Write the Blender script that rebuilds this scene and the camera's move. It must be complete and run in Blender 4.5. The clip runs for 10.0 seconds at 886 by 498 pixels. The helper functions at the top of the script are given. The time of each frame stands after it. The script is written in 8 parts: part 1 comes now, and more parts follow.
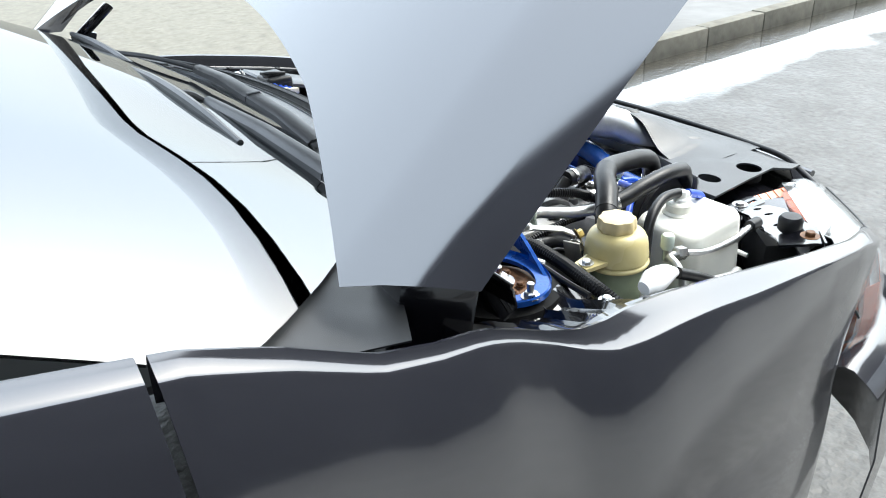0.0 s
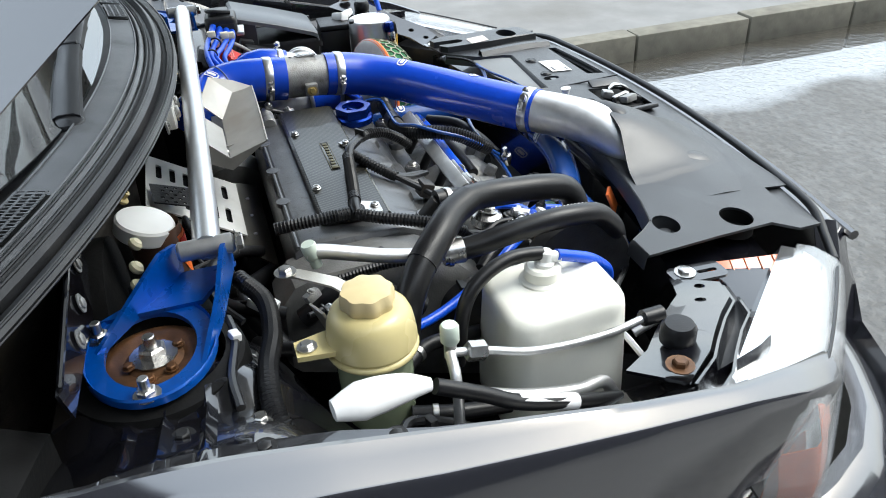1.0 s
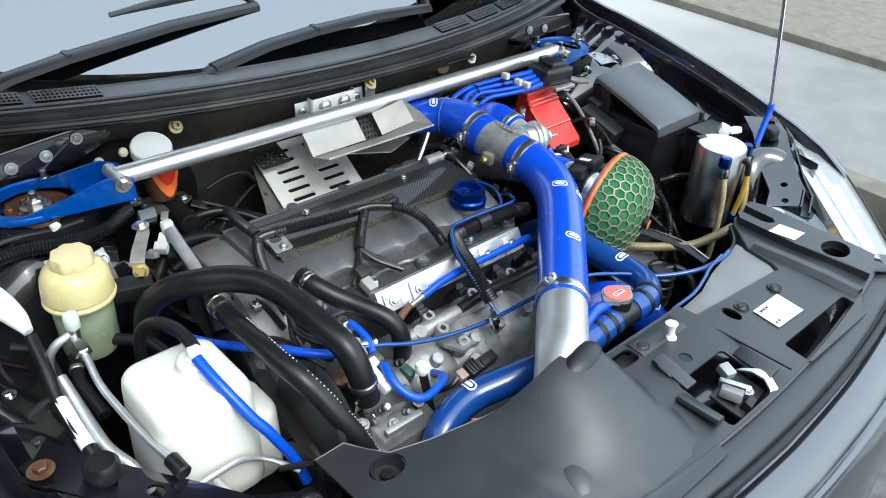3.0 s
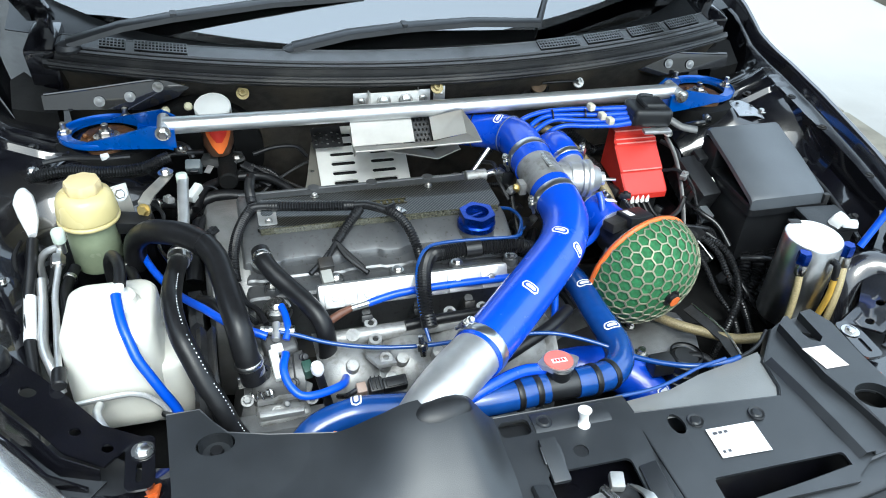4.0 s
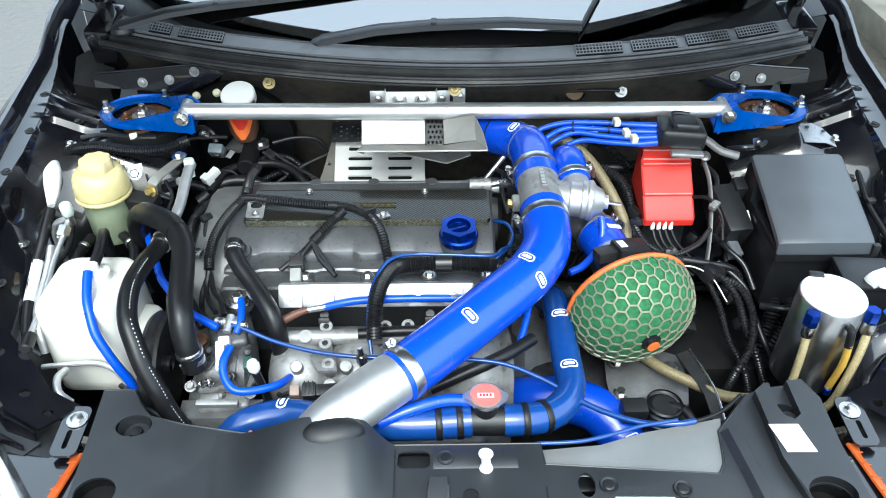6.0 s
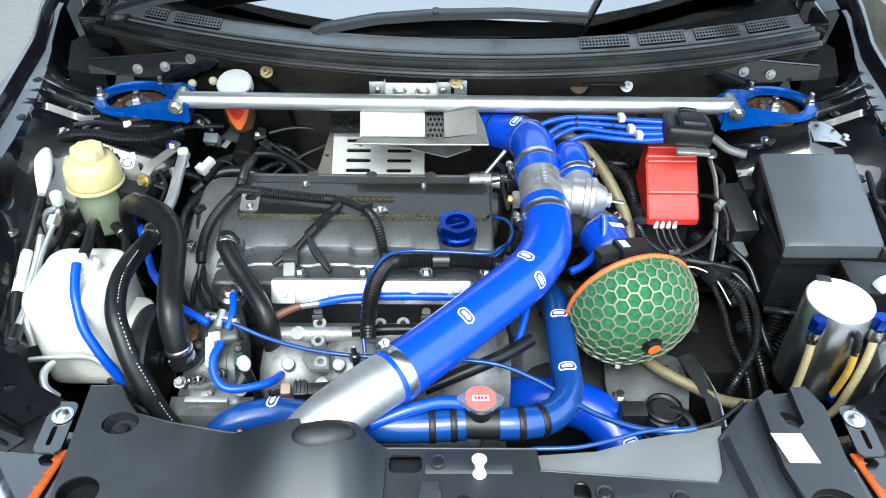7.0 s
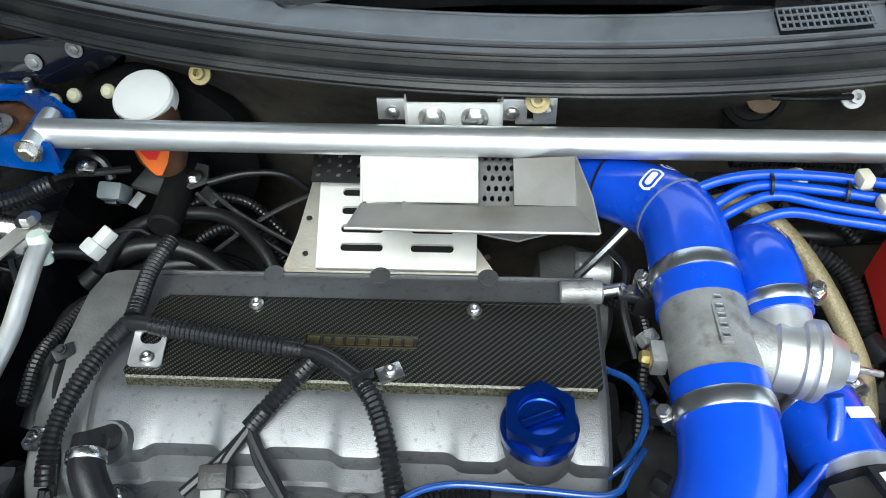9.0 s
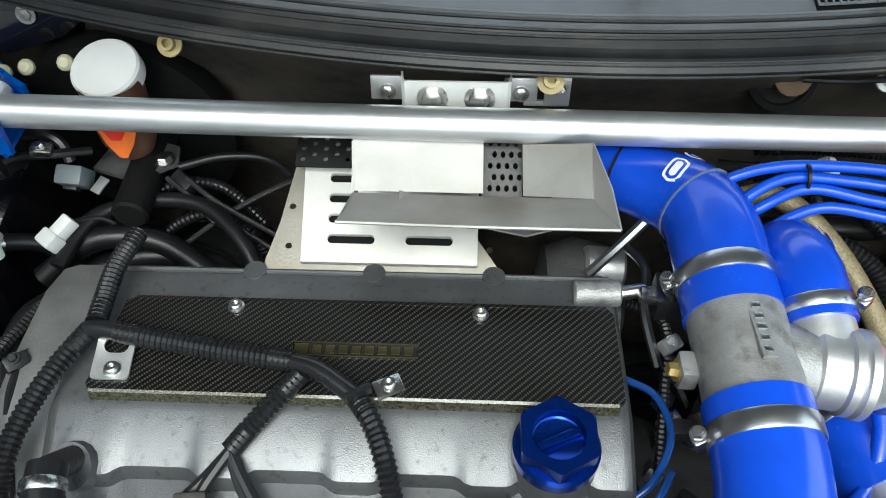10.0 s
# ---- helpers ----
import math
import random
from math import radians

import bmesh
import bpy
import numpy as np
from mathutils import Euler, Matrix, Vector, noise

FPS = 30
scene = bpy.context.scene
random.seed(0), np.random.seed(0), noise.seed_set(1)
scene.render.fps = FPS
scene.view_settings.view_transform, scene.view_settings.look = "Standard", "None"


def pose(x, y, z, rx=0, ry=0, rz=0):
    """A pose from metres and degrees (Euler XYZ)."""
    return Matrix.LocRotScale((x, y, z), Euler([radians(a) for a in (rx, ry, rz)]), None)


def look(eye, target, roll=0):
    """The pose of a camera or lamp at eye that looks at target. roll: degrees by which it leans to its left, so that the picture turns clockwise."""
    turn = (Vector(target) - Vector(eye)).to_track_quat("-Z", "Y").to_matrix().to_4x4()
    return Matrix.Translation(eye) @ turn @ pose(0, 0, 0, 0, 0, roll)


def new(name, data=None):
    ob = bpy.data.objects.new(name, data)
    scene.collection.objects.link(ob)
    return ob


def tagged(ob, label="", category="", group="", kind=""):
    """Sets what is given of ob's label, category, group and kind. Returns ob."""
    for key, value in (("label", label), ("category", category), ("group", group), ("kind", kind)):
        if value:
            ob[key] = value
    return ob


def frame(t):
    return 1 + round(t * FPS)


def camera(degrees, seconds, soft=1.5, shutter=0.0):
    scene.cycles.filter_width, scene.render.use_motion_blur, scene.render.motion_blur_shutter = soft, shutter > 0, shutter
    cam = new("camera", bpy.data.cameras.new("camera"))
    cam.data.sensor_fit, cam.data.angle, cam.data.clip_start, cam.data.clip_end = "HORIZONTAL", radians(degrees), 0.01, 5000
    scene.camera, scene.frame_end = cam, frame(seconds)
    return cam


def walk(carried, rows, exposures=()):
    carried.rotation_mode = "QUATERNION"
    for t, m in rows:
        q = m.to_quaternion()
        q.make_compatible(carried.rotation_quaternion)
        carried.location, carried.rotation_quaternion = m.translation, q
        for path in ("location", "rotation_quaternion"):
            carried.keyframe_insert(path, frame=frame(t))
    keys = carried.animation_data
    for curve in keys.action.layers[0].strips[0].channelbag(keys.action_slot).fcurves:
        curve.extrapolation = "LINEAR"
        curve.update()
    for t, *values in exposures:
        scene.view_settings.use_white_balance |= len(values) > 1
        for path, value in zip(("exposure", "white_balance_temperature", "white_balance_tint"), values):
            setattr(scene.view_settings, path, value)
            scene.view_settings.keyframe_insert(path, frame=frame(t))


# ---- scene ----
cam = camera(60.0, 10.0, 1.0)
PATH = [
    (0, (-1.287, 0.67, 1.398), (0.165, -0.341, 0.465), -3.3),
    (0.5, (-1.231, 0.293, 1.334), (0.301, -0.531, 0.346), -1.5),
    (1, (-1.238, 0.004, 1.348), (0.379, -0.489, 0.278), -3.0),
    (1.5, (-1.252, -0.285, 1.39), (0.443, -0.412, 0.336), -0.4),
    (2, (-1.14, -0.542, 1.403), (0.52, -0.156, 0.356), -0.0),
    (2.5, (-0.98, -0.801, 1.459), (0.465, 0.038, 0.359), 0.3),
    (3, (-0.828, -1.041, 1.513), (0.312, 0.16, 0.391), 3.5),
    (3.2, (-0.757, -1.096, 1.522), (0.246, 0.194, 0.37), 2.3),
    (4.3, (-0.249, -1.264, 1.588), (0.095, 0.305, 0.396), 4.9),
    (4.5, (-0.181, -1.27, 1.603), (0.088, 0.295, 0.387), 4.8),
    (5, (-0.099, -1.261, 1.622), (0.015, 0.309, 0.389), 3.2),
    (6.5, (-0.036, -1.203, 1.618), (-0.015, 0.332, 0.336), -0.1),
    (7, (-0.034, -1.189, 1.613), (-0.017, 0.339, 0.323), 0.8),
    (7.5, (-0.058, -1.141, 1.598), (-0.014, 0.368, 0.288), 1.4),
    (8, (-0.057, -0.992, 1.545), (-0.015, 0.449, 0.158), 0.6),
    (8.5, (-0.047, -0.709, 1.495), (-0.103, 0.638, 0.017), -2.0),
    (9, (-0.045, -0.55, 1.395), (-0.164, 0.812, -0.065), -2.6),
    (9.5, (-0.055, -0.499, 1.36), (-0.145, 0.808, -0.15), -1.5),
    (10, (-0.075, -0.486, 1.357), (-0.12, 0.823, -0.155), -0.1),
]
EXPOSURE = [(0.0, 2.15, 6000, 4), (1.0, 1.7, 6000, 4), (2.0, 1.6, 5900, 2), (3.0, 1.65, 5700, 0), (4.5, 1.85, 5600, -1), (6.5, 1.95, 5600, -1), (8.5, 1.95, 5600, -1), (9.5, 1.6, 5900, -1), (10.0, 1.6, 5900, -1)]
walk(cam, [(t, look(eye, target, roll)) for t, eye, target, roll in PATH], EXPOSURE)

# ---------- world and light ----------
world = bpy.data.worlds.new("overcast")
scene.world = world
world.use_nodes = True
wn = world.node_tree
sky = wn.nodes.new("ShaderNodeTexSky")
sky.sky_type = "NISHITA"
sky.sun_disc = False
sky.sun_elevation, sky.sun_rotation = radians(56), radians(184)
sky.air_density, sky.dust_density, sky.ozone_density = 1.6, 7.0, 1.0
cloud = wn.nodes.new("ShaderNodeMix")
cloud.data_type = "RGBA"
cloud.inputs[0].default_value = 0.7
cloud.inputs[7].default_value = (5.0, 5.15, 5.4, 1)
wn.links.new(sky.outputs[0], cloud.inputs[6])
wn.links.new(cloud.outputs[2], wn.nodes["Background"].inputs[0])
wn.nodes["Background"].inputs[1].default_value = 0.15
sun = new("sun", bpy.data.lights.new("sun", "SUN"))
sun.data.energy, sun.data.angle, sun.data.color = 0.6, radians(25), (1.0, 0.98, 0.95)
sun.matrix_world = look((-0.4, -5.4, 9.0), (0, 0, 0.8))


# ---------- materials ----------
def mat(name, color, rough=0.5, metal=0.0, var=0.12, scale=40.0, bump=0.0, bscale=300.0, coat=0.0, spec=0.5, rvar=0.12, stain=None, stain_at=0.6, stain_scale=9.0):
    m = bpy.data.materials.new(name)
    m.use_nodes = True
    t = m.node_tree
    n, l, b = t.nodes, t.links, t.nodes["Principled BSDF"]
    b.inputs["Roughness"].default_value, b.inputs["Metallic"].default_value = rough, metal
    b.inputs["Specular IOR Level"].default_value = spec
    b.inputs["Coat Weight"].default_value, b.inputs["Coat Roughness"].default_value = coat, 0.03
    b.inputs["Coat IOR"].default_value = 1.6
    co = n.new("ShaderNodeTexCoord")
    no = n.new("ShaderNodeTexNoise")
    no.inputs["Scale"].default_value, no.inputs["Detail"].default_value = scale, 6
    l.new(co.outputs["Object"], no.inputs["Vector"])
    ra = n.new("ShaderNodeValToRGB")
    ra.color_ramp.elements[0].position, ra.color_ramp.elements[1].position = 0.3, 0.7
    ra.color_ramp.elements[0].color = (*[max(0, c * (1 - var)) for c in color], 1)
    ra.color_ramp.elements[1].color = (*[min(1, c * (1 + var)) for c in color], 1)
    l.new(no.outputs["Fac"], ra.inputs[0])
    out = ra.outputs[0]
    if stain:
        n2 = n.new("ShaderNodeTexNoise")
        n2.inputs["Scale"].default_value, n2.inputs["Detail"].default_value = stain_scale, 8
        l.new(co.outputs["Object"], n2.inputs["Vector"])
        r2 = n.new("ShaderNodeMapRange")
        r2.inputs[1].default_value, r2.inputs[2].default_value = stain_at - 0.08, stain_at + 0.1
        l.new(n2.outputs["Fac"], r2.inputs[0])
        mx = n.new("ShaderNodeMix")
        mx.data_type = "RGBA"
        mx.inputs[7].default_value = (*stain, 1)
        l.new(r2.outputs[0], mx.inputs[0])
        l.new(out, mx.inputs[6])
        out = mx.outputs[2]
    l.new(out, b.inputs["Base Color"])
    rr = n.new("ShaderNodeMapRange")
    rr.inputs[3].default_value, rr.inputs[4].default_value = max(0.02, rough - rvar), min(1, rough + rvar)
    n3 = n.new("ShaderNodeTexNoise")
    n3.inputs["Scale"].default_value, n3.inputs["Detail"].default_value = scale * 0.35, 4
    l.new(co.outputs["Object"], n3.inputs["Vector"])
    l.new(n3.outputs["Fac"], rr.inputs[0])
    l.new(rr.outputs[0], b.inputs["Roughness"])
    if bump:
        nb = n.new("ShaderNodeTexNoise")
        nb.inputs["Scale"].default_value, nb.inputs["Detail"].default_value = bscale, 3
        l.new(co.outputs["Object"], nb.inputs["Vector"])
        bp = n.new("ShaderNodeBump")
        bp.inputs["Strength"].default_value, bp.inputs["Distance"].default_value = bump, 0.001
        l.new(nb.outputs["Fac"], bp.inputs["Height"])
        l.new(bp.outputs[0], b.inputs["Normal"])
    return m


paint = mat("black_pearl_paint", (0.012, 0.012, 0.017), 0.3, 0.0, 0.25, 900, coat=1.0, spec=0.15, rvar=0.03)
paint.node_tree.nodes["Principled BSDF"].inputs["Coat IOR"].default_value = 2.25
paint.node_tree.nodes["Principled BSDF"].inputs["Coat Roughness"].default_value = 0.09
bay_paint = mat("bay_black_paint", (0.004, 0.004, 0.006), 0.24, 0.0, 0.3, 25, 0.35, 40, coat=1.0, spec=0.4, rvar=0.1, stain=(0.012, 0.011, 0.010), stain_at=0.64)
black_plastic = mat("black_plastic", (0.011, 0.0115, 0.013), 0.40, 0.0, 0.2, 60, 0.25, 900)
cover_plastic = mat("cover_grey_plastic", (0.0150, 0.0165, 0.0190), 0.38, 0.0, 0.15, 30, 0.30, 1300, spec=0.75, stain=(0.023, 0.025, 0.028), stain_at=0.62)
cowl_plastic = mat("cowl_grey_plastic", (0.15, 0.157, 0.168), 0.42, 0.0, 0.12, 25, 0.3, 900, stain=(0.045, 0.045, 0.045))
rubber = mat("black_rubber", (0.009, 0.009, 0.010), 0.36, 0.0, 0.25, 90, 0.2, 500, spec=0.35)
seal_rubber = mat("seal_rubber", (0.016, 0.016, 0.017), 0.42, 0.0, 0.3, 30, 0.3, 300, stain=(0.05, 0.048, 0.045), stain_at=0.64)
blue_silicone = mat("blue_silicone", (0.010, 0.062, 0.54), 0.26, 0.0, 0.06, 60, 0.08, 500, coat=0.25, rvar=0.05)
navy_silicone = mat("dark_blue_silicone", (0.010, 0.050, 0.22), 0.24, 0.0, 0.1, 60, 0.1, 500, coat=0.3, rvar=0.05)
blue_vinyl = mat("blue_vinyl", (0.010, 0.075, 0.58), 0.3, 0.0, 0.06, 60)
blue_anod = mat("blue_anodised", (0.004, 0.09, 0.45), 0.3, 0.35, 0.1, 120, 0.05, 700, coat=0.3)
deep_anod = mat("deep_blue_anodised", (0.006, 0.035, 0.26), 0.2, 0.8, 0.1, 120)
alu = mat("brushed_aluminium", (0.62, 0.63, 0.64), 0.3, 1.0, 0.08, 60, 0.1, 700, rvar=0.08)
bar_alu = mat("polished_tube_aluminium", (0.72, 0.73, 0.74), 0.36, 0.85, 0.05, 40, 0.08, 700)
alu_satin = mat("satin_aluminium", (0.62, 0.62, 0.62), 0.42, 0.85, 0.1, 50, 0.2, 900)
cast = mat("cast_aluminium", (0.13, 0.13, 0.13), 0.48, 0.5, 0.2, 45, 0.55, 420, stain=(0.06, 0.056, 0.05), stain_at=0.56)
cast_light = mat("light_cast_aluminium", (0.33, 0.33, 0.325), 0.46, 0.55, 0.18, 45, 0.7, 500, stain=(0.20, 0.19, 0.175), stain_at=0.60, stain_scale=60)
cover_alu = mat("valve_cover_aluminium", (0.146, 0.149, 0.154), 0.36, 0.65, 0.14, 22, 0.28, 900, stain=(0.085, 0.082, 0.076), stain_at=0.66, stain_scale=150)
steel = mat("zinc_steel", (0.55, 0.54, 0.52), 0.28, 1.0, 0.15, 80, 0.2, 500)
chrome = mat("bright_metal", (0.75, 0.75, 0.76), 0.14, 1.0, 0.05, 60)
dark_metal = mat("dark_metal", (0.025, 0.025, 0.026), 0.42, 0.3, 0.4, 40, 0.5, 300, stain=(0.05, 0.042, 0.034), stain_at=0.62)
# near-black for hidden parts; also puts shade into slots and deep gaps
near_black = mat("near_black_shade", (0.005, 0.005, 0.005), 0.7, 0.0, 0.5, 30, 0.6, 200, spec=0.2)
rust = mat("brown_bearing", (0.16, 0.075, 0.03), 0.45, 0.5, 0.4, 60, 0.3, 300, stain=(0.05, 0.03, 0.02))
white_plastic = mat("white_plastic", (0.78, 0.78, 0.76), 0.35, 0.0, 0.03, 30)
milky = mat("milky_plastic", (0.74, 0.73, 0.66), 0.35, 0.0, 0.04, 18, 0.1, 200)
cream = mat("cream_plastic", (0.62, 0.53, 0.26), 0.30, 0.0, 0.06, 18, 0.1, 200, stain=(0.52, 0.44, 0.20), stain_at=0.58)
green_fluid = mat("green_tinted_plastic", (0.25, 0.29, 0.19), 0.22, 0.0, 0.15, 25)
red_plastic = mat("red_plastic", (0.55, 0.03, 0.02), 0.35, 0.0, 0.08, 40, 0.1, 400)
red_cap = mat("red_paper_label", (0.62, 0.16, 0.13), 0.45)
orange = mat("orange_label", (0.75, 0.16, 0.03), 0.45)
amber = mat("amber_plastic", (0.5, 0.10, 0.02), 0.2, coat=0.5)
brass = mat("brass", (0.55, 0.42, 0.16), 0.35, 0.8, 0.15, 90)
gold_weave = mat("braided_fuel_hose", (0.21, 0.17, 0.09), 0.45, 0.2, 0.3, 500, 0.6, 700)
clear_hose = mat("clear_braided_hose", (0.34, 0.28, 0.15), 0.3, 0.0, 0.25, 400, 0.4, 600)
green_foam = mat("green_foam", (0.025, 0.13, 0.045), 0.85, 0.0, 0.35, 150, 0.9, 600)
mesh_metal = mat("gold_tinted_mesh", (0.27, 0.27, 0.19), 0.55, 0.45, 0.1, 60)
felt = mat("firewall_felt", (0.044, 0.039, 0.033), 0.7, 0.0, 0.4, 50, 0.8, 300, stain=(0.080, 0.066, 0.048), stain_at=0.56)
sticker = mat("white_label", (0.8, 0.78, 0.77), 0.5, 0.0, 0.03)
print_dark = mat("printed_ink", (0.06, 0.06, 0.07), 0.5)
print_white = mat("white_print", (0.75, 0.76, 0.78), 0.5)
white_tape = mat("white_tape", (0.8, 0.8, 0.8), 0.5, 0.0, 0.04, 60)
kerb_mat = mat("kerb_concrete", (0.15, 0.14, 0.11), 0.85, 0.0, 0.2, 18, 0.8, 120, stain=(0.11, 0.10, 0.08))
path_mat = mat("pavement_concrete", (0.17, 0.167, 0.16), 0.85, 0.0, 0.12, 6, 0.7, 90, stain=(0.13, 0.125, 0.115), stain_scale=2)
def two_tone_path(m):
    """Concrete that is darker along one stretch and paler further on."""
    t = m.node_tree
    n, l, b = t.nodes, t.links, t.nodes["Principled BSDF"]
    src = b.inputs["Base Color"].links[0].from_socket
    co, sx, no, ad, mr, mx = (n.new("ShaderNode" + k) for k in ("TexCoord", "SeparateXYZ", "TexNoise", "Math", "MapRange", "Mix"))
    l.new(co.outputs["Object"], sx.inputs[0])
    l.new(co.outputs["Object"], no.inputs["Vector"])
    no.inputs["Scale"].default_value, no.inputs["Detail"].default_value = 1.2, 8
    ad.operation = "ADD"
    l.new(sx.outputs["Y"], ad.inputs[0])
    l.new(no.outputs["Fac"], ad.inputs[1])
    mr.inputs[1].default_value, mr.inputs[2].default_value = 0.9, 2.6
    l.new(ad.outputs[0], mr.inputs[0])
    mx.data_type = "RGBA"
    mx.inputs[7].default_value = (0.34, 0.335, 0.315, 1)
    l.new(mr.outputs[0], mx.inputs[0])
    l.new(src, mx.inputs[6])
    l.new(mx.outputs[2], b.inputs["Base Color"])


two_tone_path(path_mat)
lamp_white = mat("lamp_chrome", (0.82, 0.82, 0.82), 0.12, 0.9, 0.05, 40)


def carbon():
    m = mat("carbon_fibre", (0.02, 0.02, 0.021), 0.36, coat=0.3)
    t = m.node_tree
    n, l, b = t.nodes, t.links, t.nodes["Principled BSDF"]
    co = n.new("ShaderNodeTexCoord")
    mp = n.new("ShaderNodeMapping")
    mp.inputs["Rotation"].default_value = (0, 0, radians(47))
    l.new(co.outputs["Object"], mp.inputs[0])
    ws = []
    for ax, sc, ds in (("X", 74, 0.25), ("Y", 150, 0.8)):
        w = n.new("ShaderNodeTexWave")
        w.bands_direction = ax
        w.inputs["Scale"].default_value = sc
        w.inputs["Distortion"].default_value = ds
        l.new(mp.outputs[0], w.inputs["Vector"])
        ws.append(w)
    lift = n.new("ShaderNodeMath")
    lift.operation = "MULTIPLY_ADD"
    lift.inputs[1].default_value, lift.inputs[2].default_value = 0.6, 0.4
    l.new(ws[1].outputs["Fac"], lift.inputs[0])
    mu = n.new("ShaderNodeMath")
    mu.operation = "MULTIPLY"
    l.new(ws[0].outputs["Fac"], mu.inputs[0])
    l.new(lift.outputs[0], mu.inputs[1])
    ra = n.new("ShaderNodeValToRGB")
    ra.color_ramp.elements[0].position = 0.38
    ra.color_ramp.elements[0].color = (0.004, 0.004, 0.004, 1)
    ra.color_ramp.elements[1].color = (0.13, 0.125, 0.105, 1)
    l.new(mu.outputs[0], ra.inputs[0])
    l.new(ra.outputs[0], b.inputs["Base Color"])
    b.inputs["Metallic"].default_value = 0.4
    return m


carbon_mat = carbon()


def glassy(name, tint, rough=0.02, alpha=0.2):
    m = bpy.data.materials.new(name)
    m.use_nodes = True
    b = m.node_tree.nodes["Principled BSDF"]
    b.inputs["Base Color"].default_value = (*tint, 1)
    b.inputs["Roughness"].default_value = rough
    b.inputs["Alpha"].default_value = alpha
    b.inputs["Specular IOR Level"].default_value = 0.8
    b.inputs["Coat Weight"].default_value = 1.0
    b.inputs["Coat Roughness"].default_value = 0.01
    return m


def screen_glass():
    m = bpy.data.materials.new("windscreen_glass")
    m.use_nodes = True
    t = m.node_tree
    n, l = t.nodes, t.links
    n.remove(n["Principled BSDF"])
    tr, gl, fr, mx = n.new("ShaderNodeBsdfTransparent"), n.new("ShaderNodeBsdfGlossy"), n.new("ShaderNodeFresnel"), n.new("ShaderNodeMixShader")
    tr.inputs[0].default_value = (0.45, 0.60, 0.60, 1)
    gl.inputs["Roughness"].default_value = 0.015
    fr.inputs["IOR"].default_value = 3.7
    l.new(fr.outputs[0], mx.inputs[0])
    l.new(tr.outputs[0], mx.inputs[1])
    l.new(gl.outputs[0], mx.inputs[2])
    l.new(mx.outputs[0], n["Material Output"].inputs[0])
    return m


glass_mat = screen_glass()
lens_mat = glassy("lamp_lens", (0.55, 0.57, 0.58), 0.06, 0.30)


def ground_mat():
    m = mat("wet_asphalt", (0.085, 0.084, 0.080), 0.55, 0.0, 0.25, 9.0, 0.8, 24, rvar=0.25, stain=(0.06, 0.058, 0.054), stain_at=0.5, stain_scale=30)
    m.node_tree.nodes["Bump"].inputs["Distance"].default_value = 0.014
    t = m.node_tree
    n, l, b = t.nodes, t.links, t.nodes["Principled BSDF"]
    src = b.inputs["Base Color"].links[0].from_socket
    co = n.new("ShaderNodeTexCoord")
    sx = n.new("ShaderNodeSeparateXYZ")
    l.new(co.outputs["Object"], sx.inputs[0])
    no = n.new("ShaderNodeTexNoise")
    no.inputs["Scale"].default_value, no.inputs["Detail"].default_value = 1.7, 8
    l.new(co.outputs["Object"], no.inputs["Vector"])
    ad = n.new("ShaderNodeMath")
    ad.operation = "MULTIPLY_ADD"
    ad.inputs[1].default_value = 0.55
    l.new(no.outputs["Fac"], ad.inputs[0])
    l.new(sx.outputs["X"], ad.inputs[2])
    mr = n.new("ShaderNodeMapRange")
    mr.inputs[1].default_value, mr.inputs[2].default_value = 2.22, 2.30
    l.new(ad.outputs[0], mr.inputs[0])
    mx = n.new("ShaderNodeMix")
    mx.data_type = "RGBA"
    mx.inputs[7].default_value = (0.05, 0.045, 0.036, 1)
    l.new(mr.outputs[0], mx.inputs[0])
    l.new(src, mx.inputs[6])
    # pale dry concrete away from the car
    pale = n.new("ShaderNodeMapRange")
    pale.inputs[1].default_value, pale.inputs[2].default_value = -1.2, -1.5
    l.new(ad.outputs[0], pale.inputs[0])
    m2 = n.new("ShaderNodeMix")
    m2.data_type = "RGBA"
    m2.inputs[7].default_value = (0.18, 0.177, 0.168, 1)
    l.new(pale.outputs[0], m2.inputs[0])
    l.new(mx.outputs[2], m2.inputs[6])
    l.new(m2.outputs[2], b.inputs["Base Color"])
    # standing water along the gutter
    wet = n.new("ShaderNodeMapRange")
    wet.inputs[1].default_value, wet.inputs[2].default_value = 1.66, 1.80
    wet.inputs[3].default_value, wet.inputs[4].default_value = 1.0, 0.10
    l.new(ad.outputs[0], wet.inputs[0])
    dry = b.inputs["Roughness"].links[0].from_socket
    mul = n.new("ShaderNodeMath")
    mul.operation = "MULTIPLY"
    l.new(dry, mul.inputs[0])
    l.new(wet.outputs[0], mul.inputs[1])
    l.new(mul.outputs[0], b.inputs["Roughness"])
    film_ = n.new("ShaderNodeMapRange")
    film_.inputs[1].default_value, film_.inputs[2].default_value = 1.66, 1.80
    l.new(ad.outputs[0], film_.inputs[0])
    l.new(film_.outputs[0], b.inputs["Coat Weight"])
    b.inputs["Coat IOR"].default_value = 1.9
    return m


asphalt = ground_mat()


# ---------- mesh helpers ----------
def bmnew():
    return bmesh.new()


def finish(bm, angle=38):
    bmesh.ops.remove_doubles(bm, verts=bm.verts, dist=1e-6)
    bmesh.ops.recalc_face_normals(bm, faces=bm.faces)
    for f in bm.faces:
        f.smooth = True
    lim = radians(angle)
    for e in bm.edges:
        if len(e.link_faces) == 2 and e.calc_face_angle(0) > lim:
            e.smooth = False


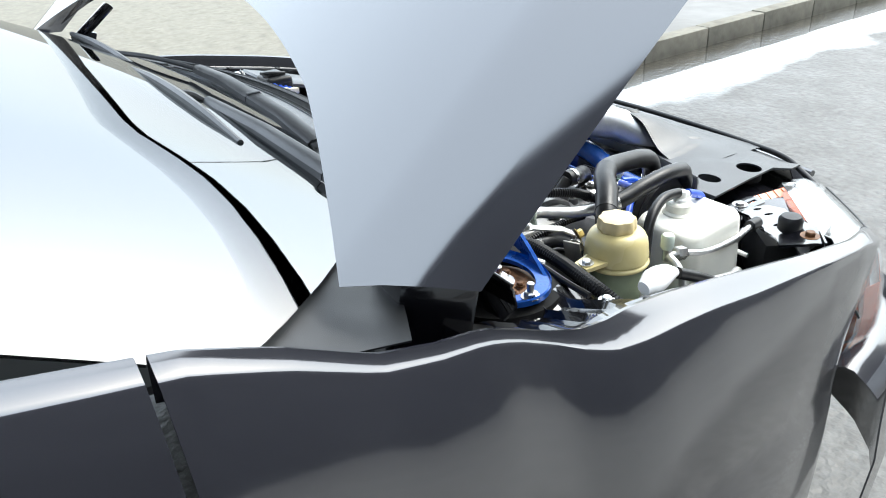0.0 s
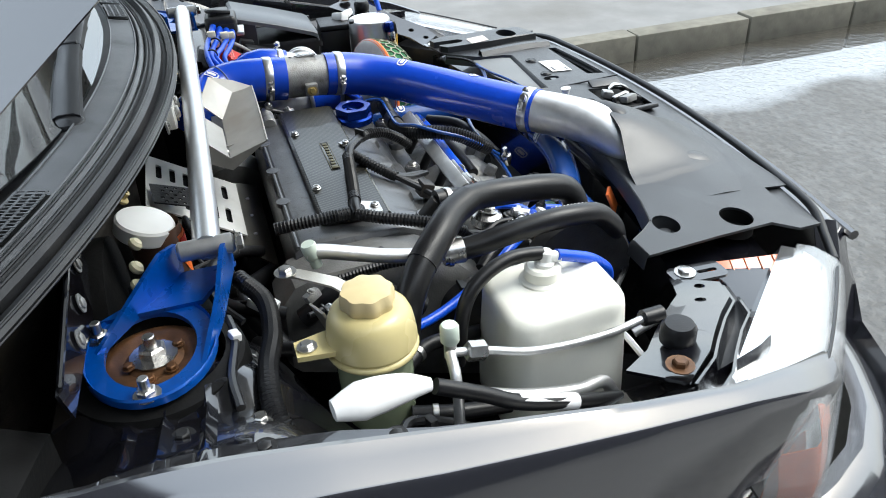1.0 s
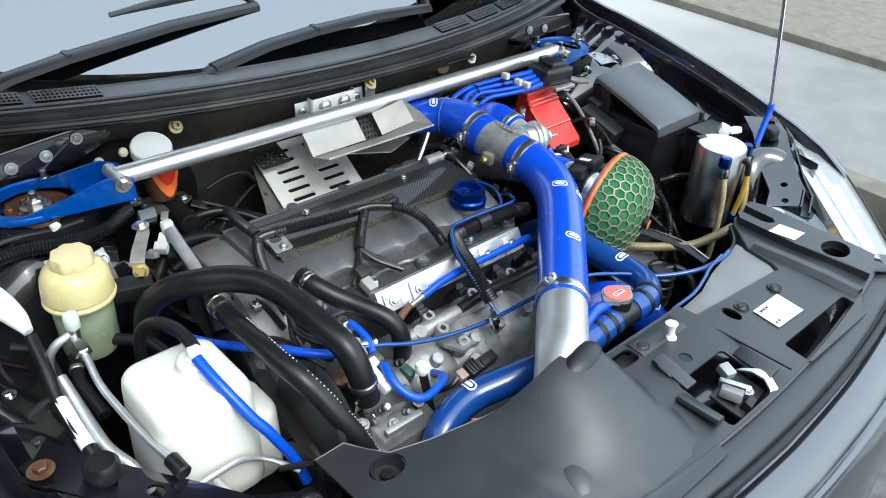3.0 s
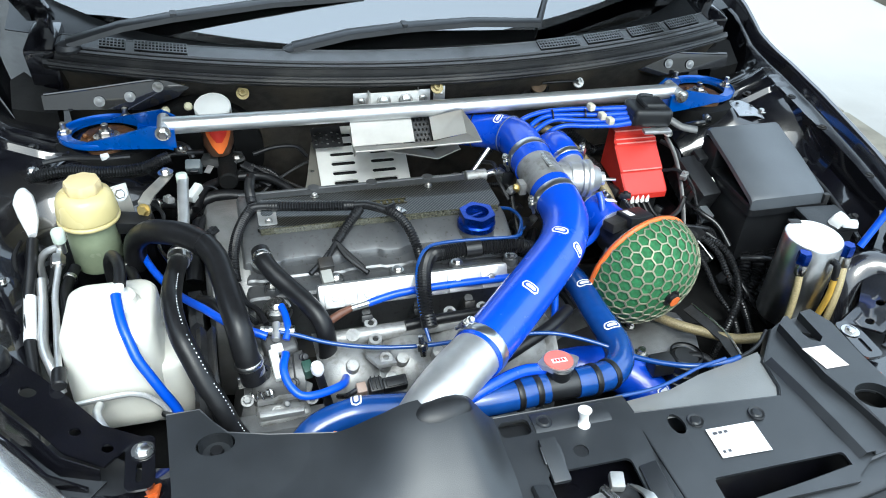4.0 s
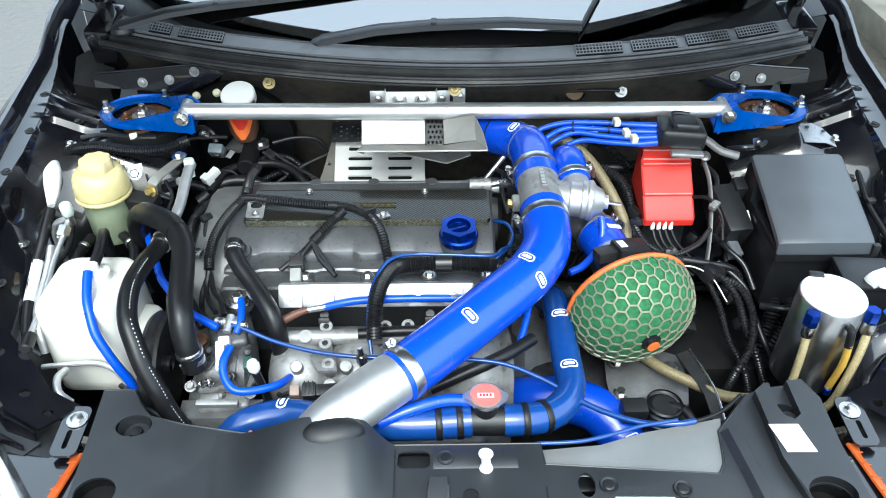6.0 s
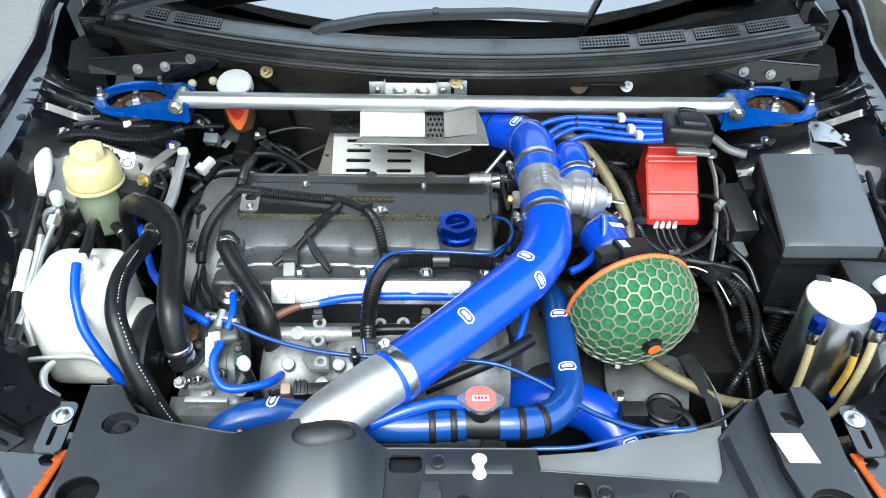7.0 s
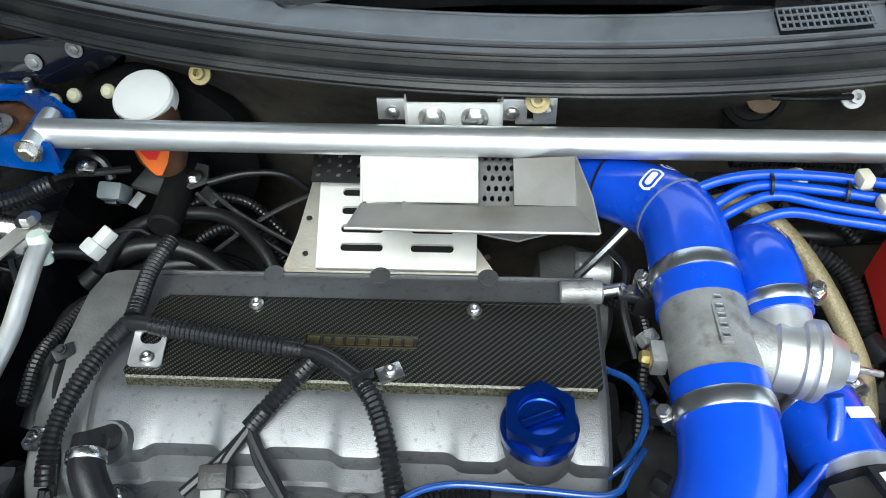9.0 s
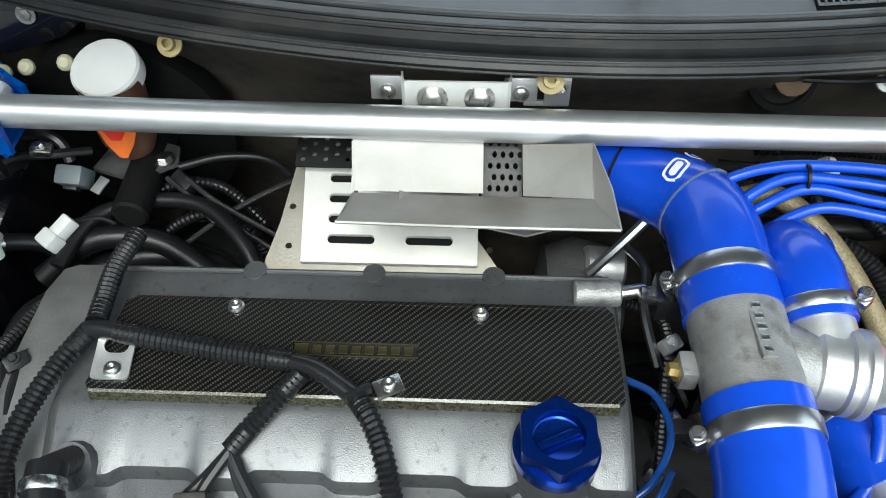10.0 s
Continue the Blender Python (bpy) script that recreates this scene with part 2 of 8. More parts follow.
def part(name, bm, material, parent=None, label="", angle=38):
    finish(bm, angle)
    me = bpy.data.meshes.new(name)
    bm.to_mesh(me)
    bm.free()
    me.materials.append(material)
    ob = new(name, me)
    if parent is not None:
        ob.parent = parent
        ob.matrix_parent_inverse = parent.matrix_basis.inverted() if parent.parent is None else (parent.parent.matrix_basis @ parent.matrix_parent_inverse @ parent.matrix_basis).inverted()
    if label:
        ob["label"] = label
    return ob


def thing(name, base, label, category, group="", kind=""):
    e = new(name)
    e.empty_display_size = 0.05
    e.matrix_basis = Matrix.Translation(base)
    return tagged(e, label, category, group, kind)


def solo(name, bm, material, label, category, group="", kind="", angle=38):
    return tagged(part(name, bm, material, None, "", angle), label, category, group, kind)


def frame_to(a, b):
    """The turn that takes z to the way from a to b, at a."""
    d = Vector(b) - Vector(a)
    return Matrix.Translation(a) @ d.to_track_quat("Z", "Y").to_matrix().to_4x4()


def add_box(bm, size, m=None, bevel=0.0, seg=2):
    m = m or Matrix()
    r = bmesh.ops.create_cube(bm, size=1.0, matrix=m @ Matrix.Diagonal((*size, 1)))
    if bevel:
        es = list({e for v in r["verts"] for e in v.link_edges})
        bmesh.ops.bevel(bm, geom=es, offset=bevel, segments=seg, profile=0.6, affect="EDGES")
    return bm


def box(size, at, bevel=0.0, rot=(0, 0, 0), seg=2):
    return add_box(bmnew(), size, pose(*at, *rot), bevel, seg)


def add_lathe(bm, profile, m=None, n=28):
    """profile: (radius, height) from bottom to top; closed where the radius is 0."""
    m = m or Matrix()
    rings = []
    for r, z in profile:
        if r < 1e-6:
            rings.append([bm.verts.new(m @ Vector((0, 0, z)))])
        else:
            rings.append([bm.verts.new(m @ Vector((r * math.cos(2 * math.pi * i / n), r * math.sin(2 * math.pi * i / n), z))) for i in range(n)])
    for a, b in zip(rings, rings[1:]):
        for i in range(n):
            j = (i + 1) % n
            if len(a) == 1 and len(b) == 1:
                continue
            if len(a) == 1:
                bm.faces.new((a[0], b[j], b[i]))
            elif len(b) == 1:
                bm.faces.new((a[i], a[j], b[0]))
            else:
                bm.faces.new((a[i], a[j], b[j], b[i]))
    return bm


def lathe(profile, a, b=None, n=28):
    return add_lathe(bmnew(), profile, frame_to(a, b) if b else Matrix.Translation(a), n)


def rod_profile(r, h, c=None):
    c = c if c is not None else min(r, h) * 0.15
    return [(0, 0), (r - c, 0), (r, c), (r, h - c), (r - c, h), (0, h)]


def add_rod(bm, a, b, r, n=16, c=None):
    return add_lathe(bm, rod_profile(r, (Vector(b) - Vector(a)).length, c), frame_to(a, b), n)


def rod(a, b, r, n=16, c=None):
    return add_rod(bmnew(), a, b, r, n, c)


def spline(points, step):
    """Points along a Catmull-Rom curve, about step apart."""
    p = [Vector(q) for q in points]
    p = [2 * p[0] - p[1]] + p + [2 * p[-1] - p[-2]]
    out = []
    for i in range(1, len(p) - 2):
        k = max(2, int((p[i + 1] - p[i]).length / step))
        for j in range(k):
            t = j / k
            a, b, c, d = p[i - 1:i + 3]
            out.append(0.5 * (2 * b + (c - a) * t + (2 * a - 5 * b + 4 * c - d) * t * t + (3 * b - a - 3 * c + d) * t ** 3))
    return out + [p[-2]]


def add_tube(bm, points, r, n=14, step=None, ribs=0.0, depth=0.12, wall=0.0, squash=1.0):
    """A hose through the points; r a radius, or one for each point's share of the length. ribs: spacing of rings."""
    step = step or max(0.006, (r if isinstance(r, float) else r[0]) * 0.5)
    c = spline(points, ribs / 2 if ribs else step)
    k = len(c)
    tan = [(c[min(i + 1, k - 1)] - c[max(i - 1, 0)]).normalized() for i in range(k)]
    side = tan[0].orthogonal().normalized()
    rings = []
    for i in range(k):
        side = (side - side.dot(tan[i]) * tan[i]).normalized()
        up = tan[i].cross(side)
        rr = r if isinstance(r, float) else float(np.interp(i / (k - 1), np.linspace(0, 1, len(r)), r))
        if ribs and i % 2:
            rr *= 1 - depth
        rings.append([bm.verts.new(c[i] + rr * (math.cos(2 * math.pi * j / n) * side + squash * math.sin(2 * math.pi * j / n) * up)) for j in range(n)])
    for a, b in zip(rings, rings[1:]):
        for j in range(n):
            bm.faces.new((a[j], a[(j + 1) % n], b[(j + 1) % n], b[j]))
    for ring in (rings[0], rings[-1]):
        bm.faces.new(ring)
    return bm


def tube(points, r, **k):
    return add_tube(bmnew(), points, r, **k)


def circle(x, y, r, n=20, sx=1.0, sy=1.0, turn=0.0):
    out = []
    for i in range(n):
        a = 2 * math.pi * i / n
        u, v = r * sx * math.cos(a), r * sy * math.sin(a)
        out.append((x + u * math.cos(turn) - v * math.sin(turn), y + u * math.sin(turn) + v * math.cos(turn)))
    return out


def slot(x, y, w, h, turn=0.0, n=6):
    """A rounded slot, w long and h high."""
    out, r = [], h / 2
    for s, c in ((1, w / 2 - r), (-1, -(w / 2 - r))):
        for i in range(n + 1):
            a = -math.pi / 2 + math.pi * i / n + (0 if s > 0 else math.pi)
            out.append((c + r * math.cos(a), r * math.sin(a)))
    ct, st = math.cos(turn), math.sin(turn)
    return [(x + u * ct - v * st, y + u * st + v * ct) for u, v in out]


def add_plate(bm, outline, holes=(), thick=0.003, m=None, zf=None):
    """A plate with holes through it. zf(x, y): height of the upper side."""
    m = m or Matrix()
    zf = zf or (lambda x, y: 0.0)
    b2 = bmesh.new()
    for loop in (outline, *holes):
        vs = [b2.verts.new((x, y, 0)) for x, y in loop]
        for i in range(len(vs)):
            b2.edges.new((vs[i], vs[(i + 1) % len(vs)]))
    bmesh.ops.triangle_fill(b2, use_beauty=True, use_dissolve=False, edges=b2.edges[:])
    bmesh.ops.recalc_face_normals(b2, faces=b2.faces)
    b2.verts.ensure_lookup_table()
    b2.verts.index_update()
    top = [bm.verts.new(m @ Vector((v.co.x, v.co.y, zf(v.co.x, v.co.y)))) for v in b2.verts]
    low = [bm.verts.new(m @ Vector((v.co.x, v.co.y, zf(v.co.x, v.co.y) - thick))) for v in b2.verts]
    for f in b2.faces:
        i = [v.index for v in f.verts]
        bm.faces.new([top[k] for k in i])
        bm.faces.new([low[k] for k in reversed(i)])
    for e in b2.edges:
        if len(e.link_faces) == 1:
            i, j = e.verts[0].index, e.verts[1].index
            bm.faces.new((top[i], top[j], low[j], low[i]))
    b2.free()
    return bm


def plate(outline, holes=(), thick=0.003, m=None, zf=None):
    return add_plate(bmnew(), outline, holes, thick, m, zf)


def add_loft(bm, rows, close=False, caps=False):
    g = [[bm.verts.new(p) for p in row] for row in rows]
    for a, b in zip(g, g[1:]):
        for i in range(len(a) - (0 if close else 1)):
            j = (i + 1) % len(a)
            bm.faces.new((a[i], a[j], b[j], b[i]))
    if caps:
        bm.faces.new(g[0])
        bm.faces.new(g[-1])
    return bm


def loft(rows, **k):
    return add_loft(bmnew(), rows, **k)


def solid(bm, thick):
    """Gives an open sheet a thickness."""
    bmesh.ops.recalc_face_normals(bm, faces=bm.faces)
    bmesh.ops.solidify(bm, geom=bm.faces[:], thickness=thick)
    return bm


def rounded(x0, y0, x1, y1, r, n=4):
    out = []
    for cx, cy, a0 in ((x1 - r, y0 + r, -90), (x1 - r, y1 - r, 0), (x0 + r, y1 - r, 90), (x0 + r, y0 + r, 180)):
        for i in range(n + 1):
            a = radians(a0 + 90 * i / n)
            out.append((cx + r * math.cos(a), cy + r * math.sin(a)))
    return out


def lerp_rows(table, y):
    ys = [r[0] for r in table]
    return [float(np.interp(y, ys, [r[k] for r in table])) for k in range(1, len(table[0]))]


def add_bolt(bm, at, way=(0, 0, 1), r=0.006, h=0.005, washer=1.7):
    m = frame_to(at, Vector(at) + Vector(way))
    if washer:
        add_lathe(bm, [(0, 0), (r * washer, 0), (r * washer, 0.0012), (0, 0.0014)], m, 14)
    add_lathe(bm, [(0, 0), (r, 0), (r, h * 0.8), (r * 0.8, h), (0, h)], m, 6)
    return bm


def bolt(at, way=(0, 0, 1), r=0.006, h=0.005, washer=1.7):
    return add_bolt(bmnew(), at, way, r, h, washer)


def band(points, at, r, width, n=24):
    """A clamp band round a hose at the share at of its length."""
    c = spline(points, 0.004)
    i = min(len(c) - 2, max(1, int(at * (len(c) - 1))))
    d = (c[i + 1] - c[i - 1]).normalized()
    a = c[i] - d * width / 2
    return lathe([(r - 0.002, 0), (r, 0), (r + 0.0006, width * 0.1), (r + 0.0006, width * 0.9), (r, width), (r - 0.002, width)], a, a + d, n), c[i], d


# ---------- ground ----------
bm = bmnew()
g = [bm.verts.new(p) for p in ((-400, -400, 0), (400, -400, 0), (400, 400, 0), (-400, 400, 0))]
bm.faces.new(g)
ground = solo("ground", bm, asphalt, "grey wet concrete yard, darker along the gutter", "ground", kind="structure")
pavement = thing("pavement", (2.9, 0, 0), "pale concrete footpath edged with kerb stones", "pavement", kind="structure")
part("slab", box((1.32, 60, 0.14), (2.93, 0, 0.05)), path_mat, pavement)
part("far_slab", box((60, 60, 0.10), (33.62, 0, 0.06)), kerb_mat, pavement)
far_kerb = part("far_kerb", box((0.10, 60, 0.20), (3.64, 0, 0.07), 0.012), kerb_mat, pavement)
kerb_mesh = None
for i in range(26):
    y = -9.6 + i * 0.68
    at = Matrix.Translation((2.205, y + 0.34, 0.06 + 0.004 * math.sin(i * 2.3)))
    if kerb_mesh is None:
        ob = part("kerb_stone", box((0.13, 0.668, 0.15), (0, 0, 0), 0.012), kerb_mat)
        kerb_mesh = ob.data
    else:
        ob = new("kerb_stone", kerb_mesh)
    ob.parent = pavement
    ob.matrix_parent_inverse = pavement.matrix_basis.inverted()
    ob.matrix_basis = at

# unseen wall, added so the fender mirrors something dark instead of sky
dark_wall = thing("unseen_left_wall", (-5, 0, 0), "plain grey wall out of view, added to darken the fender's reflections", "building", kind="structure")
part("wall", box((0.3, 34, 5.2), (-5.0, 0, 2.6), 0.01), mat("grey_render", (0.06, 0.06, 0.062), 0.85, 0, 0.12, 2, 0.5, 60, stain=(0.04, 0.04, 0.04), stain_scale=0.6), dark_wall)
part("wall_cap", box((0.6, 34.4, 0.2), (-5.0, 0, 5.3), 0.02), mat("dark_cap", (0.06, 0.06, 0.065), 0.6), dark_wall)

# another unseen wall, added only to be mirrored in glass and paint
far_wall = thing("unseen_far_wall", (9, 14, 0), "plain dark wall out of view beyond the footpath, added for reflections", "building", kind="structure")
part("wall", box((0.3, 24, 4.2), (9.0, 14.5, 2.1), 0.01), mat("dark_render", (0.05, 0.05, 0.05), 0.85, 0, 0.2, 2, 0.5, 60, stain=(0.035, 0.035, 0.035), stain_scale=0.6), far_wall)
part("wall_cap", box((0.6, 24.4, 0.2), (9.0, 14.5, 4.3), 0.02), mat("far_dark_cap", (0.05, 0.05, 0.055), 0.6), far_wall)


# ---------- car body ----------
car = thing("car_body", (0, 0.2, 0), "black pearl sedan body shell with its engine bay open", "car")

# y, lip x, lip z, ridge x, ridge z
FENDER = [
    (-0.62, 0.728, 0.772, 0.772, 0.763),
    (-0.5, 0.778, 0.817, 0.808, 0.806),
    (-0.42, 0.798, 0.836, 0.822, 0.830),
    (-0.3, 0.810, 0.864, 0.836, 0.854),
    (-0.2, 0.814, 0.887, 0.843, 0.871),
    (-0.11, 0.815, 0.905, 0.847, 0.885),
    (-0.02, 0.815, 0.923, 0.850, 0.902),
    (0.04, 0.814, 0.933, 0.851, 0.909),
    (0.10, 0.816, 0.941, 0.852, 0.913),
    (0.15, 0.820, 0.944, 0.849, 0.919),
    (0.185, 0.820, 0.950, 0.840, 0.932),
    (0.22, 0.816, 0.961, 0.830, 0.949),
    (0.27, 0.815, 0.987, 0.828, 0.975),
    (0.31, 0.817, 1.003, 0.831, 0.991),
    (0.36, 0.818, 1.011, 0.833, 0.999),
    (0.42, 0.817, 1.027, 0.833, 1.014),
    (0.5, 0.816, 1.07, 0.833, 1.056),
    (0.57, 0.815, 1.099, 0.833, 1.086),
    (0.8, 0.812, 1.152, 0.832, 1.137),
    (1.6, 0.802, 1.182, 0.824, 1.167),
]


def flank(s, y0, y1, n):
    """A body side between two places along the car."""
    rows = []
    for i in range(n + 1):
        y = y0 + (y1 - y0) * i / n
        lx, lz, rx, rz = lerp_rows(FENDER, y)
        f = float(np.interp(y, [-0.5, -0.2, 0.1], [0.0, 0.5, 1.0]))
        lean = 0.75 * min(1.0, max(0.0, (-0.36 - y) / 0.2))
        o = [(lx - 0.012, lz - 0.05), (lx - 0.004, lz - 0.012), (lx, lz - 0.002), (lx + 0.006, lz), ((lx + rx) / 2, (lz + rz) / 2 + 0.003), (rx - 0.002, rz + 0.0010), (rx, rz), (rx + 0.0022, rz - 0.004), (rx + 0.006 + 0.003 * f, rz - 0.018),
             (rx + 0.012 + 0.02 * f, rz - 0.07), (rx + 0.012 + 0.036 * f, rz - 0.15), (rx + 0.012 + 0.040 * f, rz - 0.22), (rx + 0.013 + 0.040 * f, rz - 0.255), (rx + 0.014 + 0.046 * f, rz - 0.27), (rx + 0.014 + 0.052 * f, 0.48), (rx + 0.012 + 0.04 * f, 0.30), (rx + 0.02 * f, 0.22)]
        rows.append([(s * x, y + lean * min(0.14, max(0.0, 0.79 - z)), z) for x, z in o])
    return solid(loft(rows), 0.0015)


def apron_section(y):
    """Height of the inner wing from the fender edge inwards, on one side."""
    lx, lz, rx, rz = lerp_rows(FENDER, y)
    tower = math.exp(-((y - 0.10) / 0.16) ** 4)
    wide = float(np.interp(y, [-0.3, -0.12, -0.04, 0.08, 0.16, 0.24], [0.018, 0.024, 0.034, 0.034, 0.026, 0.010]))
    rib = 0.010 * max(0.0, math.cos((y - 0.134) * 2 * math.pi / 0.035)) ** 4 if 0.045 < y < 0.152 else 0
    low = 1 - tower
    return [(lx - 0.002, lz - 0.014), (lx - 0.006, lz - 0.032), (lx - 0.010, lz - 0.034), (lx - 0.006 - wide, lz - 0.034), (lx - 0.011 - wide, lz - 0.040 - 0.04 * low + rib * 0.5), (lx - 0.030 - wide, 0.888 - 0.09 * low + rib), (0.715, 0.872 - 0.11 * low + rib),
            (0.690, 0.862 - 0.12 * low + rib), (0.668 - 0.01 * tower, 0.874 - 0.15 * low), (0.66 - 0.02 * tower, 0.70 + 0.175 * tower), (0.62 - 0.10 * tower, 0.62 + 0.20 * tower), (0.60 - 0.1 * tower, 0.45), (0.58 - 0.1 * tower, 0.25)]


def apron_z(x, y):
    sec_ = apron_section(y)[:8]
    return float(np.interp(abs(x), [p[0] for p in sec_][::-1], [p[1] for p in sec_][::-1]))


for s, side in ((-1, "driver"), (1, "passenger")):
    part("front_fender", flank(s, -0.575, 0.592, 60), paint, car, "glossy black pearl front fender")
    part("door", flank(s, 0.600, 1.60, 24), paint, car, "glossy black pearl door")
    # inner apron: a flange under the fender edge, then ribs down to the strut tower
    part("inner_apron", solid(loft([[(s * x, y, z) for x, z in apron_section(y)] for y in np.linspace(0.34, -0.52, 141)]), 0.002), bay_paint, car, "glossy black inner wing panel")
    for x, y in ((0.792, 0.134), (0.780, 0.020), (0.786, -0.085), (0.796, -0.230)):
        part("flange_bolt", bolt((s * x, y, apron_z(x, y) + 0.001), (0, 0, 1), 0.006, 0.004, 1.7), dark_metal, car)
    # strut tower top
    part("strut_tower", lathe([(0.088, -0.25), (0.088, -0.06), (0.087, -0.022), (0.084, -0.008), (0.066, -0.004), (0.064, -0.02)], (s * 0.603, 0.105, 0.881), n=36), near_black, car)
    # support plate behind the lamp
    mid_line = [(0.764, -0.352), (0.730, -0.398), (0.690, -0.434), (0.644, -0.478), (0.606, -0.520), (0.560, -0.540)]
    plate_z = lambda x, y: 0.766 + 0.072 * min(1.0, max(0.0, (abs(x) - 0.54) / 0.21)) ** 1.3
    rail_out = [(s * (x - 0.020), y + 0.024) for x, y in mid_line] + [(s * (x + 0.020), y - 0.022) for x, y in mid_line[::-1]]
    part("lamp_support_plate", plate(rail_out, [circle(s * 0.674, -0.446, 0.010, 14), circle(s * 0.616, -0.508, 0.007, 12), circle(s * 0.578, -0.534, 0.007, 12)], 0.004, zf=plate_z), bay_paint, car)
    for off, z_ in ((0.026, 0.0), (0.040, -0.012)):
        part("lamp_support_lip", solid(loft([[(s * (x + off), y - off, plate_z(x, y) + 0.002 + z_), (s * (x + off + 0.004), y - off - 0.004, plate_z(x, y) - 0.034 + z_)] for x, y in mid_line]), 0.003), bay_paint, car)
    part("lamp_well", solid(loft([[(s * (x + 0.02), y - 0.03, 0.755), (s * (x + 0.055), y - 0.065, 0.748), (s * (x + 0.07), y - 0.09, 0.70)] for x, y in mid_line]), 0.003), black_plastic, car)
    part("rubber_buffer", lathe([(0.016, 0), (0.019, 0.004), (0.019, 0.020), (0.015, 0.026), (0, 0.027)], (s * 0.712, -0.408, 0.822), n=18), rubber, car, "black rubber bonnet buffer")
    part("rusty_bolt", bolt((s * 0.763, -0.376, 0.842), (0, 0, 1), 0.008, 0.008, 1.8), rust, car, "rusty fender bolt")
    part("hinge_post", box((0.055, 0.10, 0.10), (s * 0.700, 0.290, 0.955), 0.008, (12, 0, s * 6)), bay_paint, car)
    part("hinge_link", box((0.022, 0.03, 0.11), (s * 0.690, 0.285, 1.000), 0.005, (20, 0, 0)), bay_paint, car)
    part("hinge_strap", box((0.050, 0.12, 0.014), (s * 0.700, 0.255, 1.066), 0.004, (-37, 0, 0)), bay_paint, car)
    part("hinge_bolt", bolt((s * 0.672, 0.250, 0.975), (-s, -0.4, 0.4), 0.008, 0.007, 1.5), dark_metal, car)
    hx = [(s * 0.690, 0.190), (s * 0.768, 0.205), (s * 0.772, 0.262), (s * 0.748, 0.278), (s * 0.712, 0.245), (s * 0.690, 0.238)]
    part("hinge_cover", plate(hx, (), 0.05, zf=lambda x, y: 0.888 + 0.55 * (y - 0.19)), near_black, car, "black plastic hinge cover")


def front_y(x):
    return -0.852 + 0.20 * x * x


# front bumper skin
BX = [0, 0.2, 0.4, 0.52, 0.62, 0.70, 0.76, 0.797, 0.820, 0.832]
BY = [-0.866, -0.858, -0.834, -0.806, -0.772, -0.728, -0.665, -0.59, -0.51, -0.42]
rows = []
for i in range(-30, 31):
    q = abs(i) / 30 * 9
    x, y = float(np.interp(q, range(10), BX)), float(np.interp(q, range(10), BY))
    top = 0.757 - 0.14 * min(1.0, max(0.0, (x - 0.50) / 0.05))
    sx, k = (1 if i >= 0 else -1), max(0.0, (x - 0.55) / 0.32)
    rows.append([(sx * (x + o * k), y - o * (1 - 0.6 * k), z) for o, z in ((-0.018, top - 0.006), (0.002, top), (0.02, top - 0.006), (0.045, top - 0.03), (0.062, min(top - 0.05, 0.68)), (0.072, 0.60), (0.076, 0.52), (0.082, 0.44), (0.07, 0.25))])
part("front_bumper", solid(loft(rows), 0.003), paint, car, "glossy black pearl front bumper")
for s in (-1, 1):
    tyre = part("front_wheel", lathe([(0.20, -0.10), (0.285, -0.105), (0.308, -0.085), (0.312, -0.03), (0.312, 0.03), (0.308, 0.085), (0.285, 0.105), (0.20, 0.10)], (s * 0.70, 0.10, 0.312), (s * 1.7, 0.10, 0.312), 40), rubber, car, "black front tyre")
    part("rim", lathe([(0, 0.06), (0.05, 0.075), (0.06, 0.06), (0.17, 0.065), (0.20, 0.10), (0.205, 0.10), (0.205, -0.10)], (s * 0.70, 0.10, 0.312), (s * 1.7, 0.10, 0.312), 32), alu_satin, tyre, "silver alloy rim")
# number-free grille bar under the lip
part("nose_trim", tube([(x, front_y(x) - 0.058, 0.728) for x in (-0.5, -0.3, -0.1, 0.1, 0.3, 0.5)], 0.008, n=8), paint, car)
# floor coloured near-black so the gaps above it read as deep shade
part("engine_bay_floor", box((1.2, 1.05, 0.02), (0, -0.25, 0.28), 0.004), near_black, car)

# bulkhead and cowl
def cowl_y(x):
    return 0.060 + 0.32 * x * x - 0.03 * x


def screen_base(x):
    return cowl_y(x) + 0.088 + 1.4 * max(0.0, abs(x) - 0.45) ** 2


def ribbon(profile, x0=-0.70, x1=0.70, n=36, dz=lambda x: 0.0):
    """A band across the car whose profile (y offset, z) follows the cowl's bow."""
    rows = []
    for i in range(n + 1):
        x = x0 + (x1 - x0) * i / n
        rows.append([(x, cowl_y(x) + dy, z + dz(x)) for dy, z in profile])
    return loft(rows)


part("bulkhead", solid(ribbon([(0.055, 0.960), (0.016, 0.952), (0.034, 0.928), (0.062, 0.885), (0.10, 0.82), (0.11, 0.6), (0.10, 0.28)]), 0.006), felt, car, "brown-black felt bulkhead lining")
part("scuttle", solid(ribbon([(0.20, 0.958), (0.05, 0.956), (0.04, 0.945)]), 0.004), bay_paint, car)
cowl = thing("cowl_panel", (0, 0.15, 0.97), "grey plastic cowl panel with slotted air grilles", "cowl panel")
part("seal_lip", solid(ribbon([(-0.006, 0.960), (-0.014, 0.966), (-0.018, 0.974), (-0.012, 0.981), (-0.004, 0.979), (-0.001, 0.974), (0.003, 0.973)]), 0.002), seal_rubber, cowl, "dusty rubber bonnet seal")
part("seal", solid(ribbon([(0.002, 0.968), (0.004, 0.983), (0.010, 0.988), (0.015, 0.984), (0.017, 0.980), (0.021, 0.981), (0.024, 0.985), (0.028, 0.983), (0.029, 0.975)]), 0.002), seal_rubber, cowl)
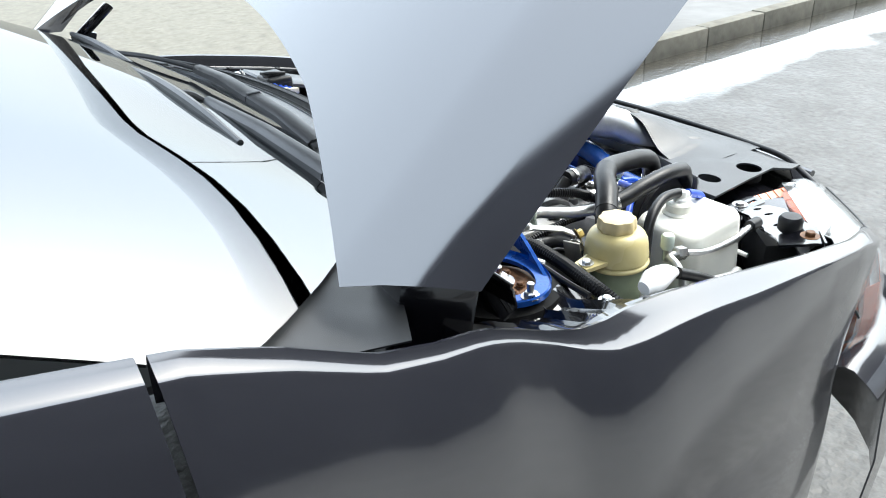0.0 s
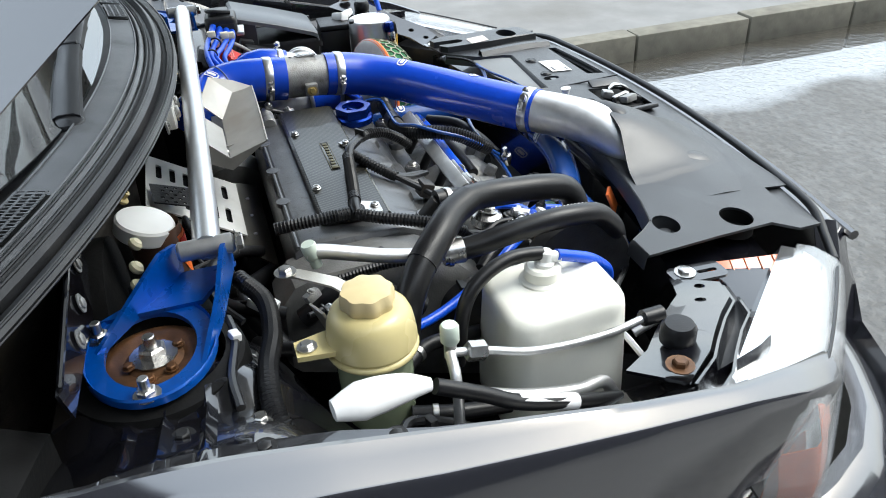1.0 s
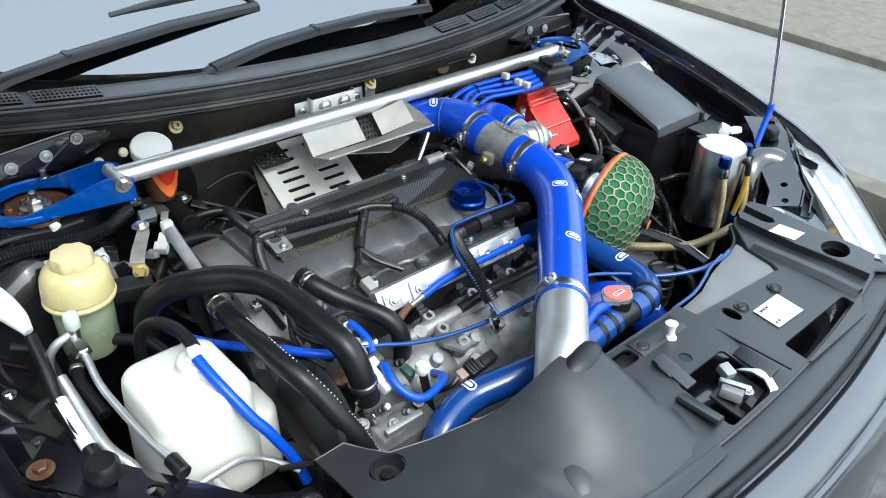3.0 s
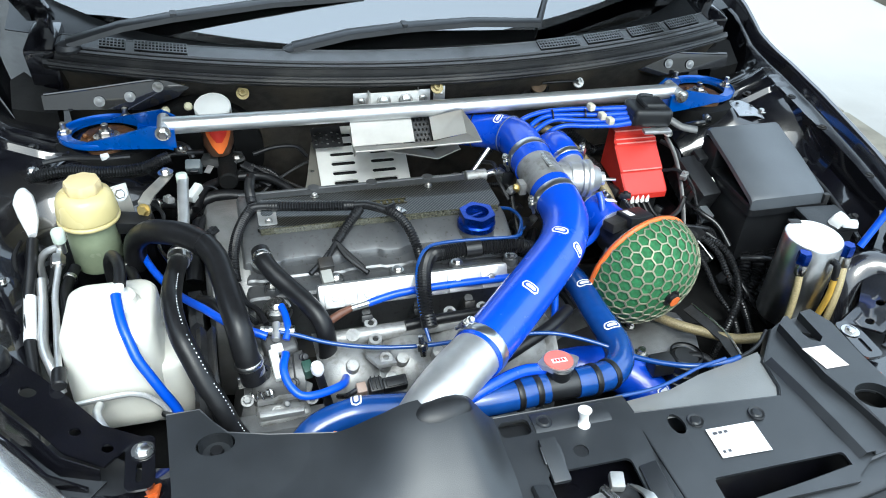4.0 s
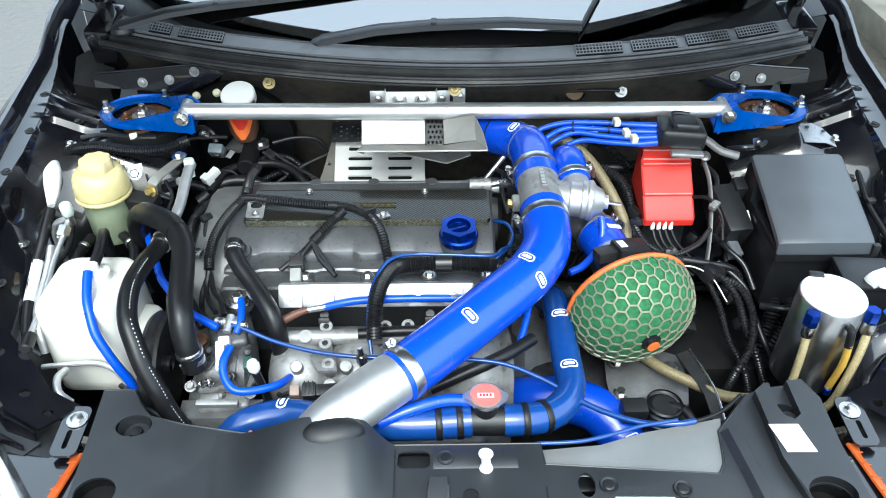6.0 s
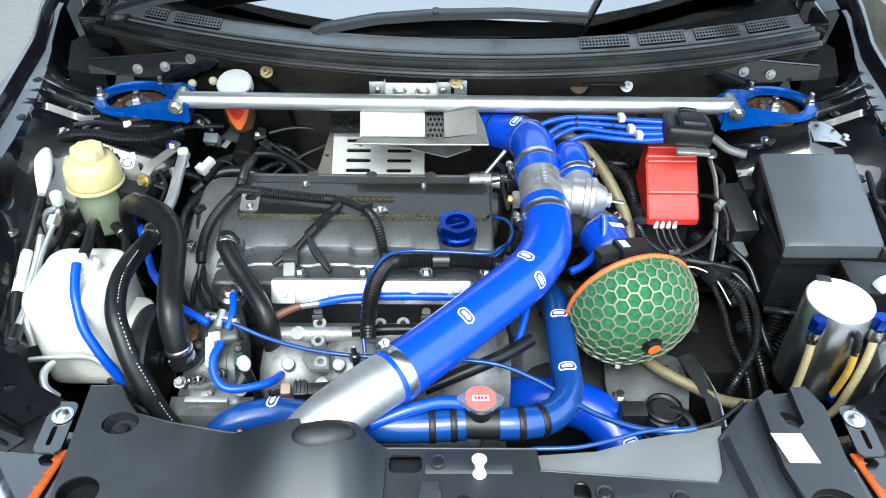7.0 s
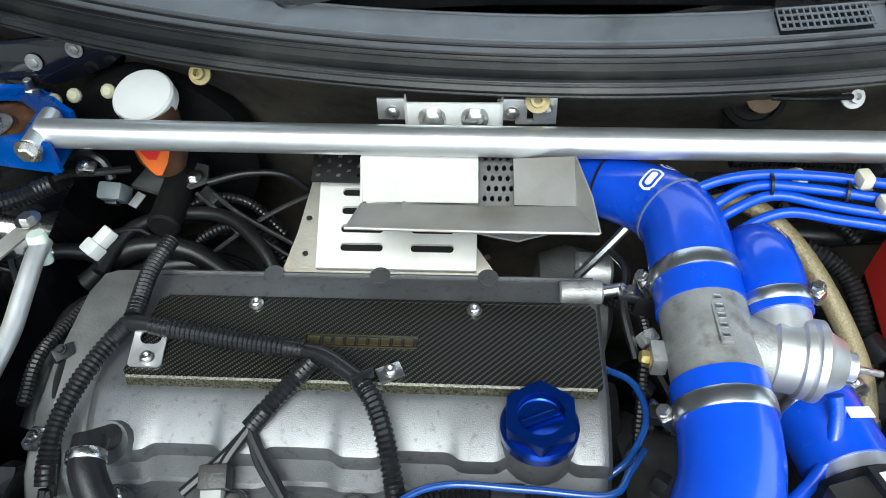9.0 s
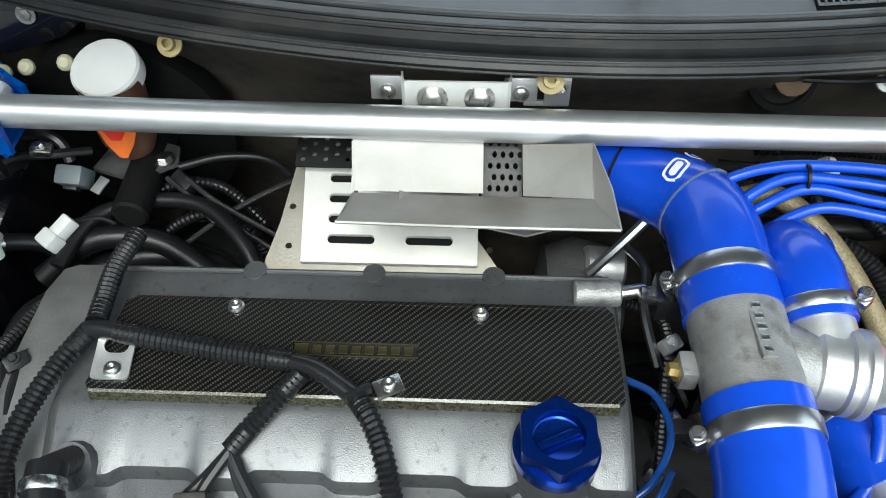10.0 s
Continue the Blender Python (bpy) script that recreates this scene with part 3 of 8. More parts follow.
part("front_strip", solid(ribbon([(0.027, 0.974), (0.030, 0.984), (0.036, 0.988), (0.0385, 0.984), (0.040, 0.982)]), 0.002), cowl_plastic, cowl)
part("panel", solid(ribbon([(0.038, 0.983), (0.040, 0.990), (0.076, 0.997), (0.078, 0.993), (0.088, 0.992), (0.10, 0.988), (0.14, 0.984)]), 0.002), cowl_plastic, cowl)
for dy, z, r_ in ((0.0105, 0.9885, 0.0016), (0.0240, 0.9858, 0.0014), (0.0345, 0.9890, 0.0015), (-0.0150, 0.9800, 0.0015), (-0.0165, 0.9690, 0.0014)):
    part("seal_bead", tube([(x, cowl_y(x) + dy, z) for x in np.linspace(-0.69, 0.69, 24)], r_, n=6), seal_rubber, cowl)
for dy, z in ((0.0405, 0.9912), (0.0765, 0.9980)):
    part("panel_edge", tube([(x, cowl_y(x) + dy, z) for x in np.linspace(-0.69, 0.69, 24)], 0.0014, n=6), cowl_plastic, cowl)
side_rows = [[(x, cowl_y(x) + 0.08 + (screen_base(x) + 0.03 - cowl_y(x) - 0.08) * k, 0.9905 + 0.078 * x * x * k - 0.004 * k) for k in np.linspace(0, 1, 5)] for x in np.linspace(-0.78, 0.78, 40)]
part("rear_strip", solid(loft(side_rows), 0.002), black_plastic, cowl)
# grilles, each a frame of small bars over a near-black strip for slot shade
for x0, x1 in ((-0.603, -0.556), (-0.540, -0.446), (0.228, 0.319), (0.338, 0.428), (0.449, 0.538), (0.556, 0.646)):
    gr = bmnew()
    n = int((x1 - x0) / 0.0062)
    for i in range(n + 1):
        x = x0 + (x1 - x0) * i / n
        add_box(gr, (0.0018, 0.031, 0.0012), pose(x, cowl_y(x) + 0.058, 0.9990, 10, 0, 0))
    for k in range(4):
        y = 0.0445 + 0.0093 * k
        rows = [[(x, cowl_y(x) + y + d, 0.9950 + 0.19 * (y - 0.0445) + h) for d, h in ((-0.0012, 0.0005), (-0.0012, 0.0017), (0.0012, 0.0021), (0.0012, 0.0005))] for x in np.linspace(x0, x1, 6)]
        add_loft(gr, rows, close=True, caps=True)
    grille = part("air_grille", gr, cowl_plastic, cowl)
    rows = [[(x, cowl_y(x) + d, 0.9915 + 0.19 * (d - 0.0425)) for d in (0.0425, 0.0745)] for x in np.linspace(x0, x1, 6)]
    part("slot_shade", solid(loft(rows), 0.0036), near_black, cowl)

# windscreen, dashboard and pillars
rows = []
for i in range(33):
    x = -0.785 + 1.57 * i / 32
    rows.append([(x * (1 - 0.14 * k), screen_base(x) + k * 0.80 + 0.05 * k * (1 - x * x * 2) * 0.5, 0.990 + 0.08 * x * x + 0.41 * k - 0.03 * k * k + 0.02 * (1 - x * x * 2) * k) for k in np.linspace(0, 1, 9)])
windscreen = thing("windscreen", (0, 0.25, 0.99), "tinted laminated windscreen reflecting the pale sky", "windscreen")
pane = part("pane", solid(loft(rows), 0.004), glass_mat, windscreen, "tinted glass", 80)
pane.visible_shadow = False
rows_top = [r[-1] for r in rows]
part("top_seal", tube([rows_top[k] for k in range(0, 33, 4)], 0.008, n=8), rubber, windscreen)
cabin = thing("cabin_trim", (0, 0.9, 0.7), "dark dashboard and cabin behind the windscreen", "car interior", kind="structure")
part("dashboard", solid(loft([[(x, screen_base(x) + 0.05 + d, z) for d, z in ((0, 0.955), (0.12, 0.985), (0.42, 0.99), (0.48, 0.93), (0.50, 0.6))] for x in np.linspace(-0.68, 0.68, 15)]), 0.01), black_plastic, cabin)
part("cabin_back", box((1.34, 0.05, 0.9), (0, 1.9, 1.0), 0.02), near_black, cabin)
part("roof", solid(loft([[(x, 1.15 + d + 0.1 * x * x, 1.44 + h - 0.08 * x * x) for d, h in ((0, 0), (0.15, 0.03), (0.5, 0.045), (1.2, 0.0))] for x in np.linspace(-0.58, 0.58, 13)]), 0.02), paint, cabin)
for s in (-1, 1):
    part("a_pillar", tube([(s * 0.790, 0.74, 1.14), (s * 0.760, 0.86, 1.21), (s * 0.69, 1.05, 1.32), (s * 0.635, 1.24, 1.43)], 0.022, n=10, squash=0.7), paint, cabin)

# bonnet, propped open
HOOD = radians(37)
HINGE = Vector((0, 0.36, 1.045))
def hood_point(x, d, h):
    c, s_ = math.cos(HOOD), math.sin(HOOD)
    return (x, HINGE.y - d * c + h * s_ * 1.0, HINGE.z + d * s_ + h * c)


bonnet = thing("bonnet", (0, 0.33, 1.03), "black pearl bonnet propped open, its skin mirroring pale sky", "bonnet")
rows = []
for i in range(61):
    u = -1 + 2 * i / 60
    row = []
    for k in np.linspace(0, 1, 17):
        half = 0.818 - 0.12 * max(0, k - 0.55) ** 1.3 / 0.45 ** 1.3
        x = u * half
        rear = 0.225 * max(0.0, 1 - (u / 0.9) ** 2) + 0.75 * max(0.0, abs(u) - 0.9) - 0.004 - 0.030 * min(1.0, max(0.0, (abs(u) - 0.6) / 0.3))
        front = 1.08 - 0.14 * u * u
        d = rear + (front - rear) * k
        side = max(0.0, abs(u) - 0.90) / 0.10
        h = 0.045 * (1 - u ** 4) + 0.012 + 0.02 * math.sin(math.pi * k) - 0.05 * max(0, k - 0.85) / 0.15 * 0.6 - 0.050 * side ** 1.4
        row.append(hood_point(x, d, h))
    rows.append(row)
part("skin", solid(loft(rows), 0.0012), paint, bonnet, angle=60)
rows = []
for i in range(25):
    u = -0.90 + 1.80 * i / 24
    row = []
    for k in np.linspace(0.03, 0.97, 15):
        d = (0.02 + 0.225 * max(0.0, 1 - (u / 0.9) ** 2)) * (1 - k) + (1.08 - 0.14 * u * u) * k
        rib = 0.012 if (abs(u) < 0.06 or 0.42 < abs(u) < 0.52 or k < 0.1 or k > 0.9 or abs(u) > 0.86) else 0.0
        row.append(hood_point(u * 0.77, d, 0.045 * (1 - u ** 4) + 0.012 + 0.02 * math.sin(math.pi * k) - 0.014 - rib))
    rows.append(row)
part("inner_frame", solid(loft(rows), 0.0012), bay_paint, bonnet)

prop = thing("prop_rod", (0.615, -0.427, 0.85), "thin steel bonnet prop rod with a blue grip", "prop rod")
pa, pd = Vector((0.647, -0.422, 0.91)), Vector((0.0196, 0.181, 0.983))
part("rod", rod(pa - pd * 0.02, pa + pd * 0.62, 0.0042, 10), chrome, prop)
part("grip", tube([(0.612, -0.43, 0.845), (0.632, -0.425, 0.88), pa, pa + pd * 0.012], 0.0062, n=10), blue_vinyl, prop, "blue rubber grip")

# lamps
for s in (-1, 1):
    lamp = thing("headlight", (s * 0.70, -0.66, 0.72), "clear headlight with chrome bowl and amber indicator", "headlight", "headlights")
    rows, rows2, rows3 = [], [], []
    for i in range(31):
        f = i / 24 - 0.25
        g = max(0.0, f)
        xo, yo = 0.812 - 0.235 * g ** 1.1 + 0.004 * min(0.0, f), -0.500 - 0.252 * g ** 0.95 - 0.30 * min(0.0, f)
        xi, yi = 0.765 - 0.240 * f, -0.455 - 0.265 * f
        if f < 0:
            xi, yi = 0.765 - 0.02 * f, -0.455 - 0.30 * f
        top = 0.804 - 0.036 * f
        r = [(xi, yi, top - 0.022), (xi + 0.006, yi - 0.005, top - 0.004), (xi + (xo - xi) * 0.5, yi + (yo - yi) * 0.5, top), (xo, yo, top - 0.008), (xo + 0.006, yo - 0.010, top - 0.022), (xo + 0.012, yo - 0.022, top - 0.07), (xo + 0.014, yo - 0.032, top - 0.12), (xo + 0.012, yo - 0.036, top - 0.16), (xo - 0.006, yo - 0.032, top - 0.24)]
        rows.append([(s * x, y, z) for x, y, z in r])
        rows2.append([(s * (x - 0.014), y + 0.014, z - 0.008) for x, y, z in r])
        rows3.append([(s * (x - 0.003), y + 0.004, z - 0.002) for x, y, z in r])
    part("bowl", solid(loft(rows2), 0.001), lamp_white, lamp, "bright chrome lamp bowl")
    ln = part("lens", solid(loft(rows), 0.002), lens_mat, lamp, "clear lens")
    ln.visible_shadow = False
    part("indicator", solid(loft([r[5:9] for r in rows3[2:10]]), 0.001), amber, lamp, "amber indicator lens")
    part("side_reflector", solid(loft([r[3:6] for r in rows3[7:11]]), 0.001), amber, lamp, "amber corner reflector")
    part("lens_seam", tube([tuple(Vector(r[3]) + Vector((0, 0, 0.002))) for r in rows[::4]], 0.002, n=6), seal_rubber, lamp)
    part("back_cover", box((0.16, 0.12, 0.10), (s * 0.62, -0.56, 0.70), 0.02, (0, 0, s * 40)), black_plastic, lamp)


# ---------- strut brace ----------
brace = thing("strut_brace", (0, 0, 0.92), "polished aluminium strut brace with blue end plates", "strut brace")
BL, BR = (-0.497, 0.043, 0.931), (0.493, 0.027, 0.936)
part("bar", tube([(BL[0], BL[1] - 0.003, BL[2] - 0.008), (-0.2, 0.034, 0.924), (0.2, 0.028, 0.926), (BR[0], BR[1] - 0.003, BR[2] - 0.008)], 0.0152, n=20), bar_alu, brace, "polished aluminium tube", 60)
for s, cx, cy, cz, ex, ey, ez in ((-1, -0.602, 0.107, 0.882, *BL), (1, 0.606, 0.103, 0.884, *BR)):
    ring = []
    for i in range(40):
        a = 2 * math.pi * i / 40
        ring.append((cx + 0.080 * math.cos(a), cy + 0.062 * math.sin(a)))
    hole = circle(cx, cy, 0.058, 32, 1.0, 0.74)
    pl = part("end_plate", plate(ring, [hole], 0.006, zf=lambda x, y: cz + 0.006), blue_anod, brace, "blue anodised strut top plate")
    rim_rows = []
    for i in range(41):
        a = 2 * math.pi * i / 40
        rim_rows.append([(cx + f * 0.080 * math.cos(a), cy + f * 0.062 * math.sin(a), cz + dz) for f, dz in ((1.0, 0.0), (1.005, 0.008), (0.985, 0.010), (0.965, 0.006))])
    part("plate_rim", loft(rim_rows), blue_anod, brace)
    # side wings that rise to the clevis
    for dy, far in ((-0.056, 0), (0.050, 1)):
        rows = []
        for k in np.linspace(0, 1, 10):
            x0 = cx - s * 0.005 if far else cx + s * 0.048
            x = x0 + (ex - s * 0.018 - x0) * k
            y = cy + dy * (1.0 if far else 0.86 + 0.14 * min(1.0, 2.5 * k)) + (ey + (-0.027 if not far else 0.027) - cy - dy) * min(1, k * 1.05)
            lo = cz + 0.001 + 0.008 * k
            hi = cz + 0.005 + 0.044 * min(1, k * 1.3) - 0.006 * max(0, k - 0.85) / 0.15
            rows.append([(x, y, lo), (x, y + 0.001, hi)])
        part("wing", solid(loft(rows), 0.005), blue_anod, brace)
    part("tongue", plate([(cx - s * 0.055, cy - 0.052), (ex - s * 0.012, ey - 0.028), (ex - s * 0.012, ey + 0.028), (cx - s * 0.055, cy + 0.048)], (), 0.005, zf=lambda x, y: cz + 0.0105), blue_anod, brace)
    part("clevis", lathe(rod_profile(0.011, 0.060, 0.003), (ex, ey - 0.032, ez - 0.007), (ex, ey + 0.1, ez - 0.007), 16), alu_satin, brace)
    pin = bolt((ex, ey - 0.033, ez - 0.007), (0, -1, 0), 0.009, 0.008, 1.5)
    part("pin_bolt", pin, steel, brace)
    # strut top
    top = thing("suspension_mount", (cx, cy, cz - 0.03), "rusty strut top mount with central nut", "strut mount", "strut mounts")
    part("bearing", lathe([(0.056, -0.012), (0.052, -0.002), (0.040, 0.002), (0.028, -0.002), (0.018, 0.003), (0, 0.003)], (cx, cy, cz - 0.006), n=30), rust, top)
    part("nut", bolt((cx, cy, cz - 0.004), (0, 0, 1), 0.0135, 0.012, 1.7), steel, top)
    part("stud", rod((cx, cy, cz), (cx, cy, cz + 0.020), 0.006, 12), steel, top)
    for a in ((radians(176), radians(62)) if s < 0 else (radians(4), radians(118))):
        x, y = cx + 0.069 * math.cos(a), cy + 0.054 * math.sin(a)
        b_ = bolt((x, y, cz + 0.006), (0, 0, 1), 0.009, 0.008, 1.4)
        add_rod(b_, (x, y, cz + 0.01), (x, y, cz + 0.026), 0.005, 10)
        part("stud_nut", b_, steel, top)
        for a2 in (a + 0.8, a + 1.9):
            part("bearing_screw", bolt((cx + 0.036 * math.cos(a2), cy + 0.024 * math.sin(a2), cz - 0.004), (0, 0, 1), 0.005, 0.005, 1.3), rust, top)

# ---------- radiator cover ----------
cover = thing("radiator_cover", (0, -0.72, 0.77), "matt dark grey plastic radiator shroud with holes and a pipe duct", "engine cover")


def cover_z(x, y):
    return 0.790 - 0.10 * max(0, -0.70 - y) - 0.02 * abs(x) ** 2


out = [(-0.507, -0.505), (-0.466, -0.505), (-0.450, -0.530), (-0.432, -0.552), (-0.38, -0.568), (-0.30, -0.584), (-0.095, -0.608), (0.093, -0.608), (0.096, -0.640), (0.318, -0.656), (0.328, -0.640), (0.336, -0.590), (0.352, -0.572), (0.392, -0.528), (0.412, -0.517), (0.472, -0.508), (0.487, -0.545), (0.484, -0.620), (0.488, -0.700), (0.505, -0.790)]
out += [(x, front_y(x) + 0.052) for x in np.linspace(0.50, -0.48, 26)]
out += [(-0.515, -0.775), (-0.520, -0.735), (-0.497, -0.705), (-0.500, -0.62)]
holes = [circle(-0.447, -0.567, 0.021, 20, 1.15, 0.85), circle(-0.466, -0.669, 0.026, 24, 1.0, 0.85), circle(0.433, -0.563, 0.019, 20), circle(0.442, -0.692, 0.026, 24, 1.1, 0.85),
         rounded(-0.056, -0.795, 0.058, -0.706, 0.008), rounded(0.150, -0.800, 0.345, -0.756, 0.006), circle(0.000, -0.683, 0.010, 16), rounded(-0.092, -0.643, -0.050, -0.617, 0.008), circle(0.145, -0.670, 0.015, 18, 0.72, 1.15)]
part("panel", plate(out, holes, 0.004, zf=cover_z), cover_plastic, cover, angle=25)
part("front_flange", solid(loft([[(x, front_y(x) + d, cover_z(x, front_y(x) + 0.05) + h) for d, h in ((0.058, -0.010), (0.050, -0.0085), (0.020, -0.010), (0.014, -0.013), (0.010, -0.022))] for x in np.linspace(-0.50, 0.515, 30)]), 0.003), cover_plastic, cover)
part("front_lip", solid(loft([[(x, front_y(x) + d, cover_z(x, front_y(x) + 0.05) + h) for d, h in ((0.053, -0.001), (0.049, -0.003), (0.0485, -0.010))] for x in np.linspace(-0.485, 0.505, 30)]), 0.002), cover_plastic, cover)
# rear edge turned down
edge = [p for p in out[:14]]
part("rear_lip", solid(loft([[(x, y, cover_z(x, y) - 0.001), (x, y + 0.004, cover_z(x, y) - 0.006), (x, y + 0.006, cover_z(x, y) - 0.022)] for x, y in edge]), 0.002), cover_plastic, cover)
# raised wings on both ends
rw = [(0.398, -0.532), (0.414, -0.519), (0.422, -0.518), (0.420, -0.560), (0.424, -0.574), (0.436, -0.581), (0.447, -0.572), (0.448, -0.514), (0.470, -0.511), (0.484, -0.545), (0.481, -0.620), (0.485, -0.700), (0.490, -0.742), (0.424, -0.762), (0.398, -0.640)]
part("raised_wing", plate(rw, [circle(0.442, -0.692, 0.027, 24, 1.1, 0.85)], 0.016, zf=lambda x, y: cover_z(x, y) + 0.014), cover_plastic, cover, angle=25)
part("side_ridge", solid(loft([[(x - 0.012, y, cover_z(x, y) + 0.0), (x - 0.004, y, cover_z(x, y) + 0.010), (x + 0.010, y, cover_z(x, y) + 0.010), (x + 0.016, y, cover_z(x, y))] for x, y in ((0.347, -0.592), (0.356, -0.66), (0.364, -0.72), (0.372, -0.77))]), 0.002), cover_plastic, cover)
# the panel swells up where the pipe dives under it
def swell(x, y):
    a = math.exp(-abs((x + 0.178) / (0.098 if x < -0.178 else 0.064)) ** (3 if x < -0.178 else 4))
    k = min(1.0, max(0.0, (y + 0.80) / 0.19))
    return 0.063 * a * k * k * (3 - 2 * k)


def duct_back(x):
    return float(np.interp(x, [-0.40, -0.30, -0.24, -0.19, -0.14, -0.085, 0.01], [-0.575, -0.592, -0.608, -0.609, -0.604, -0.612, -0.612]))


rows = []
for x in np.linspace(-0.40, -0.096, 49):
    rows.append([(x, y, cover_z(x, y) + swell(x, y) + (0.0008 if swell(x, y) > 0.002 else -0.0012)) for y in np.linspace(duct_back(x), -0.815, 18)])
part("duct_swell", solid(loft(rows), 0.0025), cover_plastic, cover, "smooth swelling over the pipe", 60)
# dome in darker plastic than the shroud, painting in a dark reflection
dome = bmnew()
add_lathe(dome, [(0.050, -0.030), (0.050, 0.0), (0.047, 0.012), (0.040, 0.022), (0.028, 0.029), (0.014, 0.0325), (0, 0.0335)], pose(-0.172, -0.625, 0.838, 10, 0, 10) @ Matrix.Diagonal((0.84, 0.46, 0.56, 1)), 36)
part("duct_dome", dome, black_plastic, cover, "rounded dome of the shroud before the pipe, a dark reflection in its colour", 60)
bm = bmnew()
add_lathe(bm, [(0.052, -0.004), (0.047, 0.002), (0.035, 0.009), (0.018, 0.0125), (0, 0.013)], pose(-0.266, -0.694, 0.788, 3, 0, -28) @ Matrix.Diagonal((0.62, 1.25, 0.85, 1)), 28)
part("bulge", bm, cover_plastic, cover, angle=60)
# folds beside the latch opening
for at, rot in (((-0.070, -0.752, 0.789), (0, 20, 4)), ((0.072, -0.752, 0.790), (0, -20, -4)), ((-0.040, -0.690, 0.791), (10, 0, 0))):
    part("latch_fold", box((0.024, 0.062, 0.008), at, 0.003, rot), cover_plastic, cover)
part("seam", box((0.003, 0.185, 0.003), (0.0945, -0.702, 0.7895), 0.001, (-2.6, 0, 0)), black_plastic, cover)
part("clip_field", solid(loft([[(x, -0.611, 0.7895), (x, -0.615, 0.7920), (x, -0.640, 0.7920), (x, -0.645, 0.7895)] for x in (-0.046, -0.042, 0.058, 0.062)]), 0.0015), cover_plastic, cover)
part("slot_floor", box((0.046, 0.030, 0.003), (-0.071, -0.630, 0.776), 0.001), black_plastic, cover)
part("latch_box", box((0.028, 0.026, 0.007), (-0.040, -0.682, 0.792), 0.003, (12, 0, 0)), cover_plastic, cover)
part("plug_floor", lathe([(0.0105, -0.004), (0.0095, -0.001), (0, -0.001)], (0.000, -0.683, 0.7895), n=18), black_plastic, cover)
part("pale_insert", solid(loft([[(0.094, -0.650, 0.783), (0.094, -0.625, 0.781), (0.094, -0.608, 0.776)], [(0.17, -0.654, 0.783), (0.17, -0.618, 0.781), (0.175, -0.601, 0.776)], [(0.23, -0.658, 0.783), (0.23, -0.605, 0.782), (0.235, -0.583, 0.777)], [(0.328, -0.662, 0.783), (0.338, -0.590, 0.783), (0.346, -0.562, 0.779)]]), 0.002), mat("dusty_grey_plastic", (0.185, 0.19, 0.19), 0.45, 0, 0.1, 12, 0.3, 500, stain=(0.17, 0.165, 0.155), stain_at=0.55), cover, "dusty pale grey lower shroud")
for (x, y) in ((-0.447, -0.567), (0.433, -0.563)):
    part("hole_cup", lathe([(0, -0.018), (0.018, -0.018), (0.0215, -0.002)], (x, y, cover_z(x, y)), n=20), cover_plastic, cover)
    part("clip", lathe([(0, -0.012), (0.009, -0.012), (0.008, -0.008), (0, -0.007)], (x, y, cover_z(x, y) - 0.003), n=14), rubber, cover)
for x, y in ((-0.466, -0.669), (0.442, -0.692)):
    part("hole_rim", lathe([(0.026, -0.001), (0.0262, -0.024), (0, -0.026)], (x, y, cover_z(x, y)), n=24), near_black, cover)
for x, y in ((0.172, -0.671), (0.263, -0.677), (-0.030, -0.629)):
    b_ = lathe([(0.012, 0), (0.011, 0.002), (0.008, 0.001), (0.006, 0.003), (0, 0.0035)], (x, y, cover_z(x, y) + 0.0005), n=16)
    part("screw", b_, black_plastic, cover)
part("paper_label", plate([(0.177, -0.733), (0.250, -0.735), (0.250, -0.689), (0.177, -0.688)], (), 0.0006, zf=lambda x, y: cover_z(x, y) + 0.0012), sticker, cover, "white paper label")
for i, (x, y, w) in enumerate(((0.186, -0.697, 0.006), (0.194, -0.697, 0.005), (0.202, -0.697, 0.005), (0.192, -0.725, 0.004), (0.184, -0.725, 0.004))):
    part("label_print", box((w, 0.004, 0.0006), (x, y, cover_z(x, y) + 0.0016)), print_dark, cover)
part("recess_screw", bolt((0.435, -0.571, cover_z(0.435, -0.571) + 0.001), (0, 0, 1), 0.008, 0.004, 1.5), dark_metal, cover)
part("tape_label", plate([(0.396, -0.590), (0.436, -0.590), (0.445, -0.634), (0.406, -0.634)], (), 0.0006, zf=lambda x, y: cover_z(x, y) + 0.0152), mat("faded_pink_label", (0.74, 0.64, 0.60), 0.6, 0, 0.04), cover, "faded label")
seal_pts = [(x, front_y(x) + 0.004 + 0.25 * max(0, abs(x) - 0.47), 0.772 - 0.22 * max(0, abs(x) - 0.46)) for x in np.linspace(-0.565, 0.565, 27)]
solo("front_bonnet_seal", tube(seal_pts, 0.0065, n=10), rubber, "black rubber bonnet seal along the nose", "rubber seal")
# catch pin, spring and lock inside the opening
latch = thing("bonnet_latch", (0.02, -0.76, 0.75), "greasy steel bonnet latch in the shroud opening", "latch")
part("latch_plate", box((0.075, 0.05, 0.006), (0.015, -0.762, 0.770), 0.002, (10, 0, 6)), dark_metal, latch)
part("lever", solid(loft([[(0.036, -0.742, 0.790), (0.048, -0.748, 0.790)], [(0.046, -0.760, 0.793), (0.060, -0.764, 0.793)], [(0.050, -0.778, 0.790), (0.064, -0.780, 0.790)], [(0.046, -0.792, 0.782), (0.058, -0.797, 0.782)], [(0.040, -0.796, 0.772), (0.050, -0.802, 0.772)]]), 0.003), steel, latch, "bent bare metal lever")
part("catch", box((0.020, 0.030, 0.014), (-0.006, -0.762, 0.784), 0.003, (0, 15, 20)), cast_light, latch)
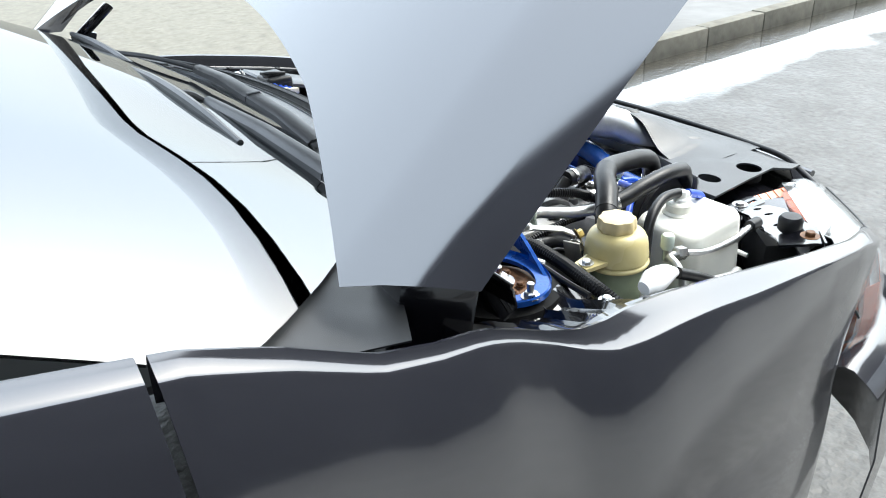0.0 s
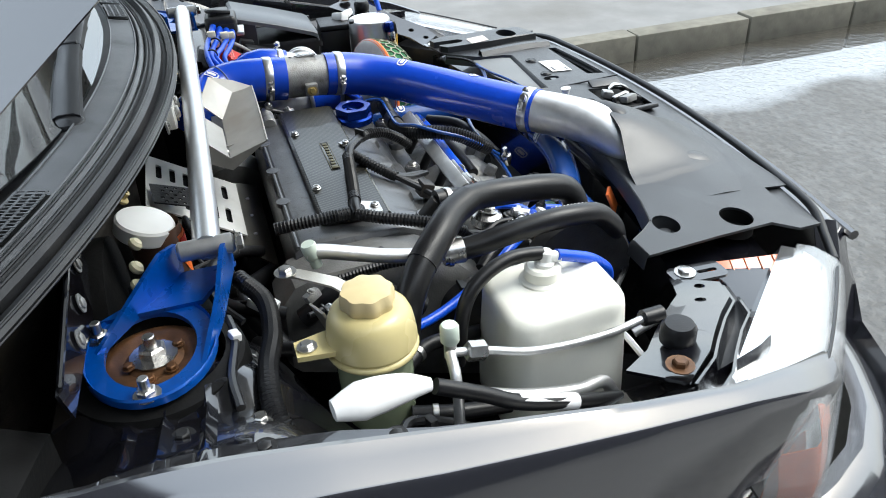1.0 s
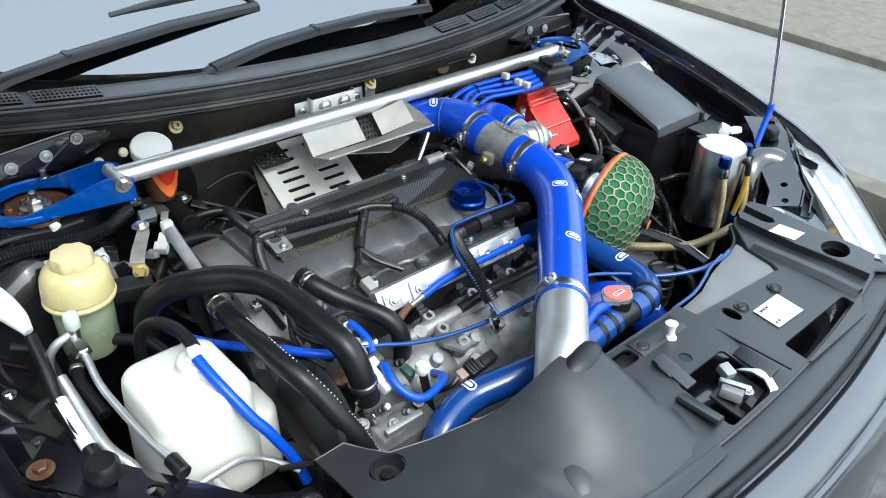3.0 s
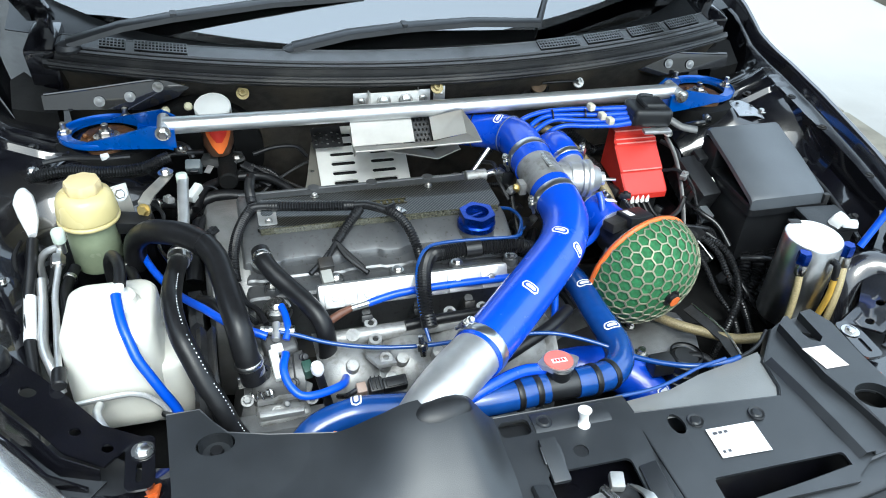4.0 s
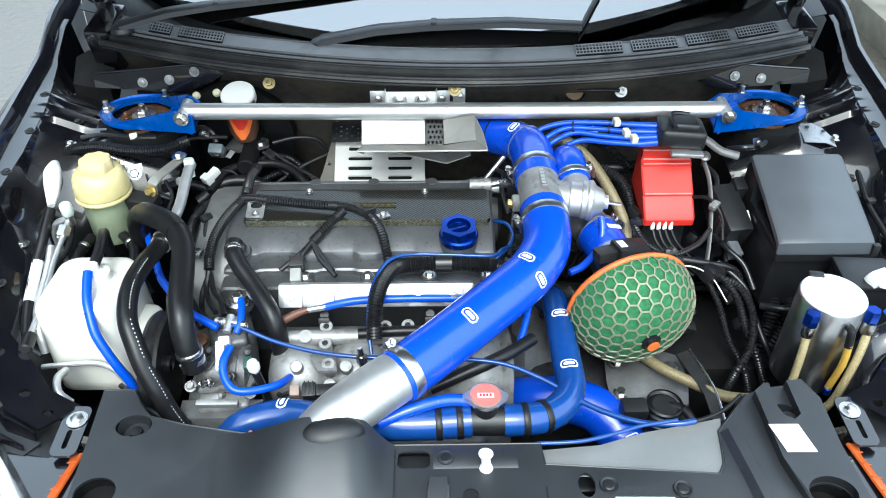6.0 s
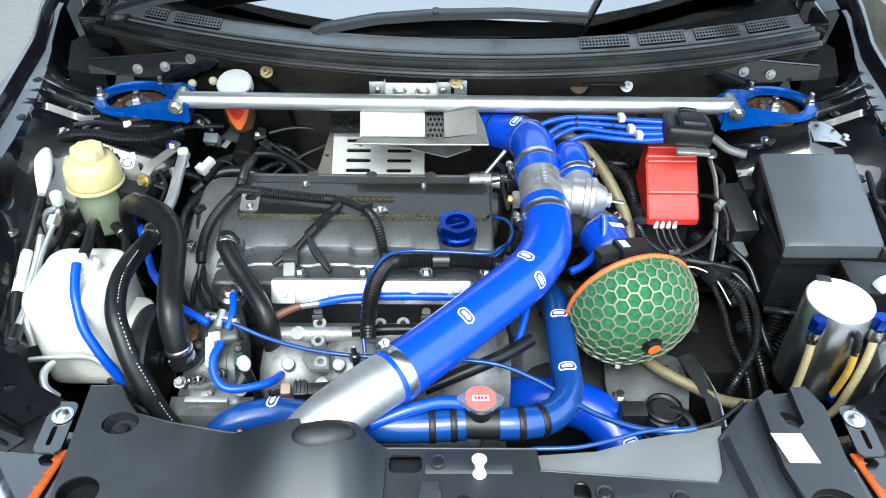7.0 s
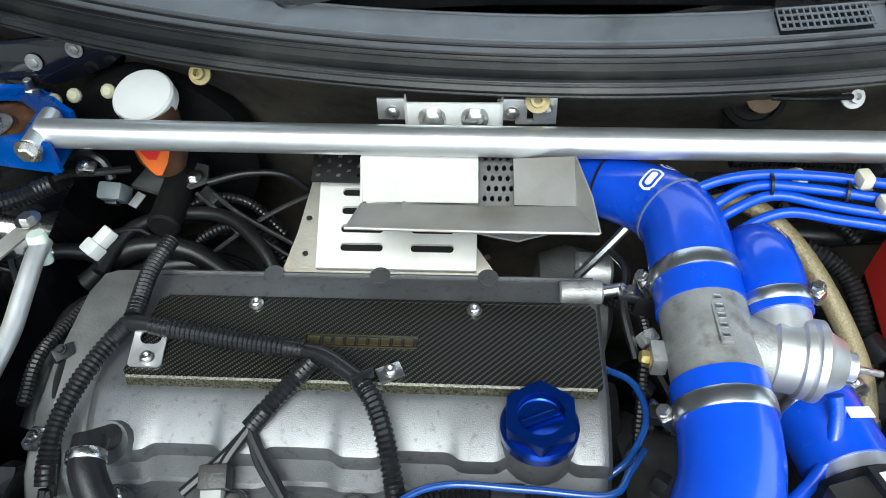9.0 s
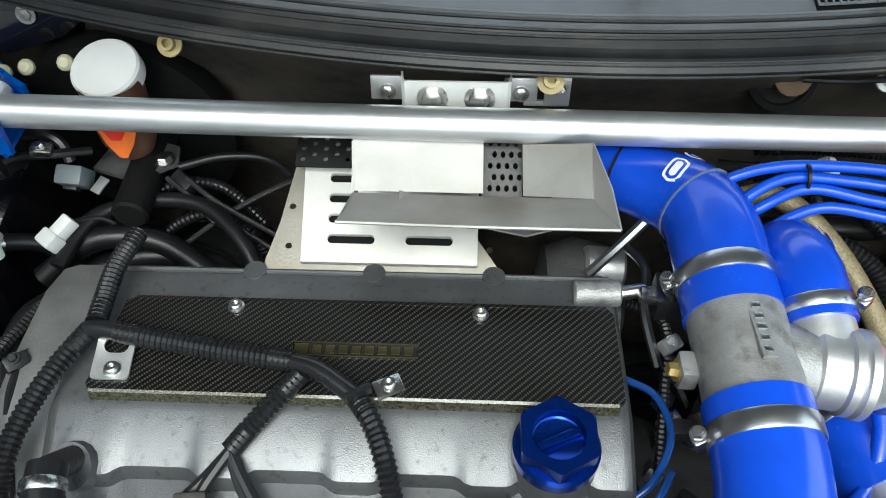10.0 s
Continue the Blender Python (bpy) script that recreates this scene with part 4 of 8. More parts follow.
part("striker", box((0.018, 0.022, 0.014), (0.026, -0.734, 0.786), 0.003, (10, 0, -15)), cast_light, latch)
part("pawl", box((0.010, 0.044, 0.010), (0.014, -0.756, 0.782), 0.002, (0, 0, 24)), steel, latch)
part("pivot", bolt((0.020, -0.772, 0.780), (0, 0, 1), 0.006, 0.006, 1.5), steel, latch)
part("hook", box((0.022, 0.012, 0.016), (0.004, -0.784, 0.776), 0.003, (20, 0, 10)), dark_metal, latch)
slam = thing("slam_panel", (0, -0.74, 0.70), "black radiator support beam under the shroud", "radiator support")
part("beam", solid(loft([[(x, front_y(x) + 0.20 + d, z) for d, z in ((0.06, 0.60), (0.05, 0.735), (-0.01, 0.752), (-0.09, 0.748), (-0.12, 0.70), (-0.13, 0.45))] for x in np.linspace(-0.62, 0.62, 21)]), 0.003), bay_paint, slam)
for s in (-1, 1):
    refl = part("side_reflector", box((0.034, 0.110, 0.004), (s * 0.540, -0.640, 0.748), 0.001, (0, s * 28, s * 10)), amber, slam, "orange plastic side marker")
    for k in range(5):
        part("reflector_rib", box((0.030, 0.002, 0.002), (s * (0.540 - 0.0035 * (k - 2)), -0.640 + 0.02 * (k - 2), 0.751), 0.0005, (0, s * 28, s * 10)), amber, refl)
    br = bmnew()
    add_plate(br, rounded(s * 0.540 - 0.018, -0.598, s * 0.540 + 0.018, -0.518, 0.010), [slot(s * 0.541, -0.572, 0.030, 0.007, math.pi / 2)], 0.004, zf=lambda x, y: 0.766 + 0.05 * (y + 0.55))
    part("bracket", br, bay_paint, slam)
    part("bracket_bolt", bolt((s * 0.537, -0.541, 0.767), (0, 0, 1), 0.009, 0.006, 1.6), steel, slam)
white_clip = solo("white_clip", tube([(0.021, -0.643, 0.788), (0.021, -0.642, 0.796), (0.020, -0.641, 0.806), (0.020, -0.640, 0.815)], [0.010, 0.006, 0.0062, 0.0095], n=12), white_plastic, "small white plastic retainer clip on the shroud", "clip")

# ---------- engine ----------
engine = thing("engine", (-0.15, -0.2, 0.45), "four-cylinder engine with grey cast aluminium cam cover", "engine")
part("block", box((0.50, 0.26, 0.36), (-0.15, -0.20, 0.50), 0.015), dark_metal, engine)
part("head", box((0.45, 0.235, 0.10), (-0.165, -0.175, 0.735), 0.008), cover_alu, engine, "grey cast cylinder head")
# cam cover: a stepped section along x, bulging round each screw boss
SEC = [(-0.050, 0.765), (-0.053, 0.812), (-0.058, 0.826), (-0.068, 0.833), (-0.085, 0.835), (-0.100, 0.8352), (-0.194, 0.8352), (-0.204, 0.833), (-0.236, 0.8185), (-0.240, 0.816), (-0.2425, 0.811), (-0.2445, 0.803), (-0.262, 0.799), (-0.265, 0.796), (-0.267, 0.790), (-0.294, 0.788), (-0.297, 0.784), (-0.298, 0.765)]
COVER_BOLTS = (-0.350, -0.250, -0.150, -0.050, 0.045)


def boss_bulge(x):
    d = min(abs(x - b) for b in COVER_BOLTS)
    return 1.0 / (1.0 + math.exp((d - 0.020) / 0.0022))


rows = []
for i in range(121):
    x = -0.390 + 0.450 * i / 120
    lobe = boss_bulge(x)
    e = min(1.0, min(x + 0.390, 0.060 - x) / 0.010)
    drop = 0.008 * (1 - math.sqrt(max(0, 1 - (1 - e) ** 2))) if e < 1 else 0
    rows.append([(x, y - (0.0075 * lobe if 8 <= k <= 11 else 0.004 * lobe if 12 <= k <= 14 else 0), z - drop) for k, (y, z) in enumerate(SEC)])
bm = loft(rows, caps=True)
part("cam_cover", bm, cover_alu, engine, "grey cast aluminium cam cover", 24)
part("deck_rib", tube([(-0.385, -0.0625, 0.8315), (-0.2, -0.0625, 0.8315), (0.055, -0.0625, 0.8315)], 0.0028, n=8), cover_alu, engine)
for x in (-0.255, -0.150, -0.045):
    part("deck_boss", lathe([(0.011, -0.004), (0.010, 0.002), (0, 0.0024)], (x, -0.063, 0.8325), n=16), cover_alu, engine)
for x in COVER_BOLTS:
    part("bolt_boss", lathe([(0.0135, 0), (0.0125, 0.016), (0.0115, 0.0175), (0, 0.018)], (x, -0.283, 0.782), n=20), cover_alu, engine)
    part("cover_bolt", bolt((x, -0.283, 0.8), (0, 0, 1), 0.0068, 0.006, 1.45), steel, engine)
    part("cover_screw", lathe([(0.0052, 0), (0.0052, 0.0012), (0.0042, 0.0018), (0.0024, 0.0004), (0, 0.0004)], (x, -0.2385, 0.8165), n=14), cast_light, engine)
carb = [(-0.361, -0.187), (-0.357, -0.192), (0.048, -0.193), (0.053, -0.188), (0.0525, -0.110), (0.047, -0.104), (-0.345, -0.104), (-0.352, -0.108)]


def carb_z(x, y):
    return 0.8445 + 0.02 * (y + 0.15)


part("carbon_panel", plate(carb, (), 0.007, zf=carb_z), carbon_mat, engine, "glossy carbon fibre plug cover", 25)
# gold flecks of the lip, with the highlight along it put into the colour
gold_highlight = mat("gold_highlight_edge", (0.055, 0.053, 0.034), 0.25, 0.3, 0.6, 420, 0.5, 700, coat=0.5)
part("carbon_lip", solid(loft([[(x, y + 0.0006, carb_z(x, y) + 0.0005), (x, y - 0.0016, carb_z(x, y) - 0.0006), (x, y - 0.0042, carb_z(x, y) - 0.0085)] for x, y in [(-0.357 + 0.405 * k / 16, -0.192 - 0.001 * k / 16) for k in range(17)]]), 0.0012), gold_highlight, engine, "gold-flecked edge with its highlight in the colour")
part("carbon_rear_lip", solid(loft([[(x, -0.106, carb_z(x, -0.104) + 0.0006), (x, -0.1015, carb_z(x, -0.104) - 0.001), (x, -0.100, carb_z(x, -0.104) - 0.008)] for x in np.linspace(-0.345, 0.047, 8)]), 0.0012), carbon_mat, engine)
for x, y in ((-0.259, -0.112), (-0.057, -0.114), (-0.342, -0.176), (-0.127, -0.183)):
    b_ = lathe([(0.0068, 0), (0.0068, 0.001), (0.0052, 0.0016), (0.0052, 0.0045), (0.004, 0.0055), (0.0026, 0.0055), (0.0026, 0.003), (0, 0.003)], (x, y, carb_z(x, y) + (0.0006 if y > -0.15 else 0.003)), n=16)
    part("cap_screw", b_, steel, engine, "silver button-head screw")
# bracket tab on the carbon panel, bent up at the back
part("tab", plate(rounded(-0.3585, -0.184, -0.3285, -0.140, 0.004), [slot(-0.3435, -0.156, 0.020, 0.012)], 0.0018, zf=lambda x, y: carb_z(x, y) + 0.0026 + max(0, y + 0.168) * 0.35), alu_satin, engine, "bent aluminium tab with an oval hole")
# nameplate: raised letters that cannot be read, kept as bars
part("badge", box((0.100, 0.0135, 0.0012), (-0.156, -0.151, 0.8452), 0.0004, (1, 0, 0)), mat("black_badge", (0.02, 0.019, 0.014), 0.25, 0.2, coat=0.4), engine, "narrow black badge strip")
gold = mat("gold_badge", (0.10, 0.084, 0.038), 0.32, 0.8)
for k in range(9):
    part("badge_bar", box((0.0070 if k else 0.011, 0.0070 if k else 0.0095, 0.0009), (-0.199 + 0.0104 * k + (0.002 if k else 0), -0.1515, 0.8462), 0.0002, (1, 0, 0)), gold, engine)
for dy in (-0.0062, 0.0062):
    part("badge_rim", box((0.099, 0.0008, 0.0008), (-0.156, -0.151 + dy, 0.8461), 0, (1, 0, 0)), gold, engine)
# timing cover on the pulley side
prof = [(-0.02, 0.70), (-0.022, 0.785), (-0.045, 0.814), (-0.08, 0.826), (-0.16, 0.828), (-0.215, 0.820), (-0.262, 0.796), (-0.30, 0.755), (-0.32, 0.68), (-0.31, 0.60)]
rows = [[(x, -0.16 + (y + 0.16) * f, 0.60 + (z - 0.60) * f2) for y, z in prof] for x, f, f2 in ((-0.380, 1.0, 1.0), (-0.425, 1.0, 0.995), (-0.440, 0.985, 0.975), (-0.447, 0.95, 0.93), (-0.450, 0.88, 0.85))]
part("timing_cover", loft(rows, caps=True), mat("grey_timing_cover", (0.22, 0.218, 0.212), 0.46, 0.55, 0.2, 30, 0.5, 420, stain=(0.15, 0.145, 0.135), stain_at=0.6), engine, "dull grey timing belt cover", 30)
part("neck_boss", lathe([(0.020, 0), (0.018, 0.02), (0, 0.02)], (-0.358, -0.236, 0.806), (-0.362, -0.252, 0.835), 16), cover_alu, engine)
part("breather", rod((0.022, -0.083, 0.838), (0.062, -0.083, 0.839), 0.0115, 14), cast_light, engine)
part("breather_pipe", rod((0.060, -0.083, 0.839), (0.084, -0.080, 0.842), 0.0062, 12), steel, engine)
# filler neck and cap
part("filler_neck", lathe([(0.034, -0.02), (0.032, 0.004), (0.028, 0.010), (0, 0.010)], (-0.001, -0.225, 0.818), n=24), cover_alu, engine)
cap = thing("oil_filler_cap", (-0.001, -0.225, 0.828), "blue anodised hexagonal oil filler cap", "filler cap")
part("flange", lathe([(0.030, 0), (0.0325, 0.002), (0.0325, 0.011), (0.030, 0.014), (0, 0.014)], (-0.001, -0.225, 0.828), n=40), deep_anod, cap)
hexo = []
for k in range(6):
    for da in (-0.09, 0.0, 0.09):
        a = 0.52 + k * math.pi / 3 + da
        hexo.append((-0.001 + (0.0308 if da == 0 else 0.0301) * math.cos(a), -0.225 + (0.0308 if da == 0 else 0.0301) * math.sin(a)))
part("hex", plate(hexo, [circle(-0.001, -0.225, 0.0195, 28)], 0.015, zf=lambda x, y: 0.857), deep_anod, cap, "six-sided rim", 30)
part("dish", lathe([(0.0196, 0), (0.0190, -0.008), (0.017, -0.0095), (0, -0.0095)], (-0.001, -0.225, 0.8565), n=28), deep_anod, cap)
part("cross_bar", box((0.034, 0.006, 0.004), (-0.001, -0.225, 0.8495), 0.001, (0, 0, 25)), deep_anod, cap)

# intake side
part("fuel_rail", box((0.305, 0.022, 0.038), (-0.133, -0.331, 0.803), 0.005, (-32, 0, 0)), alu_satin, engine, "bright aluminium fuel rail")
for x in (-0.262, -0.212, -0.067, -0.012):
    part("rail_clamp", box((0.030, 0.006, 0.030), (x, -0.343, 0.808), 0.002, (-32, 0, 0)), alu_satin, engine)
    part("rail_bolt", bolt((x, -0.347, 0.811), (0, -0.85, 0.53), 0.0056, 0.004, 1.5), steel, engine)
def runner_swell(x):
    return abs(math.sin((x + 0.298) * math.pi / 0.090))


rows = []
for k in range(73):
    x = -0.298 + 0.375 * k / 72
    w = runner_swell(x) ** 0.6
    rows.append([(x, -0.318, 0.720), (x, -0.340, 0.722 + 0.014 * w), (x, -0.362, 0.728 + 0.022 * w), (x, -0.392, 0.734 + 0.022 * w), (x, -0.424, 0.728 + 0.024 * w), (x, -0.444 - 0.006 * w, 0.706 + 0.022 * w), (x, -0.456 - 0.010 * w, 0.66), (x, -0.460 - 0.010 * w, 0.56)])
part("manifold_body", solid(loft(rows), 0.004), cast_light, engine, "rough cast intake runners", 50)
# near-black disc down each hole, painting the shade inside it
bore = mat("bore_shade", (0.01, 0.01, 0.01), 0.7)
for x, y, z, r_ in ((-0.211, -0.369, 0.772, 0.0105), (-0.119, -0.370, 0.772, 0.0105), (-0.084, -0.368, 0.772, 0.0105), (-0.030, -0.368, 0.772, 0.0105), (-0.210, -0.401, 0.768, 0.0105), (-0.202, -0.440, 0.764, 0.0105), (-0.020, -0.438, 0.762, 0.0105)):
    sp = part("spacer", lathe([(r_ * 0.95, -0.030), (r_, -0.002), (r_ * 0.92, 0), (r_ * 0.45, 0), (r_ * 0.45, -0.006)], (x, y, z), (x, y - 0.030, z + 0.09), 18), cast_light, engine, "round cast spacer boss")
    part("bore", lathe([(r_ * 0.46, 0), (0, 0.0004)], (x, y + 0.0015, z - 0.0045), (x, y - 0.0285, z + 0.0855), 14), bore, sp)
for x, y, z in ((-0.251, -0.434, 0.750), (-0.176, -0.436, 0.752), (-0.120, -0.432, 0.750), (-0.199, -0.462, 0.740), (-0.060, -0.434, 0.750)):
    part("manifold_stud", lathe([(0.010, -0.010), (0.0098, 0.005), (0.0088, 0.0065), (0, 0.007)], (x, y, z), (x, y - 0.045, z + 0.09), 16), cast_light, engine, "domed alloy bolt head")
for k in range(4):
    x = -0.245 + 0.083 * k
    part("injector", rod((x + 0.03, -0.352, 0.780), (x + 0.03, -0.325, 0.735), 0.008, 10), black_plastic, engine)
    part("injector_clip", box((0.018, 0.014, 0.012), (x + 0.03, -0.357, 0.772), 0.003, (-30, 0, 0)), dark_metal, engine)
part("rail_tube", rod((-0.272, -0.379, 0.757), (-0.070, -0.379, 0.759), 0.0125, 16), cast_light, engine)
part("tube_boss", lathe([(0.011, 0), (0.0105, 0.012), (0, 0.0125)], (-0.242, -0.381, 0.757), (-0.242, -0.42, 0.84), 14), cast_light, engine)
part("black_rail_hose", tube([(-0.16, -0.385, 0.770), (-0.10, -0.384, 0.774), (-0.03, -0.382, 0.772), (0.03, -0.378, 0.765)], 0.0085, n=10), rubber, engine, "black hose along the runners")
part("cast_gusset", solid(loft([[(-0.226, -0.405, 0.750), (-0.195, -0.405, 0.750)], [(-0.230, -0.425, 0.762), (-0.192, -0.425, 0.762)], [(-0.216, -0.452, 0.762), (-0.188, -0.452, 0.762)]]), 0.006), cast_light, engine)
part("spark_union", lathe([(0.005, 0), (0.006, 0.010), (0.0085, 0.011), (0.0085, 0.020), (0.005, 0.021), (0.004, 0.034), (0, 0.034)], (-0.148, -0.452, 0.768), (-0.152, -0.444, 0.80), 8), steel, engine, "steel hose union")
part("plenum", box((0.34, 0.10, 0.10), (-0.13, -0.445, 0.60), 0.03, (10, 0, 0), 4), cast, engine, "rough cast plenum")
part("thermostat", box((0.07, 0.07, 0.06), (-0.365, -0.355, 0.735), 0.014, (0, 0, 20), 3), cast, engine)
part("pump_body", lathe([(0.0, -0.03), (0.05, -0.03), (0.055, 0), (0.04, 0.03), (0, 0.032)], (-0.39, -0.42, 0.69), (-0.46, -0.42, 0.71), 24), cast, engine)
part("regulator", lathe([(0.022, 0), (0.024, 0.004), (0.021, 0.014), (0.010, 0.02), (0, 0.022)], (-0.348, -0.336, 0.786), n=20), steel, engine)
pul = lathe([(0.012, 0), (0.012, 0.012), (0.06, 0.010), (0.076, 0.0), (0.080, 0.004), (0.072, 0.012), (0.080, 0.020), (0.076, 0.026), (0.04, 0.02), (0, 0.02)], (-0.440, -0.425, 0.752), (-0.52, -0.425, 0.756), 44)
part("pulley", pul, dark_metal, engine, "worn black pump pulley")
gearbox = thing("gearbox", (0.22, -0.3, 0.5), "grimy cast gearbox housing with a starter motor", "gearbox")
part("housing", box((0.28, 0.30, 0.22), (0.22, -0.24, 0.52), 0.05, (0, 8, 0), 4), dark_metal, gearbox)
part("bell", lathe([(0.15, 0), (0.16, 0.02), (0.12, 0.12), (0.05, 0.14), (0, 0.14)], (0.09, -0.22, 0.55), (0.3, -0.22, 0.55), 30), cast, gearbox)
part("case", solid(loft([[(0.245, -0.33, 0.655), (0.30, -0.32, 0.672), (0.365, -0.335, 0.660)], [(0.238, -0.39, 0.658), (0.30, -0.38, 0.676), (0.372, -0.39, 0.662)], [(0.245, -0.435, 0.640), (0.30, -0.43, 0.660), (0.365, -0.43, 0.645)], [(0.25, -0.455, 0.56), (0.30, -0.455, 0.57), (0.36, -0.455, 0.56)]]), 0.006), cast, gearbox, "grimy cast gearbox case")
for x, y, z in ((0.262, -0.352, 0.664), (0.300, -0.350, 0.676), (0.258, -0.410, 0.654), (0.345, -0.372, 0.670)):
    part("case_bolt", bolt((x, y, z), (0, -0.1, 1), 0.008, 0.008, 1.5), steel, gearbox)
    part("case_lug", lathe([(0.016, -0.012), (0.015, 0.0), (0, 0.0005)], (x, y, z), n=16), cast, gearbox)
part("starter", lathe(rod_profile(0.026, 0.078, 0.006), (0.315, -0.452, 0.595), (0.318, -0.452, 0.70), 22), black_plastic, gearbox, "black starter cap")
for z in (0.62, 0.640, 0.660, 0.672):
    part("starter_ring", lathe([(0.0258, 0), (0.0285, 0.002), (0.0285, 0.006), (0.0258, 0.008)], (0.3155, -0.452, z), n=22), rubber, gearbox)
part("sensor", box((0.040, 0.03, 0.03), (0.268, -0.455, 0.665), 0.005), black_plastic, gearbox)
part("mount_bracket", solid(loft([[(0.350, -0.370, 0.700), (0.372, -0.362, 0.702)], [(0.362, -0.420, 0.702), (0.384, -0.418, 0.704)], [(0.372, -0.452, 0.700), (0.390, -0.455, 0.702)], [(0.376, -0.500, 0.690), (0.392, -0.500, 0.692)], [(0.376, -0.515, 0.650), (0.392, -0.515, 0.650)]]), 0.003), dark_metal, gearbox, "bent dark steel bracket")
# thin bright tube added as the highlight on the bracket's edge
part("edge_highlight", tube([(0.372, -0.362, 0.703), (0.384, -0.418, 0.705), (0.390, -0.455, 0.703), (0.392, -0.500, 0.693)], 0.002, n=6), steel, gearbox)
part("battery_tray", box((0.18, 0.22, 0.02), (0.41, -0.10, 0.70), 0.005), bay_paint, gearbox)
# shade under the engine is put into the near-black colour of these parts
under = thing("subframe", (0, -0.1, 0.4), "subframe and steering rack under the engine, deep shade painted near-black", "subframe")
part("cross_member", box((1.0, 0.12, 0.08), (0, -0.02, 0.42), 0.02), near_black, under)
part("heater_mass", box((0.28, 0.10, 0.20), (-0.42, 0.06, 0.62), 0.03), near_black, under)
part("rack_tube", rod((-0.5, 0.03, 0.55), (0.5, 0.03, 0.55), 0.03, 16), near_black, under)
part("bulk_left", box((0.16, 0.22, 0.16), (-0.55, -0.42, 0.52), 0.03), near_black, under)
part("bulk_right", box((0.26, 0.20, 0.20), (0.48, -0.25, 0.54), 0.03), near_black, under)


# ---------- intake plumbing ----------
def label_patch(points, at, r, turn, length=0.027, wide=0.0078):
    """A printed oval patch that hugs a hose."""
    c = spline(points, 0.003)
    i = min(len(c) - 2, max(1, int(at * (len(c) - 1))))
    d = (c[i + 1] - c[i - 1]).normalized()
    up = Vector((0, 0, 1))
    up = (up - up.dot(d) * d).normalized()
    side = d.cross(up)
    bm_ = bmnew()
    rows_ = []
    for u in np.linspace(-1, 1, 13):
        w = wide * math.sqrt(max(0.02, 1 - abs(u) ** 6))
        a = turn + u * length / 2 / r
        row_ = []
        for v in np.linspace(-1, 1, 5):
            row_.append(c[i] + d * (v * w) + (r + 0.0008) * (math.cos(a) * up + math.sin(a) * side))
        rows_.append(row_)
    return add_loft(bm_, rows_), (c[i], d, up, side)


def add_labels(parent, points, spots, r):
    for at, turn in spots:
        pt, (c, d, up, side) = label_patch(points, at, r, turn)
        lab = part("print_patch", pt, print_white, parent, "white printed oval")
        inner, _ = label_patch(points, at, r + 0.0003, turn, 0.0225, 0.0055)
        part("print_field", inner, navy_silicone if r < 0.025 else blue_silicone, lab)
        line, _ = label_patch(points, at, r + 0.0006, turn, 0.017, 0.0032)
        part("print_bar", line, print_white, lab)


def clamp(parent, points, at, r, width=0.014, screw=0.0):
    b_, c, d = band(points, at, r, width)
    cl = part("hose_clamp", b_, alu, parent, "polished steel hose clamp")
    up = Vector((0, 0, 1))
    up = (up - up.dot(d) * d).normalized()
    side = d.cross(up)
    way = math.cos(screw) * up + math.sin(screw) * side
    tang = -math.sin(screw) * up + math.cos(screw) * side
    at_ = c + way * (r + 0.004)
    sc = bmnew()
    add_box(sc, (0.010, 0.010, 0.012), frame_to(at_ - tang * 0.006, at_), 0.002)
    add_rod(sc, at_ - tang * 0.016, at_ + tang * 0.014, 0.0032, 8)
    add_bolt(sc, at_ - tang * 0.020, -tang, 0.005, 0.006, 1.2)
    part("clamp_screw", sc, steel, cl)


R = 0.0385
E1 = [(0.040, 0.050, 0.868), (0.066, 0.030, 0.872), (0.098, 0.010, 0.877), (0.124, -0.014, 0.881), (0.135, -0.046, 0.882), (0.136, -0.088, 0.880), (0.137, -0.132, 0.875)]
E2 = [(0.138, -0.204, 0.872), (0.139, -0.245, 0.867), (0.134, -0.287, 0.859), (0.108, -0.335, 0.851), (0.060, -0.385, 0.845), (0.000, -0.441, 0.838), (-0.060, -0.496, 0.832), (-0.096, -0.528, 0.830)]
PIPE = [(-0.080, -0.514, 0.831), (-0.117, -0.545, 0.831), (-0.151, -0.575, 0.829), (-0.180, -0.602, 0.822), (-0.222, -0.638, 0.790), (-0.252, -0.662, 0.745)]
charge = thing("intercooler_hose", (0.0, -0.4, 0.8), "bright blue silicone intercooler hose with steel clamps", "silicone hose")
part("elbow_hose", tube(E1, [0.031, 0.0315, 0.0335, 0.0365, R, R, R], n=28), blue_silicone, charge, angle=60)
part("long_hose", tube(E2, R, n=28), blue_silicone, charge, angle=60)
add_labels(charge, E2, ((0.36, 0.1), (0.385, -1.0), (0.69, -0.35)), R)
add_labels(charge, E1, ((0.40, 0.25), (0.40, -0.75)), 0.0352)
clamp(charge, E1, 0.86, R + 0.0008, 0.015, 1.9)
clamp(charge, E2, 0.06, R + 0.0008, 0.015, 1.9)
clamp(charge, E2, 0.965, R + 0.0008, 0.016, 0.9)
part("joint_ring", band(E1, 0.17, 0.0326, 0.0025)[0], rubber, charge)
part("seam", band(E1, 0.49, 0.0375, 0.002)[0], mat("dusty_seam", (0.12, 0.15, 0.25), 0.6), charge)
pipe = solo("intercooler_pipe", tube(PIPE, 0.0365, n=28), alu_satin, "satin aluminium intercooler pipe diving under the shroud", "metal pipe", angle=60)
bov = thing("blow_off_valve", (0.17, -0.17, 0.85), "cast aluminium tee with silver blow-off valve", "blow-off valve")
